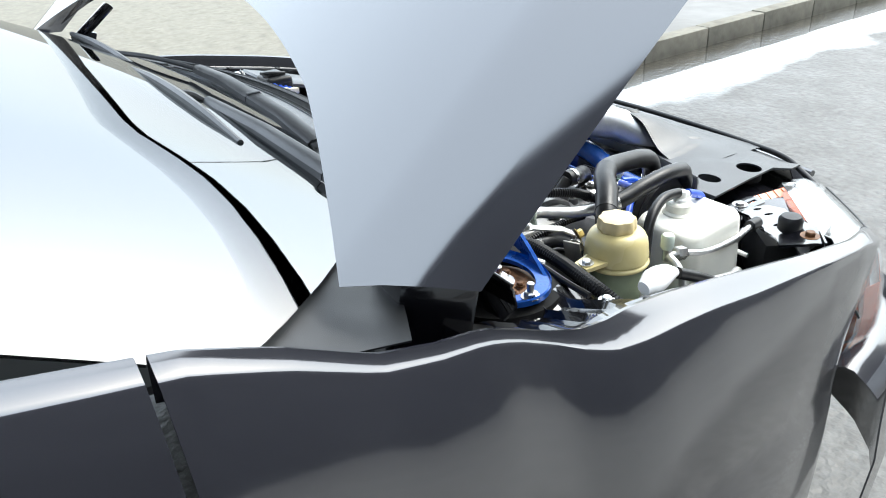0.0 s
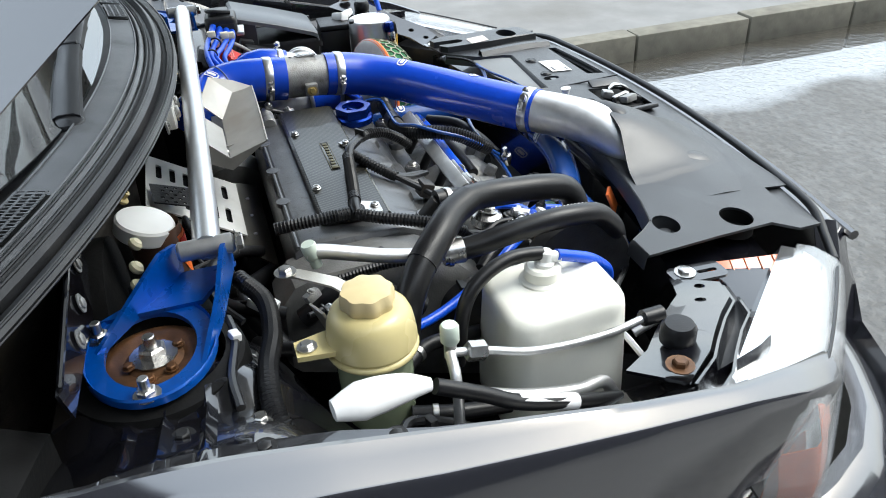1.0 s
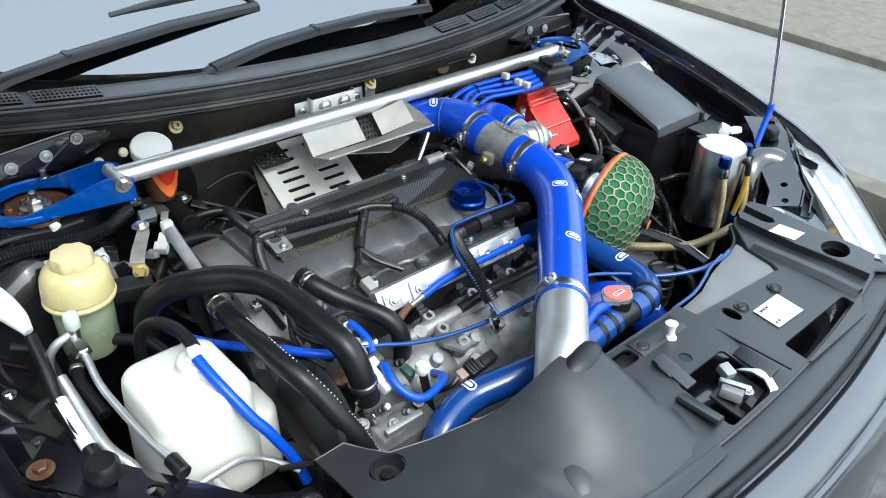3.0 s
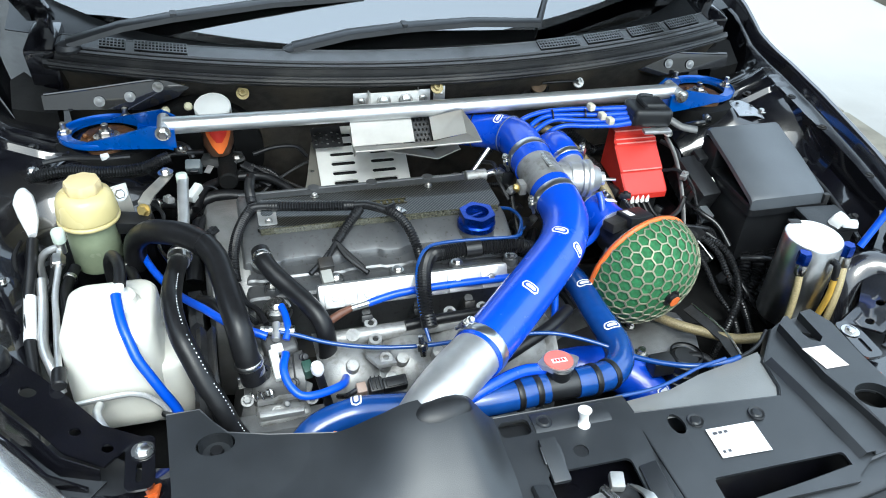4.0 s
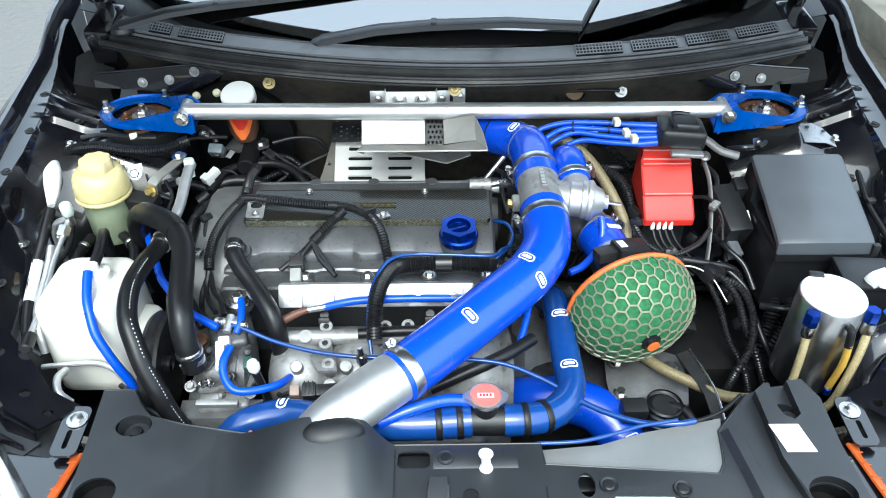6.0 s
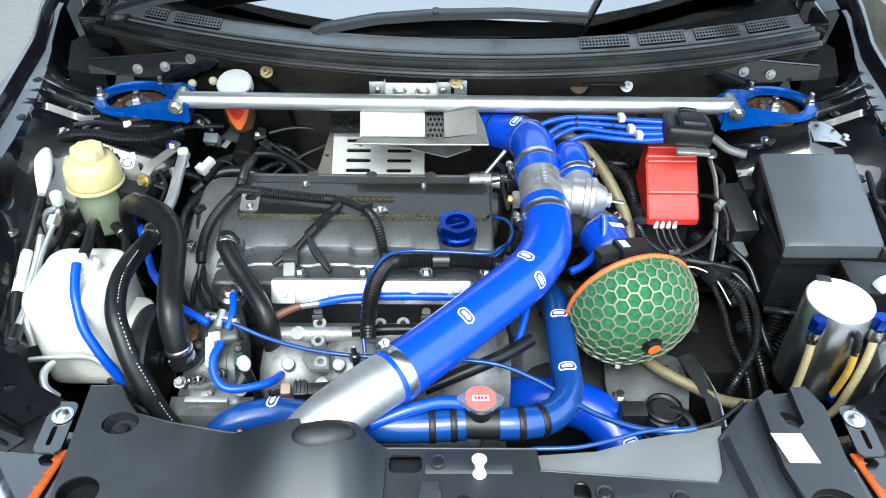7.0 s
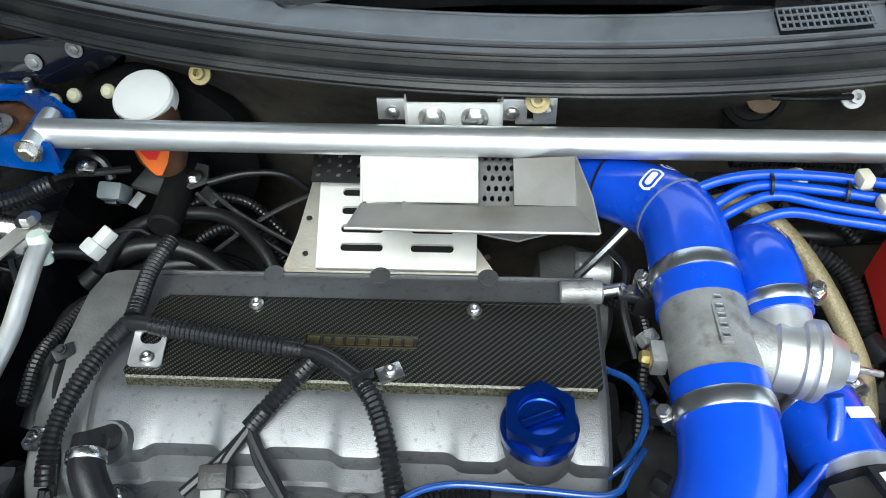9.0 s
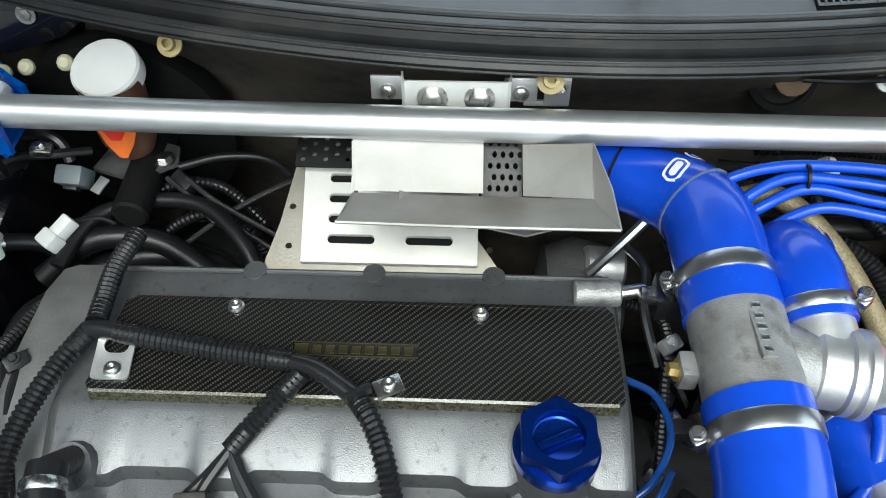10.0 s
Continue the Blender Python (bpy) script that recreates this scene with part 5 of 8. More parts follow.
T = [(0.1365, -0.116, 0.877), (0.138, -0.165, 0.874), (0.139, -0.222, 0.869)]
part("tee", tube(T, 0.0365, n=28), cast_light, bov, "rough cast aluminium tee", 60)
part("branch", lathe([(0.034, 0), (0.031, 0.03), (0.029, 0.045), (0, 0.045)], (0.140, -0.165, 0.868), (0.24, -0.178, 0.868), 26), cast_light, bov)
part("bracket_lug", box((0.014, 0.022, 0.022), (0.097, -0.172, 0.862), 0.003), cast_light, bov)
part("lug_bolt", bolt((0.090, -0.172, 0.862), (-1, 0, 0.2), 0.006, 0.008, 1.5), brass, bov)
part("raised_mark", box((0.011, 0.052, 0.004), (0.1385, -0.166, 0.9105), 0.0015, (-3, 2, 1)), cast_light, bov, "raised cast lettering strip")
for i in range(5):
    part("mark_bar", box((0.006, 0.005, 0.002), (0.1385, -0.147 - 0.0095 * i, 0.9130), 0.0006, (-3, 2, 1)), alu, bov)
part("valve_body", lathe([(0.026, 0), (0.030, 0.004), (0.030, 0.022), (0.033, 0.024), (0.033, 0.030), (0.031, 0.031), (0.034, 0.034), (0.034, 0.040), (0.026, 0.046), (0.020, 0.058), (0.012, 0.062), (0.012, 0.068), (0, 0.069)], (0.183, -0.170, 0.870), (0.30, -0.190, 0.868), 30), alu_satin, bov, "silver blow-off valve body")
part("valve_outlet", rod((0.200, -0.168, 0.872), (0.197, -0.118, 0.886), 0.025, 22), alu_satin, bov)
part("nipple", rod((0.251, -0.182, 0.868), (0.272, -0.186, 0.867), 0.003, 8), steel, bov)
part("vacuum_pipe", tube([(0.238, -0.196, 0.850), (0.240, -0.210, 0.835), (0.232, -0.235, 0.815), (0.205, -0.262, 0.800), (0.180, -0.275, 0.795)], 0.0065, n=10), blue_silicone, bov, "small blue vacuum hose")
RET = [(0.198, -0.140, 0.880), (0.196, -0.100, 0.889), (0.195, -0.068, 0.880), (0.196, -0.048, 0.850), (0.198, -0.045, 0.80)]
ret = thing("recirculation_hose", (0.196, -0.07, 0.80), "short blue silicone recirculation elbow", "silicone hose")
part("elbow", tube(RET, 0.028, n=24), blue_silicone, ret, angle=60)
clamp(ret, RET, 0.10, 0.0288, 0.011, 1.2)
add_labels(ret, RET, ((0.42, 0.9),), 0.028)

# ---------- air filter ----------
FA = Vector((0.24, -0.95, -0.12)).normalized()
FC = Vector((0.290, -0.410, 0.766)) - FA * 0.092
filt = thing("air_filter", tuple(FC), "green foam mushroom air filter under honeycomb mesh", "air filter")
fm = frame_to(FC, FC + FA)
PROF = [(0.101, 0.0), (0.1015, 0.012), (0.099, 0.028), (0.092, 0.046), (0.080, 0.062), (0.062, 0.075), (0.040, 0.083), (0.018, 0.0865), (0.0, 0.087)]
part("foam", add_lathe(bmnew(), PROF, fm, 48), green_foam, filt, "green foam dome")
part("rim", add_lathe(bmnew(), [(0.095, -0.006), (0.102, -0.005), (0.1045, 0.0), (0.103, 0.004), (0.0995, 0.005)], fm, 48), orange, filt, "orange rubber rim")
part("back_plate", add_lathe(bmnew(), [(0.104, -0.003), (0.095, -0.010), (0.05, -0.02), (0.036, -0.022), (0.036, -0.05)], fm, 40), alu_satin, filt)
arc = [0.0]
for p_, q_ in zip(PROF[::-1], PROF[::-1][1:]):
    arc.append(arc[-1] + math.hypot(p_[0] - q_[0], p_[1] - q_[1]))


def on_dome(u, v, lift):
    s_ = math.hypot(u, v)
    a = math.atan2(v, u)
    r = float(np.interp(s_, arc, [p[0] for p in PROF[::-1]])) + lift * min(1, s_ / 0.09)
    h = float(np.interp(s_, arc, [p[1] for p in PROF[::-1]])) + lift * (1 - 0.5 * min(1, s_ / 0.14))
    return fm @ Vector((r * math.cos(a), r * math.sin(a), h))


hexes = bmnew()
HS, seen_edges = 0.0122, set()
for i in range(-10, 11):
    for j in range(-10, 11):
        cx, cy = HS * 1.5 * i, HS * math.sqrt(3) * (j + 0.5 * (i % 2))
        if math.hypot(cx, cy) > arc[-1] - 0.006:
            continue
        cs = [(cx + HS * math.cos(math.pi / 3 * k), cy + HS * math.sin(math.pi / 3 * k)) for k in range(6)]
        for k in range(6):
            a, b = cs[k], cs[(k + 1) % 6]
            key = tuple(sorted(((round(a[0], 4), round(a[1], 4)), (round(b[0], 4), round(b[1], 4)))))
            if key in seen_edges or max(math.hypot(*a), math.hypot(*b)) > arc[-1]:
                continue
            seen_edges.add(key)
            n_ = Vector((b[1] - a[1], a[0] - b[0])).normalized() * 0.00135
            row_ = []
            for q in (a, b):
                row_.append([on_dome(q[0] + n_.x, q[1] + n_.y, 0.0005), on_dome(q[0] + n_.x, q[1] + n_.y, 0.0024), on_dome(q[0] - n_.x, q[1] - n_.y, 0.0024), on_dome(q[0] - n_.x, q[1] - n_.y, 0.0005)])
            add_loft(hexes, row_, close=True)
part("honeycomb_mesh", hexes, mesh_metal, filt, "pressed metal honeycomb guard")
part("cap_nut", add_lathe(bmnew(), [(0.016, 0.084), (0.016, 0.089), (0.011, 0.090), (0.0105, 0.096), (0, 0.0965)], fm, 20), rubber, filt)
part("cap_label", add_lathe(bmnew(), [(0.0100, 0.0962), (0.0100, 0.0972), (0, 0.0974)], fm, 20), orange, filt, "orange centre cap")
intake = thing("intake_pipe", (0.24, -0.22, 0.78), "satin aluminium intake pipe with airflow meter", "intake pipe")
IP = [(0.205, -0.06, 0.775), (0.228, -0.13, 0.790), (0.246, -0.185, 0.795), (0.256, -0.235, 0.797), (0.264, -0.29, 0.796), tuple(FC - FA * 0.02)]
part("pipe", tube(IP, 0.0345, n=24), alu_satin, intake, angle=60)
part("coupler", tube([(0.242, -0.172, 0.794), (0.250, -0.205, 0.796), (0.256, -0.236, 0.797)], 0.0375, n=24), blue_silicone, intake, "blue silicone coupler", 60)
clamp(intake, IP, 0.47, 0.0386, 0.009, -0.9)
clamp(intake, IP, 0.83, 0.0386, 0.011, -0.9)
part("meter_collar", tube([(0.258, -0.248, 0.797), (0.264, -0.292, 0.796)], 0.0405, n=24), black_plastic, intake, "black airflow meter collar")
part("meter_box", box((0.052, 0.040, 0.018), (0.272, -0.272, 0.842), 0.003, (-8, 6, 14)), black_plastic, intake, "black airflow sensor")
part("meter_label", box((0.012, 0.020, 0.001), (0.258, -0.272, 0.8523), 0, (-8, 6, 14)), sticker, intake)
part("meter_plug", box((0.034, 0.026, 0.018), (0.232, -0.280, 0.838), 0.003, (-8, 0, 18)), dark_metal, intake, "grey sensor plug")
part("coupler_label", box((0.026, 0.010, 0.001), (0.262, -0.200, 0.8325), 0, (0, 18, 14)), print_white, intake)

# ---------- radiator hoses ----------
UP = [(0.150, -0.235, 0.70), (0.156, -0.275, 0.738), (0.158, -0.330, 0.752), (0.157, -0.390, 0.752), (0.157, -0.436, 0.753), (0.156, -0.480, 0.754), (0.141, -0.517, 0.759), (0.115, -0.541, 0.764), (0.084, -0.551, 0.768), (0.052, -0.552, 0.768)]
LEFT = [(0.006, -0.552, 0.768), (-0.07, -0.556, 0.767), (-0.14, -0.550, 0.762), (-0.20, -0.534, 0.754), (-0.25, -0.518, 0.744), (-0.29, -0.519, 0.738), (-0.325, -0.530, 0.728), (-0.36, -0.552, 0.69)]
rad = thing("radiator_hose", (0.0, -0.53, 0.74), "dark blue silicone radiator hose with filler neck", "silicone hose")
part("upper_hose", tube(UP, 0.0225, n=22), navy_silicone, rad, angle=60)
part("lower_hose", tube(LEFT, 0.0225, n=22), navy_silicone, rad, angle=60)
add_labels(rad, UP, ((0.33, 0.1), (0.60, 0.1)), 0.0225)
add_labels(rad, LEFT, ((0.68, 0.3), (0.22, 1.1)), 0.0225)
part("neck_tee", rod((0.062, -0.552, 0.768), (-0.006, -0.552, 0.768), 0.0205, 20), black_plastic, rad, "black filler neck tee")
part("neck", lathe(rod_profile(0.018, 0.040, 0.002), (0.026, -0.546, 0.764), n=20), black_plastic, rad)
for pts, at in ((UP, 0.93), (UP, 0.86), (LEFT, 0.05), (LEFT, 0.12)):
    part("spring_clip", band(pts, at, 0.0235, 0.009)[0], rubber, rad)
capr = thing("pressure_cap", (0.026, -0.538, 0.80), "red-labelled steel radiator pressure cap", "radiator cap")
ear = []
for i in range(40):
    a = 2 * math.pi * i / 40
    r_ = 0.0235 + 0.008 * max(0, math.cos(2 * a)) ** 6
    ear.append((0.026 + r_ * math.cos(a), -0.538 + r_ * math.sin(a)))
part("shell", plate(ear, (), 0.008, zf=lambda x, y: 0.805 + 0.10 * (-(y + 0.538))), alu_satin, capr)
part("face", plate(circle(0.026, -0.538, 0.021, 26), (), 0.0012, zf=lambda x, y: 0.8065 + 0.10 * (-(y + 0.538))), red_cap, capr, "faded red warning label")
part("face_bar", box((0.022, 0.008, 0.0012), (0.026, -0.540, 0.8072), 0, (-6, 0, 0)), print_white, capr)
for i in range(4):
    part("face_print", box((0.003, 0.005, 0.0012), (0.019 + 0.0045 * i, -0.540, 0.8076), 0, (-6, 0, 0)), red_plastic, capr)
LOW = [(0.05, -0.36, 0.575), (0.11, -0.385, 0.61), (0.175, -0.40, 0.625), (0.228, -0.425, 0.622), (0.258, -0.468, 0.600), (0.268, -0.52, 0.545), (0.268, -0.55, 0.46)]
lowh = thing("lower_intercooler_hose", (0.2, -0.42, 0.55), "bright blue silicone hose bending down to the intercooler", "silicone hose")
part("hose", tube(LOW, 0.038, n=26), blue_silicone, lowh, angle=60)
add_labels(lowh, LOW, ((0.60, 0.0), (0.70, 0.9)), 0.038)
solo("overflow_hose", tube([(0.006, -0.537, 0.792), (-0.03, -0.540, 0.797), (-0.075, -0.553, 0.795), (-0.12, -0.566, 0.784)], 0.0085, n=14), blue_silicone, "slim blue silicone overflow hose", "hose")
radi = thing("radiator", (0, -0.62, 0.5), "black radiator core behind the shroud", "radiator")
part("core", box((0.70, 0.045, 0.40), (0.0, -0.635, 0.52), 0.004), dark_metal, radi)
part("top_tank", box((0.70, 0.055, 0.035), (0.0, -0.632, 0.735), 0.012, (0, 0, 0), 3), black_plastic, radi)

# ---------- reservoirs ----------
psr = thing("power_steering_reservoir", (-0.619, -0.103, 0.76), "yellowed plastic power steering reservoir, part full", "fluid reservoir")
part("lower_body", lathe([(0, 0), (0.036, 0), (0.039, 0.006), (0.040, 0.06), (0.041, 0.090)], (-0.621, -0.103, 0.752), n=30), green_fluid, psr, "green fluid showing through")
part("upper_body", lathe([(0.041, 0.0), (0.0478, 0.001), (0.0485, 0.003), (0.0478, 0.006), (0.0445, 0.007), (0.0445, 0.010), (0.0472, 0.011), (0.0468, 0.018), (0.0456, 0.028), (0.0440, 0.038), (0.0405, 0.046), (0.0350, 0.051), (0.0285, 0.053), (0, 0.053)], (-0.621, -0.103, 0.841), n=36), cream, psr, "cream plastic upper half", 60)
lobes = [[] for _ in range(5)]
for k in range(48):
    a = 2 * math.pi * k / 48
    q = 0.0272 + 0.0013 * math.cos(8 * a)
    for row, (f, z) in zip(lobes, ((0.92, 0.892), (1.0, 0.895), (1.0, 0.906), (0.93, 0.9115), (0.60, 0.913))):
        row.append((-0.619 + q * f * math.cos(a), -0.103 + q * f * math.sin(a), z))
part("cap", loft(lobes, close=True, caps=True), mat("pale_cream_cap", (0.68, 0.56, 0.31), 0.35, 0.0, 0.05, 25, 0.1, 200), psr, "pale lobed screw cap", 50)
part("lug", plate([(-0.643, -0.066), (-0.603, -0.066), (-0.613, -0.024), (-0.638, -0.024)], [circle(-0.626, -0.036, 0.005, 10)], 0.006, zf=lambda x, y: 0.862), cream, psr)
part("lug_bolt", bolt((-0.626, -0.036, 0.863), (0, 0, 1), 0.007, 0.006, 1.5), steel, psr)

bott = thing("coolant_bottle", (-0.58, -0.33, 0.64), "milky white plastic coolant overflow bottle", "coolant bottle")
def bottle_body(bm_, x0, y0, x1, y1, z0, z1, flare, r):
    """A moulded block: rounded in plan, its shoulders rounded off, flaring towards the foot."""
    rows_ = []
    for k, (f, z) in enumerate(((0.90, z0), (1.0, z0 + 0.010), (1.0, z0 + 0.03), (1.0 - 0.3 * flare, (z0 + z1) / 2), (1.0 - flare, z1 - 0.020), (0.985 - flare, z1 - 0.010), (0.94 - flare, z1 - 0.003), (0.86 - flare, z1))):
        cx_, cy_ = (x0 + x1) / 2, (y0 + y1) / 2
        rows_.append([(cx_ + (px - cx_) * f, cy_ + (py - cy_) * f, z - (0.06 * (py - cy_) if k > 3 else 0)) for px, py in rounded(x0, y0, x1, y1, r, 6)])
    return add_loft(bm_, rows_, close=True, caps=True)


tank = bottle_body(bmnew(), -0.646, -0.404, -0.512, -0.250, 0.660, 0.832, 0.06, 0.030)
part("tank", tank, milky, bott, angle=50)
part("belly", bottle_body(bmnew(), -0.560, -0.392, -0.478, -0.290, 0.650, 0.760, 0.05, 0.028), milky, bott, "lower bulge of the bottle", 50)
part("neck", lathe([(0.029, -0.004), (0.027, 0.003), (0.022, 0.006), (0.0215, 0.018), (0.018, 0.021), (0, 0.021)], (-0.562, -0.322, 0.829), n=26), milky, bott)
part("cap_spout", lathe([(0.012, 0), (0.012, 0.006), (0.009, 0.009), (0.0085, 0.020), (0.006, 0.022), (0, 0.022)], (-0.562, -0.324, 0.847), (-0.560, -0.330, 0.90), 16), white_plastic, bott)
part("side_spout", rod((-0.562, -0.326, 0.860), (-0.564, -0.344, 0.858), 0.0068, 12), white_plastic, bott)
part("drain_hose", tube([(-0.564, -0.338, 0.861), (-0.561, -0.360, 0.852), (-0.556, -0.383, 0.841), (-0.549, -0.401, 0.827), (-0.541, -0.418, 0.810), (-0.529, -0.430, 0.790), (-0.516, -0.438, 0.763), (-0.501, -0.444, 0.729), (-0.492, -0.456, 0.69)], 0.0072, n=12), blue_vinyl, bott, "blue vinyl overflow hose")
part("vent_hose", tube([(-0.559, -0.322, 0.864), (-0.559, -0.302, 0.867), (-0.562, -0.278, 0.868), (-0.570, -0.250, 0.862), (-0.580, -0.226, 0.848), (-0.588, -0.212, 0.820), (-0.590, -0.205, 0.76)], 0.0085, n=12), rubber, bott, "black vent hose")
part("strap", tube([(-0.640, -0.420, 0.742), (-0.600, -0.418, 0.745), (-0.555, -0.415, 0.742), (-0.525, -0.425, 0.728), (-0.50, -0.455, 0.715)], 0.0042, n=8), alu_satin, bott, "bare metal strap")

brake = thing("brake_reservoir", (-0.42, 0.10, 0.80), "brake fluid reservoir with white cap and orange label", "brake reservoir")
part("cap", lathe([(0, 0), (0.031, 0), (0.033, 0.002), (0.033, 0.017), (0.031, 0.020), (0.024, 0.0215), (0, 0.0218)], (-0.412, 0.109, 0.908), (-0.416, 0.074, 1.004), 40), white_plastic, brake, "plain white cap", 30)
part("body", lathe([(0.020, 0), (0.028, 0.02), (0.030, 0.07), (0.029, 0.085)], (-0.410, 0.097, 0.832), n=28), mat("dark_amber_tank", (0.10, 0.05, 0.03), 0.35), brake)
rows = []
for z, w in ((0.905, 0.9), (0.880, 0.75), (0.860, 0.45), (0.845, 0.12)):
    rows.append([(-0.408 + 0.0312 * math.sin(a), 0.097 - 0.0312 * math.cos(a), z) for a in np.linspace(-w, w, 7)])
part("orange_label", solid(loft(rows), 0.0008), orange, brake, "orange warning label")
rows = [[(-0.408 + 0.0322 * math.sin(a), 0.097 - 0.0322 * math.cos(a), z) for a in np.linspace(-w, w, 7)] for z, w in ((0.900, 0.6), (0.882, 0.45), (0.868, 0.15))]
part("red_label", solid(loft(rows), 0.0008), red_plastic, brake)
part("master_cylinder", rod((-0.40, 0.16, 0.815), (-0.40, 0.02, 0.81), 0.018, 18), near_black, brake)
part("flange", plate([(-0.450, 0.075), (-0.405, 0.06), (-0.365, 0.085), (-0.37, 0.11), (-0.40, 0.12), (-0.44, 0.115)], [circle(-0.380, 0.088, 0.006, 12)], 0.005, zf=lambda x, y: 0.822), cast, brake)
part("flange_bolt", bolt((-0.380, 0.088, 0.823), (0, 0, 1), 0.008, 0.006, 1.4), steel, brake)
part("booster", lathe([(0.0, 0), (0.10, 0), (0.115, 0.02), (0.115, 0.05), (0, 0.06)], (-0.44, 0.20, 0.80), (-0.44, 0.10, 0.80), 30), near_black, brake)
for k in range(2):
    part("brake_line", tube([(-0.375 + 0.02 * k, 0.07, 0.815), (-0.34 + 0.02 * k, 0.05, 0.80), (-0.28 + 0.03 * k, 0.03, 0.765), (-0.24 + 0.03 * k, 0.02, 0.74), (-0.22, 0.03, 0.70)], 0.0028, n=8), dark_metal, brake)

# ---------- battery side ----------
batt = thing("battery", (0.378, -0.065, 0.72), "small battery under a ribbed red cover", "battery")
part("case", box((0.080, 0.105, 0.10), (0.379, -0.060, 0.752), 0.005), black_plastic, batt)
rows = []
sec = [(0.002, 0.800), (0.002, 0.878), (-0.002, 0.884), (-0.022, 0.884), (-0.025, 0.8815), (-0.0255, 0.874), (-0.034, 0.870), (-0.0345, 0.866), (-0.040, 0.8635), (-0.041, 0.858), (-0.082, 0.826), (-0.0825, 0.822), (-0.112, 0.797), (-0.1145, 0.792), (-0.114, 0.780)]
for x, f in ((0.334, 0.975), (0.337, 1.0), (0.422, 1.0), (0.425, 0.975)):
    rows.append([(x + (0.004 if z > 0.87 and x < 0.35 else 0) - (0.006 if z > 0.87 and x > 0.4 else 0), -0.018 + y * f, 0.80 + (z - 0.80) * f) for y, z in sec])
part("red_cover", loft(rows, caps=True), red_plastic, batt, "ribbed red plastic cover", 25)
# paler red for the lines along the cover's ridges
pale_red = mat("pale_red_edge", (0.72, 0.30, 0.27), 0.4)
for y, z in ((-0.0425, 0.8828), (-0.0522, 0.8705), (-0.0582, 0.8642), (-0.1000, 0.8272)):
    part("cover_ridge", box((0.084, 0.0022, 0.0022), (0.3795, y, z), 0.0006), pale_red, batt, "pale ridge line")
for i in range(4):
    part("plug", rod((0.352 + 0.011 * i, -0.128, 0.790), (0.352 + 0.011 * i, -0.132, 0.772), 0.0042, 8), white_plastic, batt)
    part("wire", tube([(0.352 + 0.011 * i, -0.132, 0.775), (0.36 + 0.012 * i, -0.150, 0.755), (0.385 + 0.012 * i, -0.17, 0.735), (0.42 + 0.01 * i, -0.20, 0.72)], 0.0028, n=6), rubber, batt)
bracket = thing("battery_bracket", (0.45, -0.10, 0.76), "bolted aluminium and black bracket beside the battery", "bracket")
part("arm", tube([(0.424, -0.030, 0.905), (0.446, -0.040, 0.903), (0.470, -0.062, 0.893), (0.500, -0.072, 0.888)], 0.0075, n=10, squash=0.5), cast, bracket)
part("stay", tube([(0.445, -0.055, 0.87), (0.452, -0.09, 0.845), (0.450, -0.14, 0.80), (0.44, -0.19, 0.75), (0.43, -0.21, 0.72)], 0.0042, n=8, squash=0.4), cast, bracket)
part("stay_bolt", bolt((0.446, -0.056, 0.878), (0, -0.4, 0.9), 0.007, 0.008, 1.5), steel, bracket)
part("relay_box", box((0.045, 0.10, 0.06), (0.482, -0.13, 0.80), 0.006, (20, 0, 8)), black_plastic, bracket, "black relay housing")
for i in range(6):
    part("relay_rib", box((0.004, 0.012, 0.05), (0.458, -0.09 - 0.014 * i, 0.81 - 0.005 * i), 0.001, (20, 0, 8)), dark_metal, bracket)
part("relay", box((0.022, 0.030, 0.03), (0.504, -0.095, 0.835), 0.004, (15, 0, 5)), black_plastic, bracket)
part("relay_tag", box((0.014, 0.024, 0.002), (0.504, -0.155, 0.815), 0, (30, 0, 5)), white_plastic, bracket)
coil = thing("ignition_coil", (0.388, -0.046, 0.90), "black ignition coil pack with four blue leads", "ignition coil")
hb = bmnew()
add_box(hb, (0.080, 0.062, 0.036), pose(0.395, -0.048, 0.922, 0, 3, -4), 0.010, 3)
add_box(hb, (0.050, 0.040, 0.020), pose(0.399, -0.046, 0.938, 0, 3, -4), 0.007, 3)
add_box(hb, (0.020, 0.050, 0.022), pose(0.363, -0.048, 0.918, 0, 0, -4), 0.005)
part("housing", hb, black_plastic, coil, angle=50)
part("top_ridge", tube([(0.378, -0.068, 0.944), (0.376, -0.040, 0.949), (0.386, -0.025, 0.949), (0.412, -0.024, 0.945)], 0.004, n=8), black_plastic, coil)
part("base", box((0.056, 0.016, 0.008), (0.402, -0.083, 0.900), 0.003, (0, 0, -5)), alu_satin, coil)
LEADS = [[(0.362, -0.030, 0.925), (0.31, -0.022, 0.924), (0.25, -0.010, 0.922), (0.19, -0.006, 0.918), (0.145, -0.012, 0.905), (0.110, -0.020, 0.87)],
         [(0.362, -0.042, 0.920), (0.31, -0.036, 0.918), (0.25, -0.020, 0.915), (0.195, -0.014, 0.912), (0.155, -0.030, 0.895), (0.130, -0.04, 0.86)],
         [(0.362, -0.054, 0.917), (0.31, -0.050, 0.913), (0.26, -0.036, 0.910), (0.21, -0.022, 0.908), (0.165, -0.035, 0.89), (0.12, -0.03, 0.84)],
         [(0.362, -0.064, 0.913), (0.32, -0.062, 0.908), (0.27, -0.050, 0.905), (0.22, -0.036, 0.90), (0.175, -0.050, 0.88), (0.16, -0.06, 0.84)]]
for ld in LEADS:
    part("plug_lead", tube(ld, 0.0048, n=10), blue_vinyl, coil, "bright blue plug lead")
    part("lead_boot", tube(ld[:2], [0.0068, 0.0056], n=10), blue_vinyl, coil)
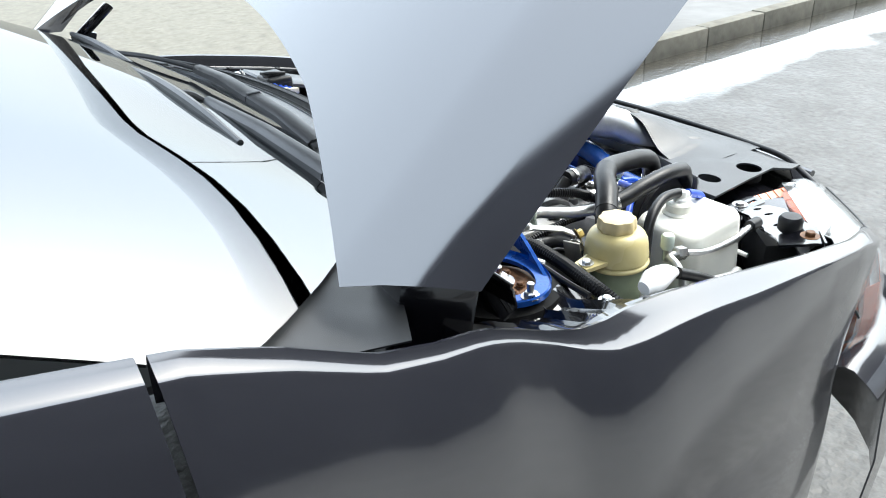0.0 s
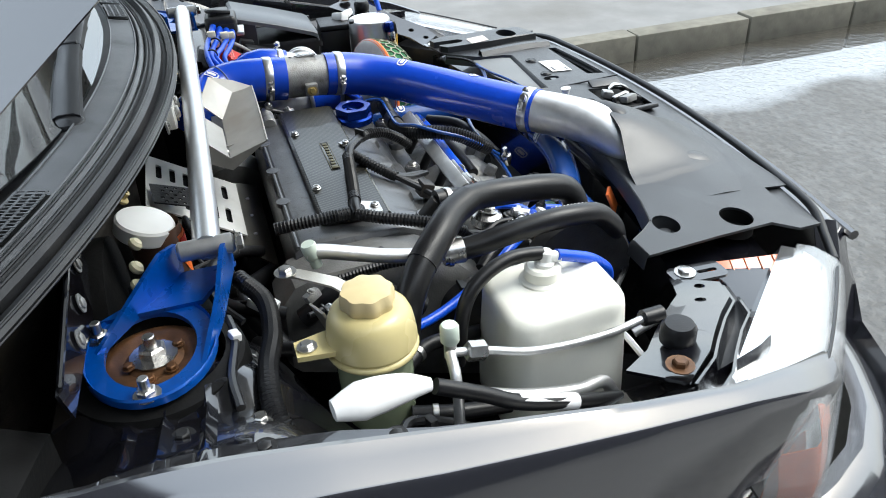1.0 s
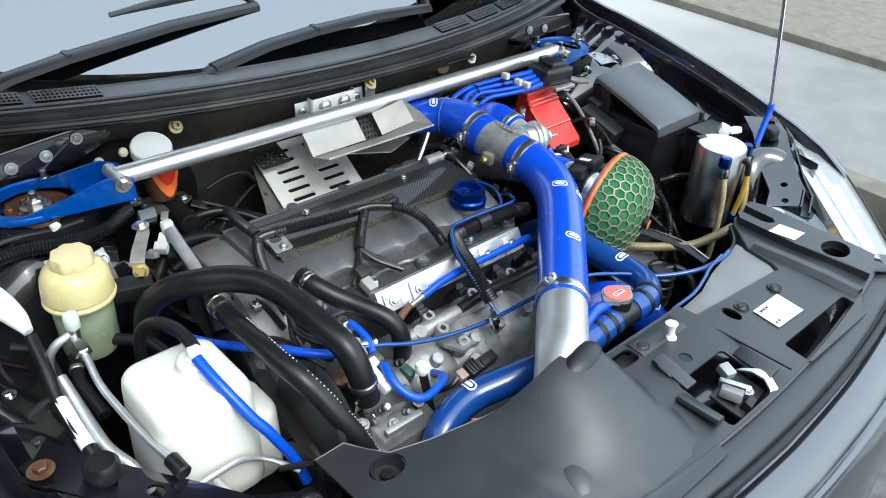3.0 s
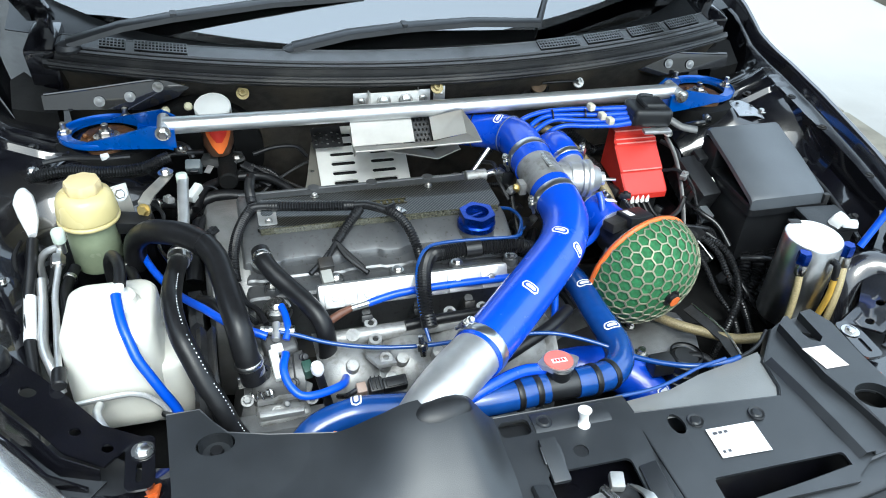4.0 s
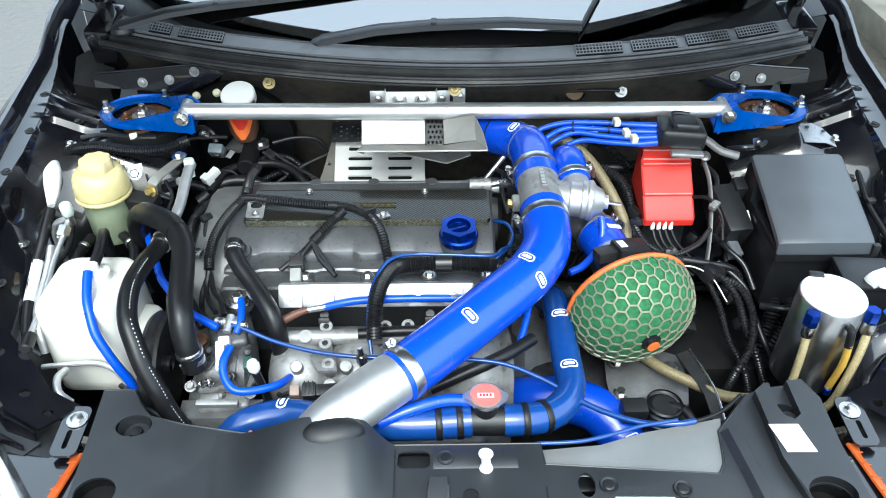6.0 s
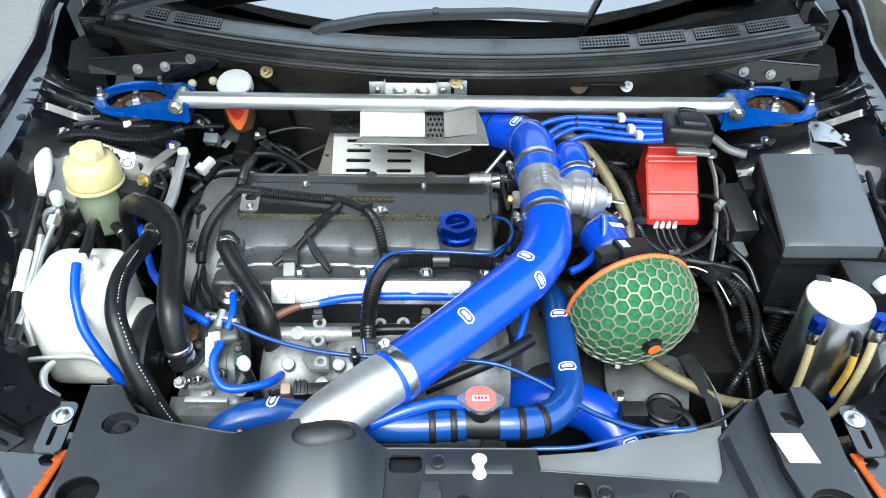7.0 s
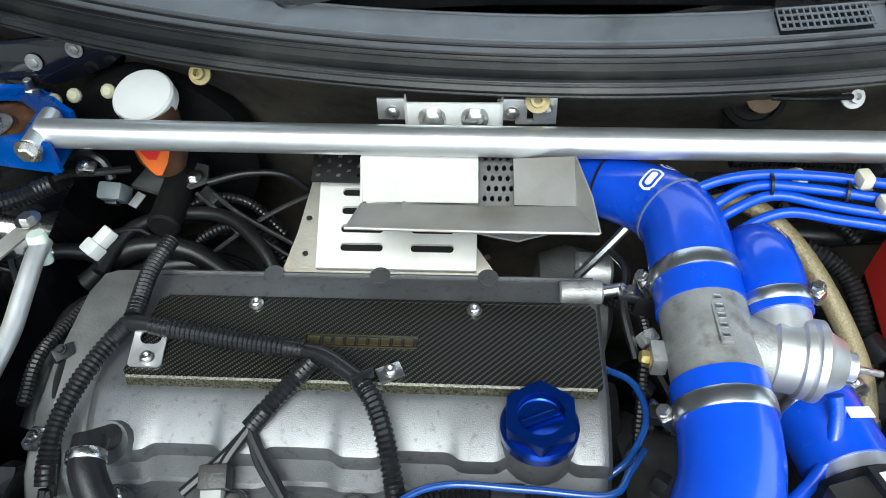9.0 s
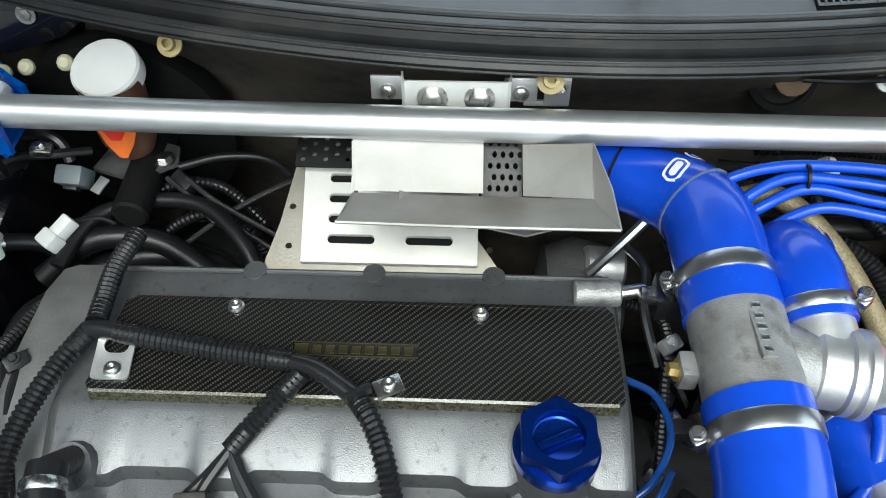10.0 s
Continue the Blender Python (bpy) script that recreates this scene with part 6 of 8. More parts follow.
for x, y, z in ((0.286, -0.022, 0.930), (0.300, -0.046, 0.922), (0.312, -0.058, 0.917)):
    part("lead_clip", box((0.012, 0.016, 0.013), (x, y, z), 0.003, (0, 0, 8)), mat("cream_clip", (0.62, 0.58, 0.45), 0.45), coil)
for k in range(2):
    part("zip_tie", band(LEADS[1], 0.35 + 0.25 * k, 0.011, 0.003)[0], rubber, coil)

fuse = thing("fuse_box", (0.592, -0.17, 0.72), "black plastic fuse box with smooth sloping lid", "fuse box")
lid = [(-0.072, 0.878), (-0.076, 0.893), (-0.083, 0.8965), (-0.17, 0.872), (-0.252, 0.8455), (-0.260, 0.840), (-0.263, 0.818)]
rows = [[(x, -0.17 + (y + 0.17) * f, z - d) for y, z in lid] for x, f, d in ((0.518, 0.97, 0.012), (0.519, 0.985, 0.004), (0.525, 1.0, 0.0), (0.671, 1.0, 0.0), (0.677, 0.985, 0.004), (0.678, 0.97, 0.012))]
part("lid", solid(loft(rows), 0.002), mat("smooth_black_plastic", (0.070, 0.077, 0.087), 0.36, 0.0, 0.08, 20, 0.1, 900, rvar=0.04), fuse, "smooth grey-black lid", 35)
part("lid_skirt", loft([[(x, y, z) for x, y in rounded(0.515, -0.268, 0.681, -0.070, 0.008)] for z in (0.808, 0.822)], close=True), black_plastic, fuse)
part("box_front", box((0.150, 0.17, 0.13), (0.592, -0.175, 0.765), 0.01), black_plastic, fuse)
part("box_rear", box((0.150, 0.05, 0.12), (0.592, -0.10, 0.82), 0.008), black_plastic, fuse)
part("clip", box((0.012, 0.010, 0.024), (0.678, -0.262, 0.826), 0.002), dark_metal, fuse)
for i in range(3):
    part("loom_sleeve", tube([(0.545 + 0.03 * i, -0.24, 0.72), (0.54 + 0.03 * i, -0.275, 0.69), (0.52 + 0.02 * i, -0.30, 0.64), (0.50, -0.31, 0.55)], 0.014, n=12, ribs=0.006, depth=0.18), rubber, fuse)

white_lid = mat("frosted_aluminium", (0.80, 0.81, 0.82), 0.5, 0.15, 0.03, 30)
can = thing("oil_catch_can", (0.552, -0.388, 0.67), "brushed aluminium oil catch can with blue fittings", "catch can")
part("body", lathe([(0, 0), (0.046, 0), (0.049, 0.004), (0.049, 0.168), (0.0475, 0.171), (0.046, 0.171), (0.0455, 0.1685), (0, 0.1685)], (0.552, -0.389, 0.675), n=48), alu, can, "brushed aluminium body", 50)
part("lid", lathe([(0, 0), (0.0465, 0), (0.0475, 0.0015), (0.046, 0.004), (0, 0.0042)], (0.552, -0.389, 0.8432), n=48), white_lid, can, "white matt lid")
part("top_clip", box((0.022, 0.012, 0.006), (0.543, -0.345, 0.847), 0.002, (0, 0, -10)), dark_metal, can)
for (x, y), hose_pts in (((0.509, -0.425), [(0.508, -0.432, 0.800), (0.506, -0.440, 0.77), (0.505, -0.445, 0.73), (0.503, -0.448, 0.69), (0.502, -0.448, 0.62)]), ((0.600, -0.420), [(0.600, -0.428, 0.800), (0.592, -0.442, 0.77), (0.580, -0.455, 0.73), (0.572, -0.46, 0.69), (0.56, -0.46, 0.66)])):
    part("fitting", lathe([(0.011, 0), (0.0115, 0.003), (0.0115, 0.018), (0.010, 0.022), (0, 0.022)], (x, y, 0.822), n=6), deep_anod, can, "blue anodised fitting")
    part("elbow_fitting", rod((x + (0.552 - x) * 0.3, y + 0.012, 0.834), (x, y, 0.834), 0.008, 10), deep_anod, can)
    part("ferrule", lathe([(0.008, 0), (0.0095, 0.004), (0.0095, 0.016), (0.008, 0.022)], (x, y - 0.004, 0.800), n=14), steel, can)
    part("clear_hose", tube(hose_pts, 0.0062, n=12), clear_hose, can, "amber clear braided hose")
part("sight_elbow", tube([(0.560, -0.436, 0.826), (0.560, -0.448, 0.826), (0.562, -0.452, 0.80)], 0.006, n=10), rubber, can)
part("sight_tube", tube([(0.562, -0.452, 0.805), (0.566, -0.452, 0.76), (0.566, -0.445, 0.70)], 0.0055, n=10), mat("amber_tube", (0.55, 0.34, 0.06), 0.25), can, "amber sight tube")
part("blue_valve", lathe(rod_profile(0.007, 0.014), (0.566, -0.446, 0.69), n=10), deep_anod, can)
solo("breather_hose", tube([(0.295, -0.36, 0.69), (0.325, -0.395, 0.692), (0.365, -0.425, 0.692), (0.40, -0.455, 0.698), (0.44, -0.475, 0.712), (0.49, -0.485, 0.72)], 0.0088, n=14), gold_weave, "tan braided breather hose sweeping under the filter", "hose")
fuel = thing("braided_hose", (0.20, -0.05, 0.80), "tan braided fuel hose arching behind the blow-off valve", "hose")
FUEL = [(0.13, -0.02, 0.855), (0.165, -0.008, 0.880), (0.20, -0.010, 0.885), (0.24, -0.045, 0.866), (0.272, -0.095, 0.835), (0.296, -0.14, 0.795), (0.30, -0.18, 0.76)]
part("hose", tube(FUEL, 0.0098, n=12), gold_weave, fuel)
for a_, b_ in (((0.130, -0.020, 0.855), (0.140, -0.0165, 0.863)), ((0.2985, -0.168, 0.771), (0.2998, -0.177, 0.763))):
    part("crimp", rod(a_, b_, 0.0118, 14), steel, fuel, "plain steel crimp")


# ---------- turbo shields ----------
shield = thing("heat_scoop", (-0.06, 0.0, 0.80), "bent sheet aluminium scoop over the turbo", "heat shield")
sheet = mat("sheet_aluminium", (0.42, 0.41, 0.39), 0.58, 0.7, 0.1, 25, 0.15, 500, stain=(0.36, 0.33, 0.28), stain_at=0.62)
SL, SR = (-0.178, -0.061, 0.897), (0.054, -0.066, 0.900)
IL, IR = (-0.172, -0.006, 0.876), (0.035, -0.031, 0.900)
part("front_lip", solid(loft([[SL, (-0.175, -0.034, 0.8855), IL], [(-0.06, -0.0645, 0.8985), (-0.06, -0.037, 0.886), (-0.06, -0.006, 0.875)], [(-0.020, -0.065, 0.899), (-0.020, -0.038, 0.886), (-0.020, -0.006, 0.875)], [SR, (0.045, -0.048, 0.899), IR]]), 0.0018), sheet, shield, "folded front lip")
part("front_edge", tube([SL, (-0.06, -0.0645, 0.8985), SR], 0.0016, n=6), sheet, shield)
part("left_panel", solid(loft([[(-0.173, -0.004, 0.8765), (-0.172, 0.032, 0.914)], [(-0.056, -0.004, 0.8765), (-0.057, 0.034, 0.914)]]), 0.0018), sheet, shield, "bright flat scoop panel")
part("left_cheek", solid(loft([[SL, IL, (-0.173, 0.026, 0.908)], [(-0.174, -0.040, 0.880), (-0.171, -0.006, 0.856), (-0.171, 0.024, 0.872)]]), 0.0018), sheet, shield)
part("right_panel", solid(loft([[(-0.020, -0.006, 0.8765), (-0.022, 0.024, 0.910)], [IR, (0.033, 0.002, 0.932)]]), 0.0018), sheet, shield, "raised scoop side")
part("right_cheek", solid(loft([[SR, (0.047, -0.036, 0.917), (0.033, 0.002, 0.933)], [(0.045, -0.048, 0.899), IR, (0.031, 0.000, 0.930)]]), 0.0018), sheet, shield)
part("under_fold", solid(loft([[(-0.130, -0.030, 0.881), (-0.130, 0.010, 0.876)], [(-0.017, -0.030, 0.851), (-0.017, 0.012, 0.846)], [(0.026, -0.030, 0.868), (0.026, 0.010, 0.868)]]), 0.0018), sheet, shield)
perf2 = add_plate(bmnew(), [(-0.057, 0.000), (-0.021, 0.000), (-0.021, 0.050), (-0.057, 0.050)], [circle(-0.050 + 0.0075 * k + 0.0037 * (j % 2), 0.006 + 0.0075 * j, 0.0023, 8) for k in range(4) for j in range(6)], 0.0015, zf=lambda x, y: 0.868 + 0.9 * y)
part("perforated_back", perf2, dark_metal, shield, "dark perforated sheet")
plateau = thing("turbo_heat_shield", (-0.15, 0.03, 0.70), "slotted stainless heat shield on an aluminium base", "heat shield")
vent_z = lambda x, y: 0.7825 + 0.62 * y
vents = []
for k in range(6):
    for x in (-0.183, -0.106):
        vents.append(slot(x, 0.014 + 0.0175 * k, 0.047, 0.0078))
part("slotted_plate", plate([(-0.232, -0.006), (-0.058, -0.006), (-0.058, 0.118), (-0.232, 0.118)], vents, 0.003, zf=vent_z), mat("dull_stainless", (0.62, 0.61, 0.58), 0.5, 0.35, 0.08, 25, 0.15, 500, stain=(0.45, 0.42, 0.36), stain_at=0.62), plateau, "slotted stainless plate")
# near-black sheet that paints the shade behind the slots
part("shade_backing", plate([(-0.226, 0.000), (-0.064, 0.000), (-0.064, 0.112), (-0.226, 0.112)], (), 0.002, zf=lambda x, y: vent_z(x, y) - 0.007), near_black, plateau)
base_z = lambda x, y: 0.7735 + 0.62 * y
part("base_plate", plate([(-0.284, -0.040), (-0.016, -0.040), (-0.030, -0.012), (-0.067, 0.032), (-0.07, 0.10), (-0.238, 0.10), (-0.256, 0.032)], (), 0.003, zf=base_z), mat("tarnished_sheet", (0.20, 0.19, 0.165), 0.40, 0.9, 0.15, 20, 0.2, 300, stain=(0.2, 0.17, 0.13)), plateau, "tarnished aluminium base")
for x, y in ((-0.205, -0.018), (-0.145, -0.019), (-0.085, -0.019), (-0.246, 0.012), (-0.244, 0.046), (-0.046, 0.012)):
    part("rivet", lathe([(0.0035, 0), (0.0030, 0.0016), (0, 0.002)], (x, y, base_z(x, y)), n=10), steel, plateau)
perf = bmnew()
add_plate(perf, [(-0.238, 0.060), (-0.180, 0.060), (-0.180, 0.112), (-0.238, 0.106)], [circle(-0.231 + 0.011 * i, 0.068 + 0.011 * j + 0.005 * (i % 2), 0.003, 6) for i in range(5) for j in range(3)], 0.002, zf=lambda x, y: 0.845 + 0.35 * (y - 0.06))
part("perforated_flap", perf, dark_metal, plateau)
turbo = thing("turbocharger", (-0.1, 0.02, 0.65), "dark turbocharger and exhaust under the shields", "turbocharger")
part("housing", lathe([(0.02, 0), (0.06, 0.01), (0.07, 0.04), (0.06, 0.08), (0.03, 0.09), (0, 0.09)], (0.0, -0.005, 0.72), (0.09, -0.005, 0.72), 26), cast, turbo)
part("actuator", rod((0.045, 0.0, 0.775), (0.085, 0.0, 0.772), 0.021, 18), alu_satin, turbo)
part("downpipe", tube([(-0.06, 0.02, 0.70), (-0.10, 0.06, 0.64), (-0.12, 0.08, 0.55)], 0.04, n=16), dark_metal, turbo)

# ---------- bulkhead fittings ----------
mod = thing("bulkhead_bracket", (-0.08, 0.06, 0.91), "zinc bracket with two bolts on the bulkhead", "bracket")
for x in (-0.1435, -0.0245):
    part("tab", box((0.030, 0.003, 0.024), (x, 0.071, 0.9335), 0.001, (-6, 0, 0)), alu_satin, mod)
    part("tab_screw", bolt((x, 0.069, 0.930), (0, -1, 0.15), 0.0055, 0.003, 1.4), steel, mod)
bp = bmnew()
add_loft(bp, [[(x, 0.072, z) for z in (0.917, 0.925, 0.942, 0.950)] for x in (-0.131,)] + [[(x, y, z) for z in (0.917, 0.925, 0.942, 0.950)] for x, y in ((-0.130, 0.060), (-0.127, 0.0575), (-0.037, 0.0575), (-0.034, 0.060), (-0.033, 0.072))])
part("raised_plate", solid(bp, 0.002), mat("zinc_plate", (0.78, 0.77, 0.74), 0.5, 0.25, 0.08, 40, 0.1, 400), mod, "raised zinc plate", 25)
for x in (-0.103, -0.061):
    part("bolt", bolt((x, 0.057, 0.933), (0, -1, 0.15), 0.0095, 0.006, 1.45), steel, mod)
part("rubber_pad", box((0.13, 0.02, 0.016), (-0.082, 0.078, 0.962), 0.004), rubber, mod)
part("side_tab", box((0.023, 0.003, 0.032), (0.008, 0.070, 0.934), 0.001, (-4, 0, 0)), alu_satin, mod)
part("tab_link", box((0.034, 0.003, 0.006), (-0.004, 0.071, 0.919), 0.001, (-4, 0, 0)), alu_satin, mod)
part("side_stud", bolt((0.009, 0.067, 0.942), (0, -1, 0.15), 0.005, 0.010, 1.7), steel, mod)
for x, dy, z in ((-0.356, 0.018, 0.932), (-0.001, -0.004, 0.953), (0.324, 0.036, 0.914), (-0.459, 0.034, 0.940)):
    y = cowl_y(x) + 0.002 + dy
    cp = thing("grommet", (x, y, z), "yellowed plastic bulkhead grommet", "grommet", "bulkhead grommets")
    part("flange", lathe([(0.012, 0), (0.012, 0.003), (0.007, 0.004), (0.007, 0.012), (0.004, 0.012), (0.004, 0.004), (0, 0.004)], (x, y, z), (x, y - 0.07, z + 0.06), 16), mat("yellowed_plastic", (0.42, 0.33, 0.14), 0.5) if x < 0.2 else white_plastic, cp)
hole_thing = thing("bulkhead_port", (0.21, 0.06, 0.93), "brown rubber bulkhead port with cable", "grommet")
part("rim", lathe([(0.034, 0), (0.034, 0.004), (0.028, 0.006), (0.026, 0.002), (0, 0.002)], (0.226, cowl_y(0.226) + 0.056, 0.914), (0.226, cowl_y(0.226) - 0.016, 0.961), 22), near_black, hole_thing)
part("plug", lathe([(0.018, 0), (0.018, 0.010), (0.010, 0.012), (0, 0.008)], (0.232, cowl_y(0.226) + 0.052, 0.916), (0.232, cowl_y(0.226) - 0.016, 0.961), 18), mat("brown_rubber", (0.14, 0.085, 0.04), 0.6), hole_thing)
part("cable", tube([(0.236, cowl_y(0.23) + 0.034, 0.926), (0.27, cowl_y(0.27) + 0.022, 0.930), (0.318, cowl_y(0.31) + 0.03, 0.922)], 0.003, n=8), rubber, hole_thing)
for s in (-1, 1):
    gus = thing("bulkhead_gusset", (s * 0.55, 0.16, 0.90), "black gusset bolted to the bulkhead", "gusset", "bulkhead gussets")
    gy = lambda z: 0.160 + (z - 0.90) * 0.2
    part("panel", solid(loft([[(s * x, gy(top_), top_), (s * x, gy(mid_), mid_), (s * x, gy(low_), low_), (s * x, gy(low_) + 0.02, low_ - 0.012)] for x, top_, mid_, low_ in ((0.452, 0.952, 0.945, 0.934), (0.475, 0.954, 0.938, 0.918), (0.505, 0.954, 0.932, 0.908), (0.540, 0.950, 0.925, 0.898), (0.580, 0.946, 0.922, 0.902), (0.640, 0.942, 0.922, 0.906), (0.705, 0.936, 0.922, 0.910))]), 0.003), bay_paint, gus)
    for x, z in ((0.506, 0.940), (0.557, 0.925), (0.610, 0.920)):
        part("bolt", bolt((s * x, gy(z) - 0.002, z), (0, -1, 0.2), 0.0062, 0.004, 1.6), cast_light, gus)
    part("edge", tube([(s * x, gy(z) - 0.001, z) for x, z in ((0.475, 0.955), (0.54, 0.951), (0.62, 0.944), (0.70, 0.938))], 0.003, n=8), bay_paint, gus)
for x, z in ((-0.520, 0.905), (-0.495, 0.912), (-0.455, 0.918)):
    cl = thing("pipe_clip", (x, 0.115, z), "small yellowed plastic pipe clip", "clip", "pipe clips")
    part("clip", lathe(rod_profile(0.008, 0.010, 0.003), (x, 0.118, z), (x, 0.05, z + 0.06), 10), mat("pale_clip", (0.50, 0.47, 0.32), 0.5), cl)

# ---------- wipers ----------
wiper_black = mat("wiper_black_paint", (0.028, 0.029, 0.032), 0.4, 0.0, 0.15, 40, 0.15, 600)


def wiper(name_label, pivot, elbow, tip, blade_a, blade_b):
    w = thing("wiper", pivot, name_label, "wiper", "windscreen wipers")
    p, e, t_ = Vector(pivot), Vector(elbow), Vector(tip)
    part("pivot_cap", lathe([(0.020, 0), (0.022, 0.006), (0.019, 0.014), (0.010, 0.019), (0, 0.020)], tuple(p - Vector((0, 0, 0.014))), n=20), wiper_black, w)
    for nm, a, b, w0, w1 in (("root_arm", p, e, 0.018, 0.016), ("arm", e, t_, 0.017, 0.012)):
        d = (b - a).normalized()
        side = d.cross(Vector((0, 0, 1))).normalized()
        up = side.cross(d)
        rows_ = []
        for k, ww in ((0.0, w0), (0.5, (w0 + w1) / 2), (1.0, w1)):
            c = a.lerp(b, k) + up * 0.006 * math.sin(math.pi * k)
            rows_.append([c + side * ww + up * -0.004, c + side * ww * 0.9 + up * 0.005, c + side * ww * 0.5 + up * 0.009, c - side * ww * 0.5 + up * 0.009, c - side * ww * 0.9 + up * 0.005, c - side * ww + up * -0.004])
        part(nm, loft(rows_, close=True, caps=True), wiper_black, w)
    d = (t_ - e).normalized()
    part("hinge", box((0.012, 0.024, 0.016), tuple(e + Vector((0, 0, 0.003))), 0.003, (0, 0, math.degrees(math.atan2(d.y, d.x)))), wiper_black, w)
    ba, bb = Vector(blade_a), Vector(blade_b)
    mid = ba.lerp(bb, 0.5) + Vector((0, 0, 0.012))
    part("hook", tube([tuple(t_), tuple(t_.lerp(mid, 0.5) + Vector((0, 0, 0.006))), tuple(mid)], 0.005, n=8), wiper_black, w)
    part("blade_frame", tube([tuple(ba), tuple(ba.lerp(bb, 0.25) + Vector((0, 0, 0.009))), tuple(mid), tuple(ba.lerp(bb, 0.75) + Vector((0, 0, 0.009))), tuple(bb)], [0.005, 0.008, 0.009, 0.008, 0.005], n=8), wiper_black, w)
    part("blade_rubber", tube([tuple(ba - Vector((0, 0, 0.007))), tuple(ba.lerp(bb, 0.5) - Vector((0, 0, 0.005))), tuple(bb - Vector((0, 0, 0.007)))], 0.004, n=6), rubber, w)


wiper("black wiper arm resting across the cowl", (-0.254, 0.176, 0.998), (-0.038, 0.180, 1.026), (0.243, 0.175, 1.024), (0.08, 0.300, 1.045), (0.56, 0.330, 1.075))
wiper("long black wiper arm pivoting beside the fender", (-0.655, 0.240, 1.002), (-0.465, 0.262, 1.035), (-0.10, 0.283, 1.055), (-0.36, 0.335, 1.068), (0.12, 0.335, 1.080))

# ---------- hoses over the engine ----------
B_ = [(-0.560, -0.150, 0.770), (-0.550, -0.160, 0.825), (-0.522, -0.188, 0.860), (-0.490, -0.222, 0.877), (-0.462, -0.246, 0.882), (-0.440, -0.274, 0.884), (-0.425, -0.308, 0.878), (-0.417, -0.351, 0.871), (-0.411, -0.393, 0.864), (-0.404, -0.430, 0.850), (-0.399, -0.448, 0.820), (-0.392, -0.455, 0.775)]
heater = thing("heater_hose", (-0.43, -0.35, 0.74), "thick black foam-wrapped hose across the engine", "rubber hose")
part("hose", tube(B_, 0.0178, n=18), rubber, heater)
part("wrap", tube(B_[2:6], 0.0188, n=18), rubber, heater)
part("end_clip", band(B_, 0.94, 0.019, 0.008)[0], steel, heater)
C_ = [(-0.481, -0.238, 0.840), (-0.486, -0.275, 0.846), (-0.489, -0.315, 0.855), (-0.490, -0.365, 0.861), (-0.486, -0.404, 0.858), (-0.478, -0.436, 0.849), (-0.467, -0.458, 0.830), (-0.455, -0.478, 0.806), (-0.440, -0.493, 0.775), (-0.426, -0.505, 0.736), (-0.40, -0.52, 0.69)]
ach = thing("air_conditioning_hose", (-0.47, -0.35, 0.74), "black air conditioning hose with white lettering", "rubber hose")
part("hose", tube(C_, 0.0142, n=18), rubber, ach)
cs = spline(C_, 0.0052)
for i in range(14, len(cs) - 6):
    if i % 12 in (10, 11):
        continue
    d = (cs[i + 1] - cs[i]).normalized()
    side = Vector((0.55, -0.25, 0.80))
    side = (side - side.dot(d) * d).normalized()
    part("print_mark", add_box(bmnew(), (0.0013, 0.0006, 0.0019 if i % 3 else 0.0012), frame_to(cs[i] + side * 0.0142, cs[i] + side * 0.0142 + d) @ pose(0, 0, 0, 0, 0, 0)), print_white, ach)
part("ferrule", tube([(-0.481, -0.226, 0.841), (-0.483, -0.252, 0.842)], 0.0165, n=18), steel, ach, "crimped steel ferrule")
part("ferrule_ring", tube([(-0.481, -0.231, 0.841), (-0.4815, -0.237, 0.841)], 0.0185, n=18), steel, ach)
AP = [(-0.471, -0.064, 0.876), (-0.472, -0.085, 0.873), (-0.473, -0.120, 0.862), (-0.474, -0.155, 0.851), (-0.478, -0.195, 0.844), (-0.481, -0.238, 0.840)]
part("metal_pipe", tube(AP, 0.0092, n=16), alu_satin, ach, "bare aluminium pipe")
part("service_valve", lathe([(0.007, 0), (0.007, 0.012), (0.0085, 0.013), (0.0095, 0.016), (0.0095, 0.030), (0.008, 0.033), (0, 0.033)], (-0.472, -0.074, 0.856), (-0.473, -0.064, 0.90), 14), mat("mint_cap", (0.55, 0.62, 0.54), 0.45), ach, "pale green service cap")
D_ = [(-0.362, -0.256, 0.848), (-0.358, -0.280, 0.845), (-0.343, -0.304, 0.834), (-0.325, -0.325, 0.824), (-0.306, -0.352, 0.816), (-0.292, -0.373, 0.806), (-0.284, -0.386, 0.790), (-0.281, -0.391, 0.765), (-0.281, -0.392, 0.735)]
brh = thing("coolant_return_hose", (-0.31, -0.34, 0.75), "black coolant hose clipped to the cylinder head", "rubber hose")
part("hose", tube(D_, 0.0142, n=18), rubber, brh)
part("clip", band(D_, 0.08, 0.0152, 0.009)[0], steel, brh)
part("stub", rod((-0.358, -0.238, 0.822), (-0.362, -0.260, 0.848), 0.0105, 14), dark_metal, brh)
solo("small_black_hose", tube([(-0.46, -0.285, 0.79), (-0.44, -0.31, 0.80), (-0.42, -0.345, 0.79), (-0.40, -0.37, 0.775)], 0.009, n=12), rubber, "short black coolant hose beside the timing cover", "rubber hose")

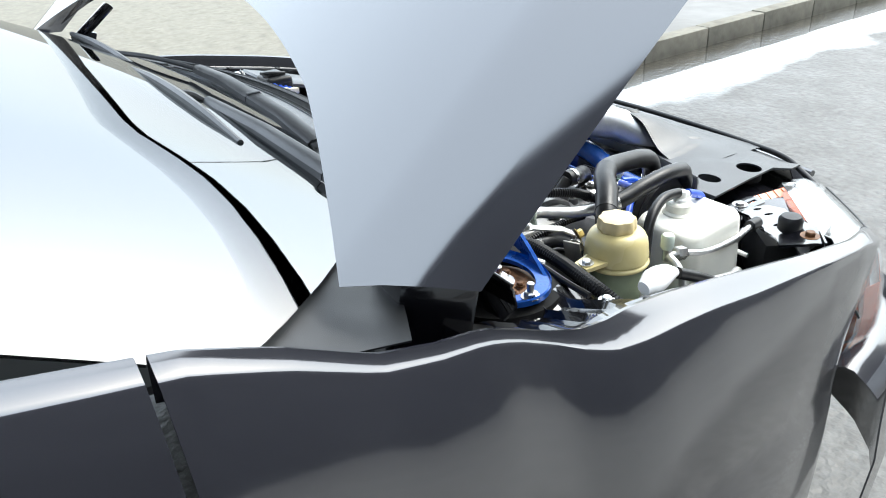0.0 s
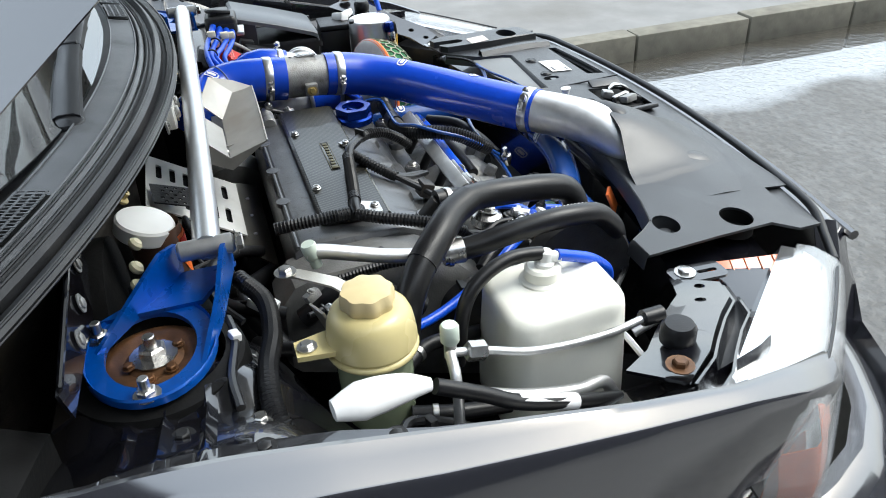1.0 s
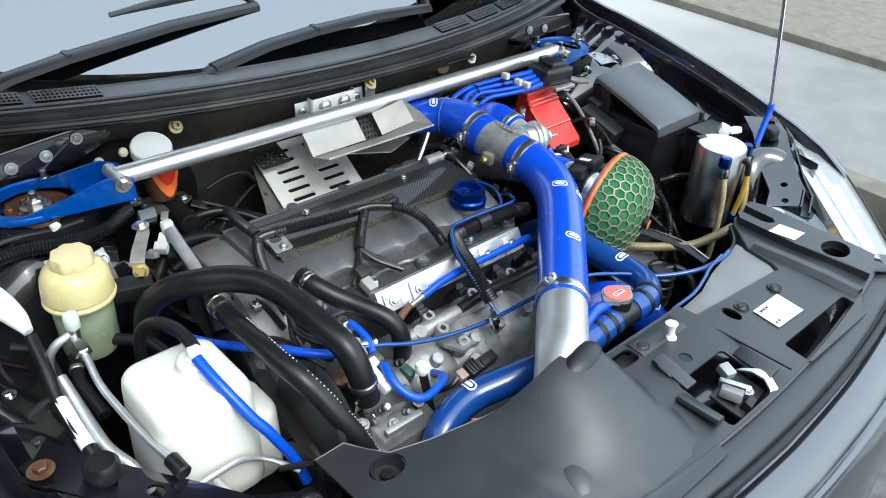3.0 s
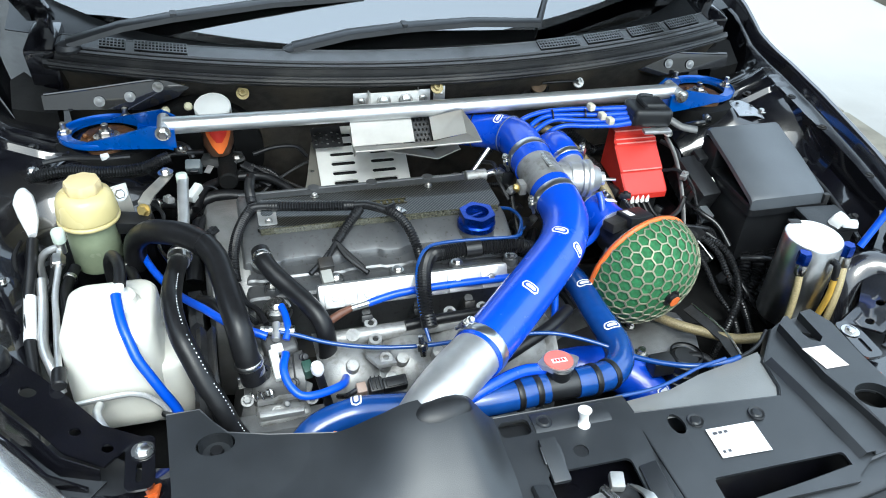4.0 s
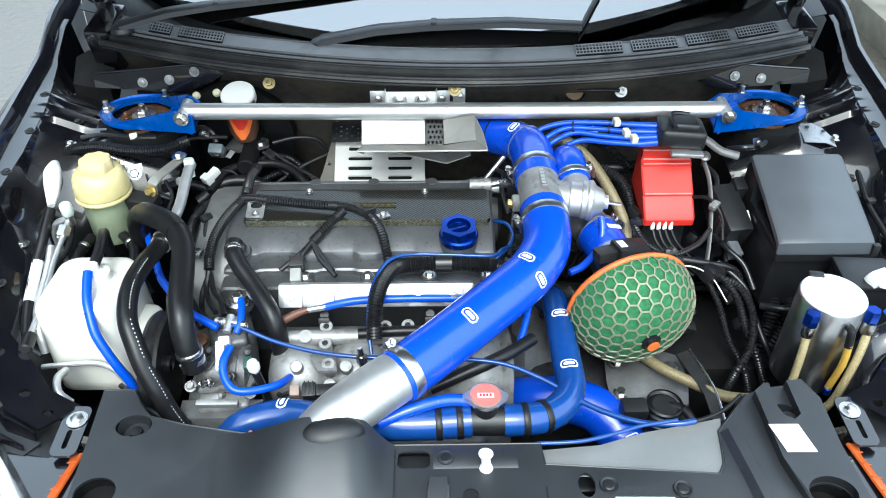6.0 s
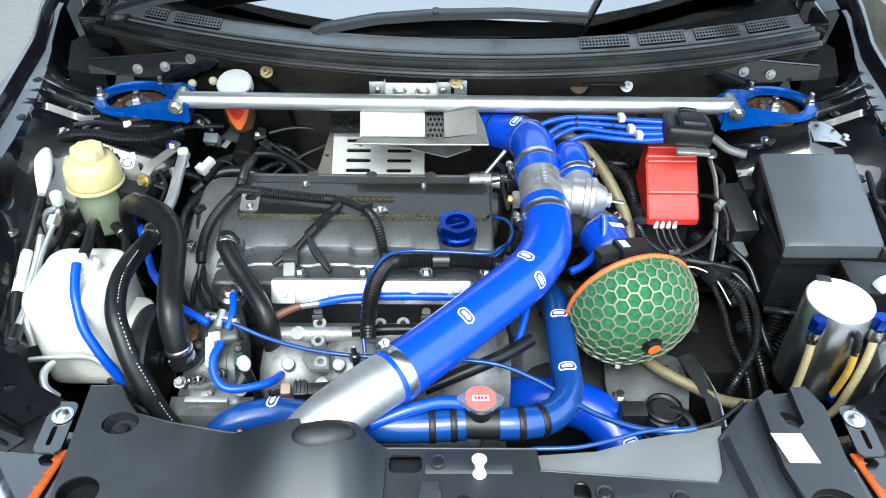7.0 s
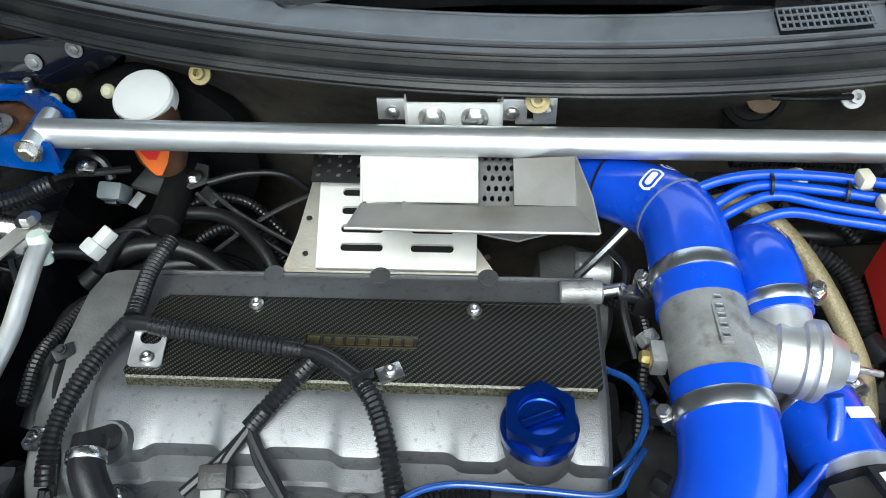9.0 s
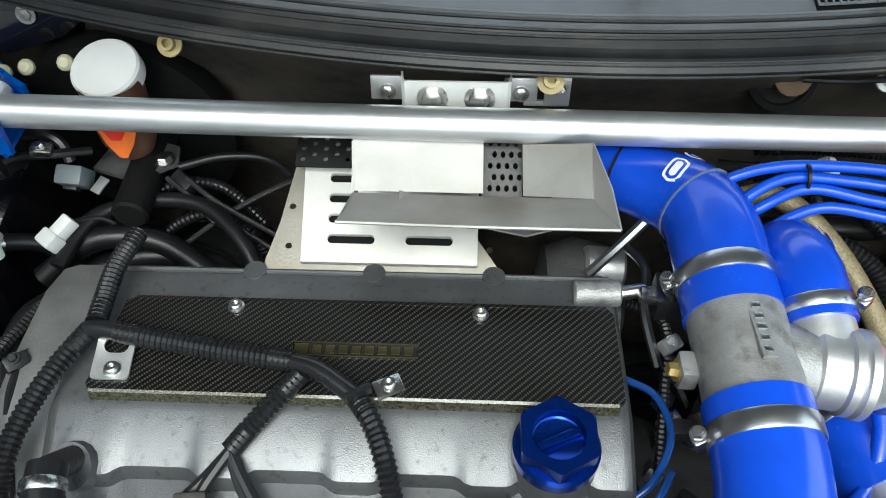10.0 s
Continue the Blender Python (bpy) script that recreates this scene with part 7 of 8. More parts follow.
# ---------- wiring looms ----------
def loom(label, pts, r=0.0085, ends=True):
    t_ = thing("wiring_loom", pts[0], label, "wiring loom")
    part("conduit", tube(pts, r, n=12, ribs=0.0044, depth=0.2), rubber, t_, "ribbed black conduit", 12)
    if ends:
        for a, b in ((pts[0], pts[1]), (pts[-1], pts[-2])):
            q = Vector(a).lerp(Vector(b), min(1.0, 0.018 / max(0.018, (Vector(b) - Vector(a)).length)))
            part("tape", tube([a, tuple(Vector(a).lerp(q, 0.5)), tuple(q)], r * 0.95, n=10), rubber, t_)
    return t_


loom("ribbed black loom draped beside the strut tower", [(-0.728, -0.04, 0.80), (-0.732, -0.015, 0.835), (-0.715, 0.006, 0.860), (-0.66, 0.006, 0.870), (-0.60, -0.006, 0.868), (-0.54, -0.006, 0.870), (-0.495, 0.016, 0.876)], 0.0105)
loom("ribbed loom rising over the timing cover", [(-0.361, -0.040, 0.852), (-0.366, -0.080, 0.856), (-0.365, -0.118, 0.856), (-0.364, -0.138, 0.856)], 0.0088)
loom("ribbed loom hanging down the timing cover", [(-0.368, -0.146, 0.855), (-0.383, -0.174, 0.851), (-0.395, -0.208, 0.846), (-0.402, -0.240, 0.838), (-0.404, -0.268, 0.825), (-0.403, -0.282, 0.816)], 0.0088)
loom("ribbed loom lying on the carbon panel", [(-0.342, -0.150, 0.860), (-0.299, -0.157, 0.859), (-0.253, -0.164, 0.858), (-0.200, -0.172, 0.859)], 0.0088)
loom("ribbed loom running down the cam cover", [(-0.193, -0.181, 0.857), (-0.207, -0.195, 0.850), (-0.224, -0.213, 0.841), (-0.241, -0.233, 0.832)], 0.0085)
loom("ribbed loom dropping to the injectors", [(-0.150, -0.201, 0.862), (-0.140, -0.215, 0.862), (-0.132, -0.229, 0.859), (-0.124, -0.249, 0.852), (-0.118, -0.270, 0.838), (-0.113, -0.290, 0.820)], 0.0085)
loom("thick ribbed loom along the fuel rail", [(0.075, -0.296, 0.822), (0.044, -0.291, 0.827), (-0.027, -0.287, 0.828), (-0.080, -0.292, 0.830), (-0.105, -0.306, 0.836), (-0.122, -0.338, 0.836), (-0.130, -0.370, 0.829), (-0.133, -0.397, 0.814), (-0.132, -0.423, 0.795)], 0.0125)
loom("grey ribbed loom across the gearbox wiring", [(0.29, -0.225, 0.80), (0.33, -0.225, 0.790), (0.38, -0.225, 0.775)], 0.009)
tape = mat("black_tape", (0.012, 0.012, 0.013), 0.3)
branch = thing("taped_wiring", (-0.17, -0.18, 0.84), "taped black wiring branches with grey connector", "wiring")
part("junction", tube([(-0.203, -0.172, 0.859), (-0.180, -0.181, 0.863), (-0.148, -0.203, 0.862)], 0.0075, n=10), tape, branch)
part("junction_left", tube([(-0.370, -0.146, 0.855), (-0.360, -0.146, 0.858), (-0.340, -0.150, 0.860)], 0.0078, n=10), tape, branch)
for pts in ([(-0.241, -0.233, 0.832), (-0.262, -0.256, 0.822), (-0.290, -0.282, 0.812)], [(-0.241, -0.233, 0.832), (-0.228, -0.260, 0.820), (-0.200, -0.292, 0.808)], [(-0.241, -0.233, 0.832), (-0.226, -0.256, 0.823), (-0.205, -0.284, 0.812)], [(-0.242, -0.234, 0.832), (-0.256, -0.256, 0.824), (-0.262, -0.268, 0.818)]):
    part("wire", tube(pts, 0.0045, n=8), tape, branch)
part("connector", box((0.024, 0.020, 0.022), (-0.264, -0.270, 0.816), 0.003, (20, 0, 5)), dark_metal, branch, "dark grey connector")
part("connector_base", box((0.018, 0.026, 0.016), (-0.265, -0.288, 0.805), 0.003, (20, 0, 5)), mat("grey_connector", (0.30, 0.30, 0.28), 0.5), branch)
part("cable_tie", box((0.020, 0.004, 0.010), (-0.146, -0.204, 0.870), 0.001, (0, 0, 30)), tape, branch)
part("p_clip", box((0.022, 0.016, 0.003), (-0.127, -0.184, 0.8465), 0.001, (0, 0, 25)), steel, branch)
sleeve = thing("loom_sleeve", (-0.02, -0.27, 0.81), "black clamp sleeve round the fuel rail loom", "cable clamp")
part("sleeve", tube([(-0.040, -0.2875, 0.8282), (-0.014, -0.287, 0.828)], 0.0145, n=14), tape, sleeve)

# blue lines
for label, pts, r_, m_ in (
    ("bright blue fuel hose along the fuel rail", [(-0.212, -0.352, 0.797), (-0.184, -0.350, 0.803), (-0.157, -0.348, 0.806), (-0.10, -0.348, 0.809), (-0.04, -0.348, 0.809), (0.03, -0.346, 0.806)], 0.0062, blue_vinyl),
    ("bright blue hose behind the coolant bottle", [(-0.552, -0.130, 0.795), (-0.547, -0.146, 0.790), (-0.532, -0.181, 0.782), (-0.511, -0.225, 0.783), (-0.483, -0.284, 0.798), (-0.452, -0.330, 0.809), (-0.421, -0.370, 0.812), (-0.390, -0.388, 0.806), (-0.368, -0.398, 0.80)], 0.0062, blue_vinyl),
    ("short blue hose from the pressure regulator", [(-0.342, -0.344, 0.808), (-0.338, -0.362, 0.805), (-0.337, -0.385, 0.798), (-0.342, -0.400, 0.790)], 0.0055, blue_vinyl),
    ("looped blue vacuum hose on the throttle body", [(-0.345, -0.428, 0.790), (-0.351, -0.453, 0.786), (-0.347, -0.474, 0.776), (-0.332, -0.490, 0.766), (-0.307, -0.489, 0.762), (-0.273, -0.473, 0.756), (-0.262, -0.440, 0.735)], 0.0060, blue_vinyl),
    ("slim dark blue line across the intake runners", [(-0.352, -0.388, 0.797), (-0.328, -0.396, 0.794), (-0.281, -0.412, 0.783), (-0.22, -0.428, 0.777), (-0.15, -0.438, 0.775), (-0.08, -0.440, 0.775), (0.0, -0.444, 0.775), (0.06, -0.455, 0.775), (0.11, -0.478, 0.77), (0.145, -0.500, 0.765)], 0.0034, navy_silicone),
    ("slim light blue line looping round the thick loom", [(0.085, -0.235, 0.82), (0.068, -0.262, 0.835), (0.050, -0.284, 0.840), (-0.009, -0.283, 0.842), (-0.075, -0.282, 0.843), (-0.110, -0.302, 0.850), (-0.131, -0.334, 0.842), (-0.140, -0.373, 0.829), (-0.141, -0.408, 0.808), (-0.136, -0.440, 0.783)], 0.0030, navy_silicone),
    ("slim blue line looping beside the cam cover", [(0.062, -0.145, 0.805), (0.085, -0.165, 0.812), (0.092, -0.20, 0.812), (0.075, -0.235, 0.808), (0.055, -0.25, 0.80)], 0.0032, navy_silicone),
    ("blue sensor hose beside the intercooler hose", [(0.085, -0.40, 0.74), (0.10, -0.36, 0.76), (0.108, -0.33, 0.77), (0.11, -0.30, 0.765)], 0.0058, blue_vinyl),
    ("blue line running behind the radiator", [(0.145, -0.500, 0.762), (0.19, -0.535, 0.765), (0.24, -0.562, 0.772), (0.285, -0.570, 0.779), (0.31, -0.568, 0.782)], 0.0042, navy_silicone),
    ("black drain hose behind the radiator", [(0.286, -0.571, 0.780), (0.32, -0.566, 0.783), (0.352, -0.552, 0.784), (0.385, -0.525, 0.782)], 0.003, rubber),
    ("slim dark blue line along the shroud edge", [(0.09, -0.601, 0.781), (0.15, -0.600, 0.784), (0.20, -0.588, 0.785), (0.235, -0.577, 0.785), (0.285, -0.568, 0.784)], 0.0028, navy_silicone),
    ("black hose looping under the air filter", [(0.31, -0.44, 0.66), (0.345, -0.46, 0.67), (0.355, -0.49, 0.66), (0.345, -0.52, 0.63)], 0.008, rubber),
    ("thick black cable beside the radiator hose", [(-0.05, -0.47, 0.74), (0.0, -0.455, 0.755), (0.06, -0.43, 0.765), (0.11, -0.39, 0.76)], 0.010, rubber),
):
    solo("hose", tube(pts, r_, n=12), m_, label, "hose")

# ---------- small engine parts ----------
small = thing("throttle_body", (-0.35, -0.42, 0.70), "cast throttle body with sensors and brackets", "throttle body")
part("body", lathe([(0, 0), (0.034, 0), (0.038, 0.006), (0.038, 0.03), (0.034, 0.036), (0.034, 0.06), (0.039, 0.063), (0.039, 0.075), (0, 0.075)], (-0.395, -0.425, 0.735), (-0.30, -0.43, 0.74), 26), cast, small, "round cast throttle barrel")
part("valve_block", box((0.045, 0.040, 0.040), (-0.352, -0.392, 0.765), 0.008, (10, 0, 14), 3), cast, small)
part("lower_block", box((0.075, 0.050, 0.045), (-0.358, -0.462, 0.705), 0.010, (8, 0, 6), 3), cast_light, small)
part("flange", plate([(-0.392, -0.470), (-0.318, -0.466), (-0.312, -0.448), (-0.330, -0.430), (-0.388, -0.436)], [circle(-0.378, -0.454, 0.005, 10), circle(-0.326, -0.450, 0.005, 10)], 0.006, zf=lambda x, y: 0.742), cast_light, small)
part("lever_plate", plate([(-0.400, -0.452), (-0.372, -0.458), (-0.366, -0.440), (-0.380, -0.428), (-0.402, -0.434)], [circle(-0.387, -0.443, 0.004, 10)], 0.003, zf=lambda x, y: 0.778), steel, small, "zinc lever plate")
part("white_connector", box((0.013, 0.046, 0.015), (-0.360, -0.436, 0.778), 0.003, (25, 0, 8)), white_plastic, small, "white plug")
part("white_cap", box((0.017, 0.014, 0.017), (-0.3565, -0.416, 0.788), 0.003, (25, 0, 8)), white_plastic, small)
part("spring_clip", lathe([(0.0165, 0), (0.0175, 0.002), (0.0175, 0.008), (0.0165, 0.010)], (-0.394, -0.452, 0.795), (-0.390, -0.458, 0.76), 18), steel, small)
cross = add_rod(bmnew(), (-0.376, -0.378, 0.795), (-0.330, -0.388, 0.795), 0.0065, 12)
add_rod(cross, (-0.352, -0.372, 0.800), (-0.356, -0.400, 0.792), 0.0065, 12)
part("cross_union", cross, alu_satin, small, "alloy cross union")
for x in (-0.370, -0.334):
    part("union_clip", lathe([(0.0072, 0), (0.0082, 0.001), (0.0082, 0.006), (0.0072, 0.007)], (x, -0.3795 - 0.2 * (x + 0.376), 0.795), (x + 1, -0.3795 - 0.2 * (x + 0.376) - 0.2, 0.795), 14), steel, small)
part("rusty_cap", lathe([(0.012, 0), (0.014, 0.003), (0.013, 0.009), (0.008, 0.012), (0, 0.012)], (-0.398, -0.400, 0.770), (-0.402, -0.41, 0.81), 8), rust, small)
for x, y, z in ((-0.405, -0.462, 0.742), (-0.330, -0.446, 0.747), (-0.378, -0.454, 0.748), (-0.342, -0.372, 0.788), (-0.316, -0.470, 0.735), (-0.365, -0.480, 0.730)):
    part("bolt", bolt((x, y, z), (0, -0.4, 0.9), 0.006, 0.006, 1.5), cast_light, small)
for k, (x, y, z, r_) in enumerate(((-0.372, -0.470, 0.760, 0.006), (-0.338, -0.466, 0.768, 0.007), (-0.352, -0.484, 0.748, 0.005), (-0.322, -0.428, 0.778, 0.006), (-0.384, -0.420, 0.775, 0.006))):
    part("fitting", lathe([(r_, 0), (r_, 0.006), (r_ * 0.7, 0.007), (r_ * 0.7, 0.014), (0, 0.015)], (x, y, z), (x + 0.02 * (k - 2), y - 0.05, z + 0.05), 10), (steel, dark_metal, cast, black_plastic, dark_metal)[k], small)
part("return_spring", tube([(-0.400 + 0.0014 * i, -0.470 + 0.006 * math.cos(i * 0.8), 0.757 + 0.006 * math.sin(i * 0.8)) for i in range(24)], 0.0011, n=6, step=0.002), steel, small, "small coil spring")
part("stop_bracket", box((0.034, 0.004, 0.024), (-0.398, -0.452, 0.772), 0.001, (10, 0, 12)), steel, small, "zinc stop bracket")
part("green_plug", box((0.014, 0.020, 0.022), (-0.318, -0.446, 0.770), 0.003, (15, 0, 10)), mat("dark_green_plug", (0.03, 0.07, 0.055), 0.4), small)
part("rib_plate", box((0.062, 0.010, 0.012), (-0.360, -0.492, 0.738), 0.003, (10, 0, 0)), cast_light, small)
part("lower_case", solid(loft([[(-0.42, -0.47, 0.72), (-0.30, -0.47, 0.72)], [(-0.42, -0.50, 0.715), (-0.30, -0.50, 0.715)], [(-0.41, -0.53, 0.66), (-0.31, -0.53, 0.66)], [(-0.40, -0.54, 0.58), (-0.32, -0.54, 0.58)]]), 0.005), cast, small)
for k, pts in enumerate(([(-0.403, -0.285, 0.815), (-0.405, -0.305, 0.800), (-0.398, -0.330, 0.795), (-0.380, -0.360, 0.795)], [(-0.402, -0.285, 0.812), (-0.412, -0.310, 0.790), (-0.408, -0.340, 0.780), (-0.390, -0.372, 0.785)], [(-0.401, -0.286, 0.812), (-0.392, -0.315, 0.800), (-0.375, -0.340, 0.800), (-0.366, -0.366, 0.795)])):
    part("wire", tube(pts, 0.0045, n=8), rubber, small)
reg_cap = thing("regulator_bolt", (-0.346, -0.326, 0.80), "round steel pressure regulator with hex bolt", "regulator")
part("bolt", bolt((-0.348, -0.338, 0.807), (0, -0.2, 1), 0.009, 0.007, 1.5), steel, reg_cap)
dip = thing("dipstick", (-0.306, -0.455, 0.70), "black dipstick tube with white knob", "dipstick")
part("tube", rod((-0.285, -0.470, 0.68), (-0.304, -0.464, 0.776), 0.0065, 12), rubber, dip)
part("knob", lathe([(0.006, 0), (0.009, 0.005), (0.0095, 0.013), (0.007, 0.019), (0, 0.021)], (-0.304, -0.464, 0.776), (-0.309, -0.461, 0.811), 16), white_plastic, dip, "white knob")
sens = thing("map_sensor", (-0.22, -0.46, 0.70), "black map sensor with plug on the plenum", "sensor")
part("body", box((0.036, 0.018, 0.020), (-0.198, -0.481, 0.750), 0.003, (20, 0, 4)), black_plastic, sens)
part("body_top", box((0.028, 0.012, 0.003), (-0.198, -0.487, 0.7605), 0.001, (20, 0, 4)), rubber, sens)
part("plug", box((0.020, 0.022, 0.022), (-0.226, -0.481, 0.750), 0.003, (20, 0, 4)), dark_metal, sens)
for k in range(3):
    part("plug_rib", box((0.002, 0.020, 0.004), (-0.226 - 0.006 + 0.006 * k, -0.484, 0.762), 0.0006, (20, 0, 4)), black_plastic, sens)
part("wire_block", box((0.014, 0.016, 0.018), (-0.247, -0.482, 0.750), 0.002, (20, 0, 4)), mat("pinkish_plug", (0.3, 0.22, 0.18), 0.5), sens)
part("lead", tube([(-0.253, -0.482, 0.750), (-0.267, -0.482, 0.742), (-0.277, -0.462, 0.722)], 0.004, n=8), tape, sens)
mid = thing("solenoid_valve", (0.10, -0.07, 0.80), "small black solenoid valve beside the tee", "solenoid")
part("body", box((0.022, 0.034, 0.026), (0.102, -0.082, 0.835), 0.003, (0, 0, -4)), black_plastic, mid)
part("clip", tube([(0.094, -0.068, 0.824), (0.100, -0.070, 0.833), (0.108, -0.072, 0.826)], 0.004, n=8), steel, mid)
part("foil_tube", tube([(0.045, -0.030, 0.80), (0.075, -0.018, 0.835), (0.095, -0.008, 0.858)], 0.005, n=8), alu, mid, "foil-wrapped tube")
for k in range(9):
    random.seed(40 + k)
    x, y, z = 0.085 + 0.05 * random.random(), -0.11 - 0.14 * random.random(), 0.76 + 0.04 * random.random()
    part("fitting", box((0.018, 0.014, 0.016), (x, y, z), 0.003, (30 * random.random(), 30 * random.random(), 90 * random.random())), (dark_metal, black_plastic, cast, steel)[k % 4], mid)
fuel_stub = thing("injector_wire", (-0.24, -0.36, 0.79), "brown injector plug on the fuel rail", "connector")
part("plug", tube([(-0.275, -0.368, 0.785), (-0.255, -0.360, 0.791), (-0.232, -0.354, 0.796)], [0.007, 0.006, 0.0045], n=10), mat("brown_plug", (0.12, 0.05, 0.03), 0.5), fuel_stub)
part("collar", tube([(-0.238, -0.356, 0.795), (-0.208, -0.352, 0.798)], 0.0055, n=10), alu, fuel_stub)

# ---------- driver's side pipes and wiring ----------
pipes = thing("refrigerant_pipes", (-0.68, -0.25, 0.72), "bare metal refrigerant pipes with pale caps", "metal pipes")
part("pipe", tube([(-0.660, -0.171, 0.839), (-0.658, -0.190, 0.835), (-0.658, -0.220, 0.827), (-0.660, -0.26, 0.815), (-0.655, -0.31, 0.805), (-0.648, -0.37, 0.800), (-0.641, -0.415, 0.802)], 0.0048, n=12), alu_satin, pipes)
part("nut", lathe(rod_profile(0.011, 0.022, 0.002), (-0.659, -0.192, 0.835), (-0.658, -0.23, 0.826), 6), steel, pipes)
part("cap", lathe([(0.008, 0), (0.010, 0.003), (0.010, 0.020), (0.008, 0.023), (0, 0.023)], (-0.655, -0.176, 0.849), n=16), mat("mint_cap_small", (0.55, 0.62, 0.54), 0.45), pipes, "pale green cap")
part("valve_stem", rod((-0.655, -0.176, 0.829), (-0.655, -0.176, 0.852), 0.0068, 12), steel, pipes)
part("elbow", tube([(-0.660, -0.174, 0.839), (-0.682, -0.172, 0.828), (-0.694, -0.17, 0.80), (-0.694, -0.17, 0.74)], 0.006, n=10), alu_satin, pipes)
part("lower_pipe", tube([(-0.690, -0.20, 0.80), (-0.686, -0.25, 0.778), (-0.682, -0.31, 0.762), (-0.668, -0.35, 0.75), (-0.66, -0.37, 0.72)], 0.0075, n=12), alu_satin, pipes)
part("end_plug", lathe(rod_profile(0.010, 0.03, 0.002), (-0.641, -0.410, 0.802), (-0.637, -0.45, 0.800), 10), rubber, pipes)
part("curl_pipe", tube([(-0.60, -0.43, 0.745), (-0.60, -0.455, 0.755), (-0.59, -0.48, 0.752), (-0.575, -0.485, 0.735)], 0.006, n=10), alu_satin, pipes)
taped = thing("taped_pipe", (-0.71, -0.12, 0.80), "pipe end wrapped in white tape", "wrapped pipe")
part("white_wrap", tube([(-0.724, -0.042, 0.863), (-0.720, -0.062, 0.862), (-0.712, -0.088, 0.857), (-0.704, -0.116, 0.850), (-0.700, -0.140, 0.842)], [0.010, 0.0185, 0.0175, 0.0135, 0.007], n=14, squash=0.8), white_tape, taped, "white tape wrap")
part("dark_pipe", tube([(-0.700, -0.145, 0.838), (-0.702, -0.19, 0.815), (-0.705, -0.235, 0.79), (-0.700, -0.30, 0.765), (-0.69, -0.36, 0.74)], 0.0085, n=12), rubber, taped)
part("pale_sleeve", tube([(-0.704, -0.23, 0.792), (-0.702, -0.27, 0.776), (-0.700, -0.30, 0.765)], 0.0092, n=12), white_tape, taped)
psb = thing("hose_bracket", (-0.56, -0.06, 0.83), "zinc bracket with bolts beside the reservoir", "bracket")
zinc = mat("zinc_strap", (0.52, 0.50, 0.45), 0.42, 0.8, 0.12, 50, 0.2, 400)
part("strap", solid(loft([[(-0.545, -0.094, 0.8575), (-0.527, -0.104, 0.8565)], [(-0.535, -0.080, 0.866), (-0.518, -0.090, 0.865)], [(-0.510, -0.044, 0.8715), (-0.494, -0.052, 0.8705)], [(-0.500, -0.026, 0.8715), (-0.488, -0.036, 0.8705)]]), 0.0025), zinc, psb, "bent zinc strap")
part("strap_leg", solid(loft([[(-0.545, -0.095, 0.858), (-0.527, -0.105, 0.857)], [(-0.543, -0.100, 0.845), (-0.526, -0.110, 0.844)], [(-0.541, -0.102, 0.825), (-0.524, -0.112, 0.824)]]), 0.0025), zinc, psb)
part("bolt", bolt((-0.500, -0.035, 0.8735), (0, 0, 1), 0.008, 0.007, 1.6), steel, psb)
part("bolt", bolt((-0.536, -0.109, 0.849), (-0.3, -0.8, 0.35), 0.0075, 0.010, 1.5), brass, psb)
part("upright", box((0.026, 0.003, 0.052), (-0.572, -0.064, 0.846), 0.001, (-20, 0, 24)), zinc, psb, "upright zinc plate")
part("bolt", bolt((-0.574, -0.068, 0.860), (0.3, -0.85, 0.4), 0.0085, 0.008, 1.5), steel, psb)
part("black_module", box((0.055, 0.030, 0.026), (-0.552, -0.112, 0.828), 0.004, (10, 0, -14)), black_plastic, psb)
conn = thing("wiring_connectors", (-0.45, -0.02, 0.80), "grey and white loose wiring connectors", "connector")
part("grey_plug", box((0.028, 0.020, 0.028), (-0.458, 0.053, 0.830), 0.004, (35, 0, -6)), mat("slate_plug", (0.12, 0.14, 0.15), 0.45), conn)
part("plug_latch", box((0.014, 0.004, 0.010), (-0.458, 0.041, 0.826), 0.001, (35, 0, -6)), black_plastic, conn)
part("metal_tab", box((0.012, 0.018, 0.002), (-0.432, 0.046, 0.826), 0.0006, (20, 0, -30)), alu_satin, conn)
part("white_plug", box((0.015, 0.036, 0.014), (-0.461, -0.004, 0.810), 0.003, (20, 0, -38)), white_plastic, conn)
part("plug_head", box((0.021, 0.016, 0.017), (-0.467, -0.012, 0.808), 0.003, (20, 0, -38)), white_plastic, conn)
part("plug_wire", tube([(-0.458, 0.058, 0.846), (-0.464, 0.066, 0.862), (-0.480, 0.070, 0.870), (-0.500, 0.068, 0.870)], 0.0055, n=8), tape, conn)
part("white_lead", tube([(-0.452, 0.008, 0.812), (-0.440, 0.020, 0.806), (-0.425, 0.026, 0.796), (-0.410, 0.02, 0.77)], 0.003, n=8), tape, conn)
bundle = thing("heater_cable_bundle", (-0.4, 0.0, 0.72), "dark hoses and cables behind the engine", "hoses")
for k, pts in enumerate(([(-0.49, -0.02, 0.76), (-0.44, 0.01, 0.785), (-0.38, 0.015, 0.78), (-0.33, -0.005, 0.76), (-0.28, -0.03, 0.74)], [(-0.47, 0.0, 0.74), (-0.40, 0.02, 0.75), (-0.34, 0.02, 0.74), (-0.29, 0.0, 0.72)], [(-0.48, 0.05, 0.72), (-0.42, 0.06, 0.73), (-0.36, 0.05, 0.72), (-0.3, 0.04, 0.70)], [(-0.45, -0.05, 0.77), (-0.455, -0.10, 0.80), (-0.46, -0.15, 0.79), (-0.47, -0.2, 0.76)])):
    part("cable", tube(pts, (0.012, 0.014, 0.012, 0.014)[k], n=12), rubber, bundle)
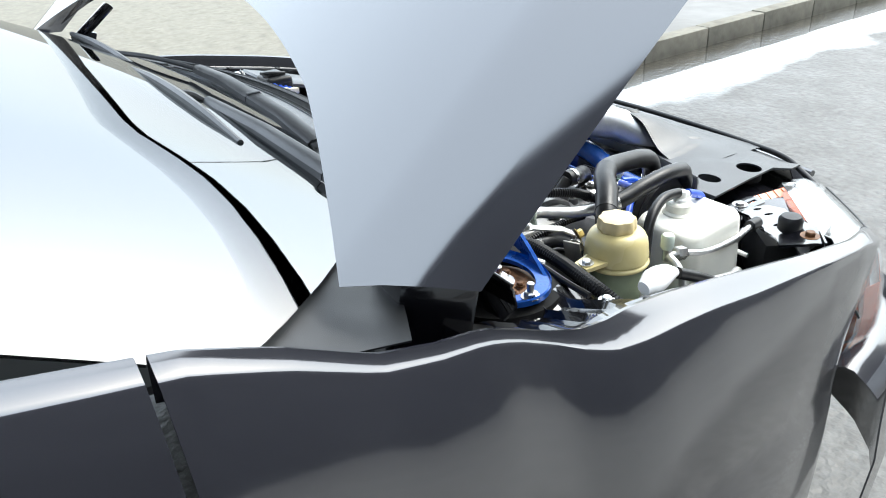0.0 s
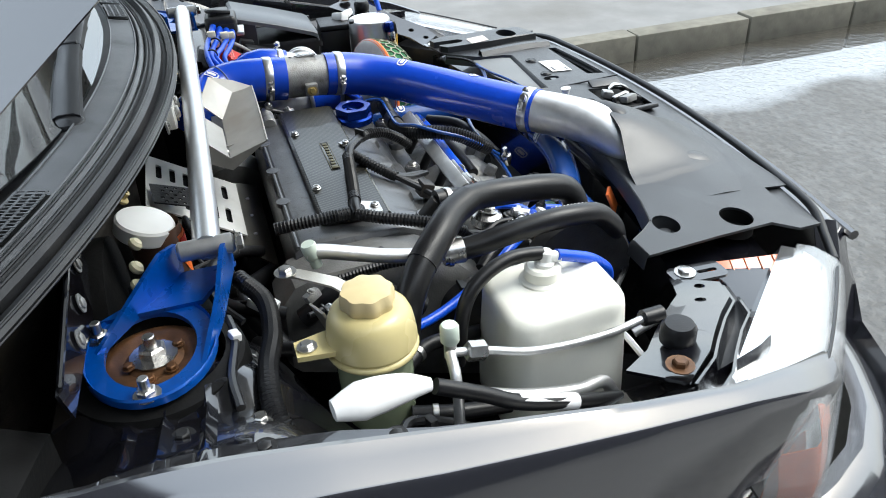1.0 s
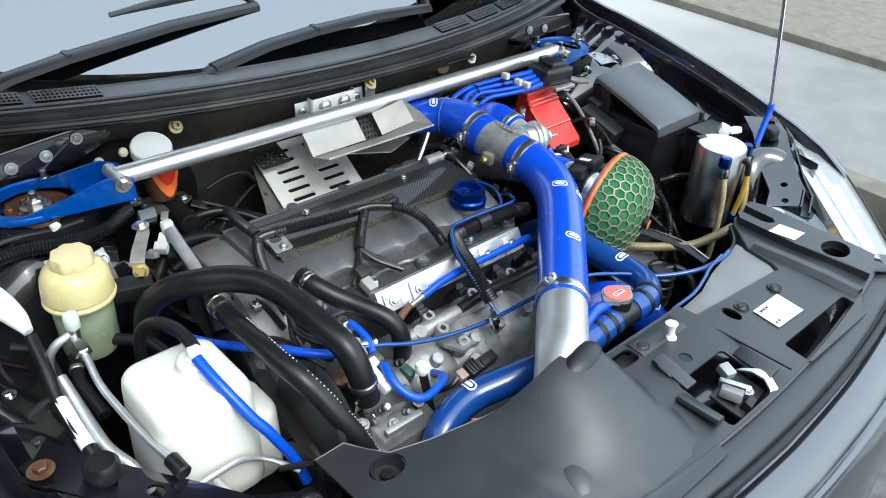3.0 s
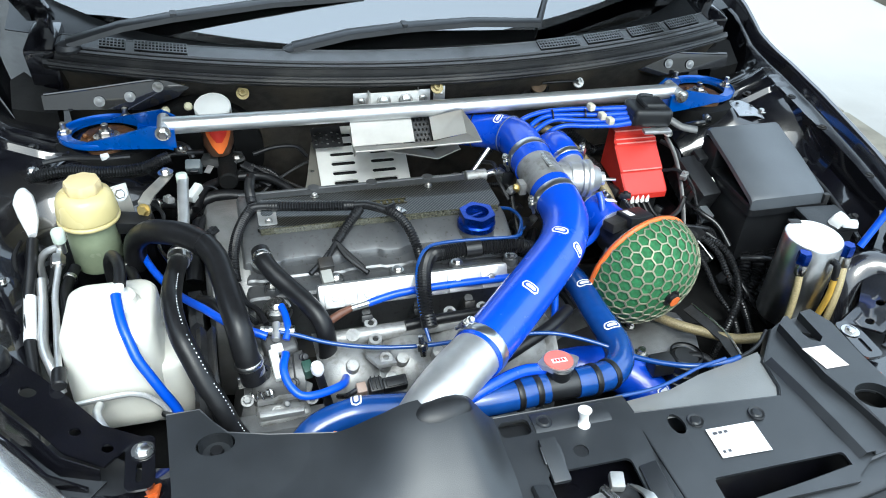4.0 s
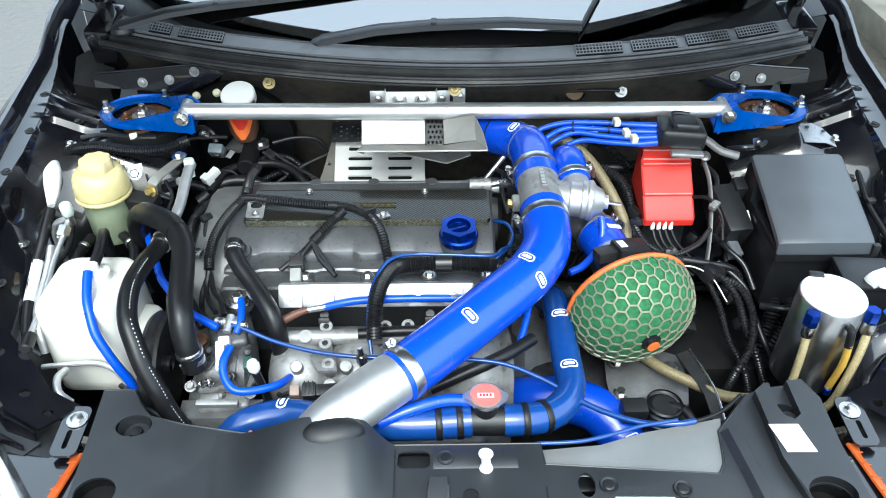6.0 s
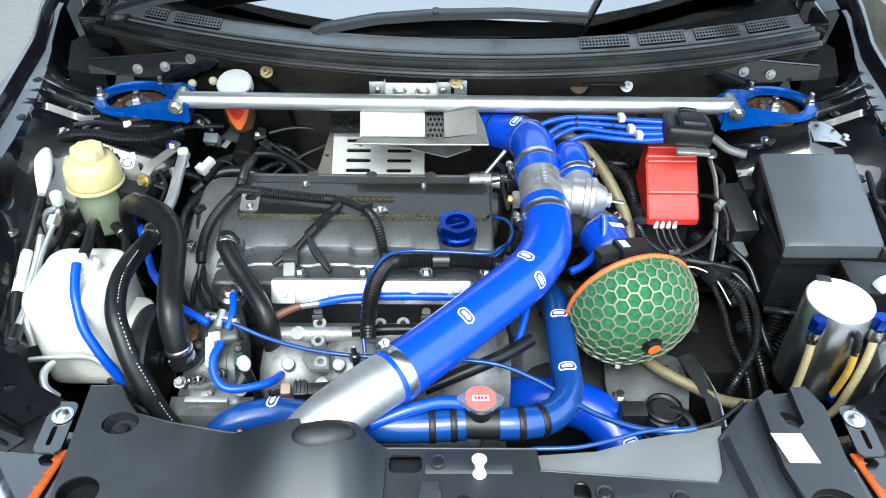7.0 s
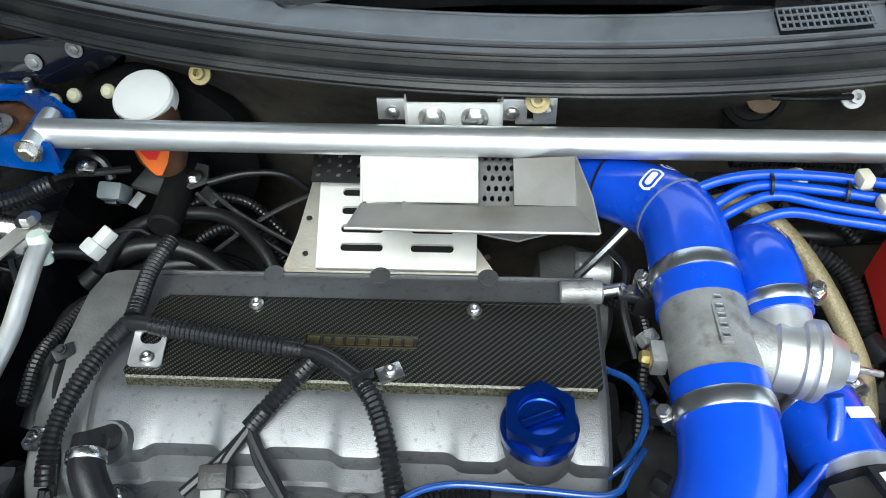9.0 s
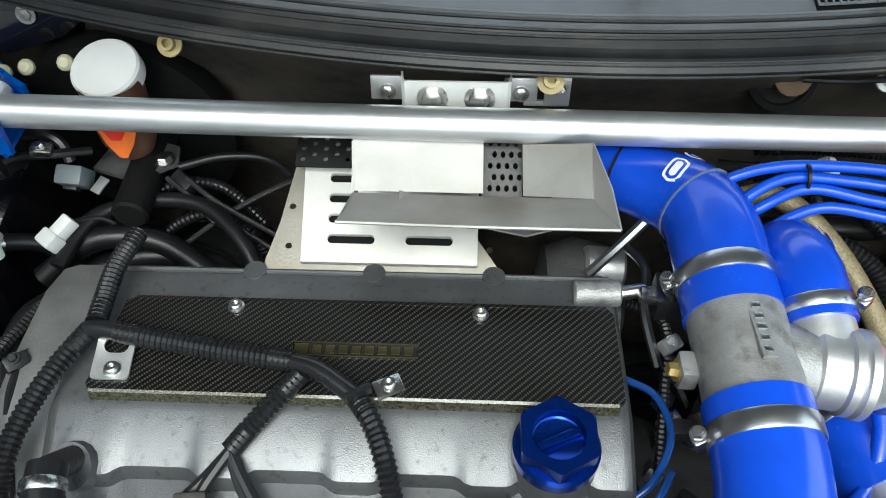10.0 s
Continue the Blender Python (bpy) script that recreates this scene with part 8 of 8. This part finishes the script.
part("loop_cable", tube([(-0.46, -0.03, 0.79), (-0.446, 0.016, 0.80), (-0.425, 0.039, 0.80), (-0.383, 0.053, 0.80), (-0.335, 0.046, 0.80), (-0.294, 0.013, 0.79), (-0.270, -0.02, 0.77)], 0.008, n=12), rubber, bundle)
part("grey_rod", tube([(-0.37, 0.015, 0.76), (-0.31, 0.055, 0.785), (-0.25, 0.085, 0.80), (-0.22, 0.085, 0.80)], 0.003, n=8), dark_metal, bundle)
part("clip_block", box((0.014, 0.012, 0.024), (-0.215, 0.072, 0.812), 0.002), mat("grey_clip", (0.22, 0.22, 0.21), 0.5), bundle)
harness = thing("bulkhead_harness", (0.0, 0.05, 0.80), "black ribbed looms and cables strung before the bulkhead", "wiring")
for k, (pts, r_) in enumerate((
        ([(-0.40, 0.045, 0.74), (-0.37, 0.055, 0.765), (-0.33, 0.06, 0.775), (-0.295, 0.05, 0.755), (-0.275, 0.04, 0.71)], 0.007),
        ([(-0.40, 0.07, 0.79), (-0.36, 0.08, 0.80), (-0.32, 0.08, 0.79), (-0.285, 0.07, 0.75)], 0.006),
        ([(-0.35, 0.055, 0.845), (-0.31, 0.065, 0.85), (-0.27, 0.07, 0.845), (-0.25, 0.075, 0.82)], 0.004),
        ([(0.10, 0.05, 0.80), (0.15, 0.06, 0.835), (0.21, 0.06, 0.85), (0.28, 0.055, 0.84), (0.34, 0.03, 0.80)], 0.009),
        ([(0.20, 0.065, 0.875), (0.27, 0.07, 0.872), (0.34, 0.065, 0.868), (0.42, 0.055, 0.85), (0.46, 0.03, 0.82)], 0.007),
        ([(0.13, 0.03, 0.775), (0.18, 0.035, 0.79), (0.25, 0.02, 0.80), (0.30, 0.0, 0.785)], 0.006),
        ([(0.24, 0.04, 0.86), (0.30, 0.045, 0.85), (0.36, 0.035, 0.855), (0.41, 0.02, 0.83)], 0.004))):
    part("loom", tube(pts, r_, n=10, ribs=0.005 if k in (0, 1, 3, 4) else 0.0, depth=0.18), tape if k % 2 else rubber, harness)
for x, y, z in ((-0.33, 0.052, 0.782), (-0.36, 0.072, 0.806), (0.21, 0.052, 0.862), (0.345, 0.058, 0.878), (0.27, 0.012, 0.80), (0.40, 0.02, 0.84)):
    part("connector", box((0.026, 0.016, 0.016), (x, y, z), 0.003, (25, 10, 120 * x)), black_plastic if x < 0.3 else dark_metal, harness)
# battery side wiring
wires = thing("gearbox_wiring", (0.40, -0.22, 0.70), "tangled black taped wiring beside the battery", "wiring")
for k, (pts, r_) in enumerate((([(0.335, -0.205, 0.775), (0.38, -0.215, 0.772), (0.43, -0.222, 0.766), (0.475, -0.225, 0.755), (0.50, -0.23, 0.72)], 0.0085), ([(0.43, -0.222, 0.766), (0.452, -0.245, 0.752), (0.470, -0.275, 0.735), (0.482, -0.31, 0.70), (0.50, -0.35, 0.66), (0.53, -0.38, 0.58)], 0.0095), ([(0.40, -0.20, 0.755), (0.425, -0.235, 0.745), (0.445, -0.275, 0.715), (0.455, -0.32, 0.68), (0.48, -0.36, 0.64), (0.50, -0.39, 0.56)], 0.008), ([(0.45, -0.21, 0.76), (0.49, -0.245, 0.735), (0.505, -0.285, 0.70), (0.52, -0.33, 0.67), (0.56, -0.36, 0.62)], 0.0085), ([(0.44, -0.235, 0.75), (0.475, -0.262, 0.748), (0.492, -0.30, 0.722), (0.482, -0.345, 0.69), (0.455, -0.375, 0.66), (0.44, -0.38, 0.58)], 0.010), ([(0.455, -0.16, 0.78), (0.47, -0.195, 0.775), (0.492, -0.222, 0.762), (0.505, -0.255, 0.735)], 0.007))):
    part("wire", tube(pts, r_ * 0.72, n=10, ribs=0.005 if k in (1, 2, 4) else 0.0, depth=0.18), tape, wires)
part("white_wire", tube([(0.36, -0.225, 0.765), (0.40, -0.235, 0.770), (0.43, -0.25, 0.758), (0.45, -0.285, 0.735)], 0.0012, n=6), white_plastic, wires)
part("taped_block", box((0.045, 0.03, 0.03), (0.435, -0.235, 0.755), 0.010, (10, 20, 30)), tape, wires)
# silver-grey colour stands in for sky mirrored in the black inner wing
ap = thing("apron_plate", (0.69, 0.03, 0.86), "smooth plate on the inner wing, sky reflection painted silver-grey", "metal plate")
part("plate", solid(loft([[(0.655, 0.055, 0.874), (0.682, 0.058, 0.878), (0.700, 0.046, 0.874)], [(0.655, 0.028, 0.872), (0.690, 0.028, 0.874), (0.712, 0.020, 0.868)], [(0.656, 0.010, 0.866), (0.694, 0.006, 0.866), (0.720, 0.000, 0.858)]]), 0.002), mat("silver_grey_reflection", (0.26, 0.275, 0.30), 0.3, 0.3, 0.1, 20, 0.3, 40, coat=0.4), ap)
for x, y, z in ((0.670, 0.045, 0.877), (0.695, 0.030, 0.876)):
    part("rivet", lathe([(0.004, 0), (0.003, 0.002), (0, 0.0024)], (x, y, z), n=10), dark_metal, ap)
wplug = thing("white_lamp_connector", (0.64, -0.36, 0.82), "crumpled white connector behind the catch can", "connector")
part("plug", box((0.040, 0.024, 0.020), (0.648, -0.338, 0.832), 0.005, (20, 10, 30)), white_plastic, wplug)
part("cap", box((0.026, 0.026, 0.014), (0.655, -0.356, 0.836), 0.004, (-10, 20, 50)), white_plastic, wplug)
ledge = thing("washer_bottle_cover", (0.625, -0.315, 0.80), "flat dark plastic cover behind the catch can", "plastic cover")
part("plate", box((0.085, 0.075, 0.012), (0.640, -0.318, 0.822), 0.004, (0, 0, -4)), black_plastic, ledge)
part("side", box((0.080, 0.07, 0.12), (0.640, -0.316, 0.755), 0.006, (0, 0, -4)), black_plastic, ledge)
arch = thing("air_duct", (0.66, -0.46, 0.76), "curved black moulded duct beside the headlight", "plastic duct")
part("duct", tube([(0.60, -0.47, 0.70), (0.615, -0.435, 0.775), (0.655, -0.43, 0.80), (0.685, -0.46, 0.795), (0.69, -0.50, 0.76), (0.68, -0.53, 0.71)], 0.017, n=16, squash=1.5), mat("glossy_black_plastic", (0.012, 0.012, 0.015), 0.22, coat=0.8), arch)


# ---------- smaller clutter ----------
for s in (-1, 1):
    for k, (x, y) in enumerate(((0.722, 0.085), (0.716, 0.02), (0.730, -0.05), (0.750, -0.18), (0.748, -0.28))):
        solo("apron_bolt", bolt((s * x, y, apron_z(x, y) + 0.001), (0, 0, 1), 0.0065, 0.006, 1.7), steel if k % 2 else dark_metal, "flanged bolt on the inner wing", "bolt", "inner wing bolts")
apw = thing("inner_wing_wiring", (-0.70, -0.10, 0.78), "thin black cables clipped along the inner wing", "wiring")
for k, pts in enumerate(([(-0.735, 0.02, 0.83), (-0.742, -0.03, 0.822), (-0.735, -0.07, 0.80), (-0.742, -0.12, 0.79), (-0.735, -0.17, 0.77), (-0.74, -0.23, 0.76)],
                         [(-0.70, 0.035, 0.872), (-0.66, 0.038, 0.876), (-0.60, 0.03, 0.874), (-0.56, 0.034, 0.872)],
                         [(-0.72, -0.10, 0.80), (-0.69, -0.12, 0.79), (-0.685, -0.16, 0.77), (-0.70, -0.21, 0.75), (-0.69, -0.26, 0.72)],
                         [(-0.53, -0.05, 0.83), (-0.51, -0.09, 0.82), (-0.52, -0.14, 0.80), (-0.50, -0.19, 0.79)],
                         [(-0.52, -0.44, 0.72), (-0.49, -0.47, 0.735), (-0.46, -0.50, 0.74), (-0.42, -0.52, 0.73)])):
    part("cable", tube(pts, 0.0035 + 0.001 * (k % 3), n=8), tape, apw)
for x, y, z in ((-0.738, -0.07, 0.802), (-0.69, -0.14, 0.782), (-0.60, 0.03, 0.876)):
    part("cable_clip", box((0.014, 0.010, 0.012), (x, y, z), 0.002, (10, 0, 20)), white_plastic if x > -0.65 else dark_metal, apw)
deep = thing("lower_hoses", (0.3, -0.2, 0.6), "dark hoses and cables low beside the gearbox", "hoses")
for k in range(12):
    random.seed(200 + k)
    x, y, z = 0.14 + 0.36 * random.random(), -0.05 - 0.30 * random.random(), 0.64 + 0.06 * random.random()
    dx, dy = 0.12 * (random.random() - 0.5), 0.16 * (random.random() - 0.5)
    part("cable", tube([(x, y, z), (x + dx * 0.5, y + dy * 0.6, z + 0.02), (x + dx, y + dy, z - 0.005), (x + dx * 1.5, y + dy * 1.2, z - 0.06)], 0.005 + 0.006 * random.random(), n=8), (rubber, tape, dark_metal)[k % 3], deep)
for k in range(7):
    random.seed(240 + k)
    x, y, z = 0.16 + 0.34 * random.random(), -0.06 - 0.30 * random.random(), 0.66 + 0.05 * random.random()
    part("connector", box((0.024, 0.018, 0.02), (x, y, z), 0.003, (40 * random.random(), 40 * random.random(), 90 * random.random())), (black_plastic, dark_metal, black_plastic, cast)[k % 4], deep)
tag = thing("orange_tag", (-0.255, -0.565, 0.71), "small orange plastic tag below the shroud edge", "plastic tag")
part("tag", box((0.030, 0.005, 0.034), (-0.290, -0.572, 0.745), 0.001, (-25, 0, -35)), orange, tag)
part("stem", rod((-0.290, -0.578, 0.66), (-0.290, -0.575, 0.733), 0.004, 8), black_plastic, tag)
# cables, clips and fittings in the gaps round the engine
gap = thing("engine_bay_cables", (0.2, 0.0, 0.78), "thin cables, clips and fittings in the gaps round the engine", "wiring")
for k, (pts, r_) in enumerate((
        ([(0.075, -0.02, 0.83), (0.085, -0.06, 0.845), (0.080, -0.10, 0.838), (0.090, -0.14, 0.815)], 0.0042),
        ([(0.070, -0.06, 0.80), (0.100, -0.10, 0.82), (0.095, -0.16, 0.80), (0.085, -0.22, 0.785)], 0.0050),
        ([(0.215, 0.045, 0.845), (0.235, 0.00, 0.86), (0.262, -0.04, 0.845), (0.285, -0.075, 0.82), (0.30, -0.11, 0.79)], 0.0048),
        ([(0.165, 0.055, 0.862), (0.20, 0.045, 0.868), (0.26, 0.045, 0.866), (0.315, 0.03, 0.86)], 0.0058),
        ([(0.315, -0.145, 0.80), (0.305, -0.175, 0.815), (0.32, -0.205, 0.80), (0.36, -0.22, 0.785), (0.41, -0.20, 0.79), (0.44, -0.17, 0.80)], 0.0050),
        ([(0.425, -0.10, 0.82), (0.445, -0.12, 0.83), (0.462, -0.15, 0.815), (0.458, -0.19, 0.79)], 0.0036),
        ([(0.50, -0.02, 0.87), (0.52, -0.04, 0.885), (0.548, -0.03, 0.882), (0.575, 0.0, 0.872)], 0.0055),
        ([(-0.44, 0.07, 0.85), (-0.47, 0.05, 0.862), (-0.505, 0.045, 0.86), (-0.535, 0.02, 0.845)], 0.0045),
        ([(-0.40, -0.10, 0.80), (-0.425, -0.13, 0.818), (-0.43, -0.18, 0.82), (-0.415, -0.24, 0.805), (-0.41, -0.28, 0.79)], 0.0050),
        ([(-0.445, -0.09, 0.81), (-0.455, -0.16, 0.825), (-0.452, -0.21, 0.82)], 0.0065))):
    part("cable", tube(pts, r_, n=8, ribs=0.0042 if k in (1, 4, 9) else 0.0, depth=0.2), (tape, rubber)[k % 2], gap)
for k, (x, y, z, m_) in enumerate(((0.085, -0.09, 0.846, steel), (0.100, -0.125, 0.826, alu_satin), (0.238, 0.0, 0.868, dark_metal), (0.262, 0.045, 0.873, white_plastic), (0.307, -0.175, 0.822, black_plastic), (0.36, -0.22, 0.792, black_plastic), (0.452, -0.135, 0.826, cast_light), (0.545, -0.032, 0.889, steel), (0.34, 0.06, 0.845, cast_light), (0.41, 0.03, 0.862, dark_metal), (-0.475, 0.05, 0.868, steel), (-0.432, -0.16, 0.828, black_plastic), (-0.43, -0.24, 0.815, steel), (-0.50, -0.06, 0.835, cast_light))):
    fb = box((0.020, 0.013, 0.011), (x, y, z), 0.003, (18 * (k % 3), 12, 37 * k))
    add_bolt(fb, (x, y, z + 0.005), (0, -0.3, 1), 0.0038, 0.004, 1.4)
    part("clip_bolt", fb, m_, gap)
# belt drive beside the engine
belt = thing("drive_belt", (-0.46, -0.33, 0.70), "worn black ribbed drive belt and pulleys", "drive belt")
for c_, r_ in (((-0.468, -0.27, 0.735), 0.045), ((-0.468, -0.43, 0.66), 0.055)):
    part("pulley", lathe([(0.010, -0.012), (0.03, -0.010), (r_ - 0.008, -0.012), (r_, -0.010), (r_ - 0.004, 0.0), (r_, 0.010), (r_ - 0.008, 0.012), (0.02, 0.008), (0, 0.010)], c_, (c_[0] - 1, c_[1], c_[2]), 32), dark_metal, belt)
for dz in (0.046, -0.050):
    part("belt_run", solid(loft([[(-0.478, y, z), (-0.458, y, z)] for y, z in ((-0.25, 0.735 + dz), (-0.34, 0.70 + dz), (-0.45, 0.655 + dz))]), 0.004), rubber, belt)
# more cables in the dark corners
cab = thing("inner_wing_cables", (0.70, -0.15, 0.76), "black cables and clips along the inner wing", "wiring")
for k, pts in enumerate(([(0.735, 0.03, 0.845), (0.742, -0.04, 0.835), (0.735, -0.12, 0.815), (0.738, -0.20, 0.80), (0.728, -0.29, 0.785), (0.70, -0.35, 0.79)],
                         [(0.69, -0.09, 0.83), (0.705, -0.14, 0.80), (0.70, -0.22, 0.775), (0.708, -0.30, 0.765)],
                         [(0.50, -0.30, 0.74), (0.53, -0.32, 0.75), (0.58, -0.33, 0.74), (0.62, -0.345, 0.72)],
                         [(0.46, -0.02, 0.84), (0.475, -0.06, 0.835), (0.468, -0.10, 0.815), (0.48, -0.15, 0.78), (0.47, -0.20, 0.75)],
                         [(0.20, 0.02, 0.80), (0.26, 0.01, 0.815), (0.31, -0.02, 0.805), (0.325, -0.07, 0.78), (0.32, -0.13, 0.75)],
                         [(0.18, 0.05, 0.76), (0.25, 0.05, 0.785), (0.33, 0.045, 0.79), (0.42, 0.05, 0.80), (0.48, 0.05, 0.83)])):
    part("cable", tube(pts, (0.0055, 0.007, 0.006, 0.0045, 0.010, 0.012)[k], n=10, ribs=0.005 if k in (1, 4) else 0.0, depth=0.18), tape, cab)
for x, y, z in ((0.737, -0.12, 0.822), (0.702, -0.22, 0.783), (0.47, -0.10, 0.822), (0.33, 0.045, 0.803)):
    part("cable_clip", box((0.016, 0.010, 0.010), (x, y, z), 0.002, (8, 0, 12)), dark_metal, cab)
part("connector", box((0.022, 0.030, 0.020), (0.484, -0.185, 0.765), 0.004, (20, 10, 15)), mat("slate_connector", (0.12, 0.13, 0.14), 0.4), cab)
part("connector", box((0.020, 0.026, 0.018), (0.325, -0.10, 0.785), 0.004, (10, 20, 35)), black_plastic, cab)
left_clutter = thing("steering_hoses", (-0.56, -0.20, 0.72), "black power steering hoses with steel clamps", "hoses")
for k, pts in enumerate(([(-0.60, -0.13, 0.77), (-0.565, -0.175, 0.775), (-0.55, -0.225, 0.765), (-0.52, -0.26, 0.74)], [(-0.655, -0.13, 0.765), (-0.665, -0.18, 0.76), (-0.66, -0.24, 0.745)], [(-0.545, -0.03, 0.80), (-0.52, 0.0, 0.79), (-0.48, 0.01, 0.77), (-0.45, -0.01, 0.74)])):
    part("hose", tube(pts, 0.009, n=12), rubber, left_clutter)
    b_, c_, d_ = band(pts, 0.25, 0.0098, 0.007)
    part("hose_clamp", b_, steel, left_clutter)
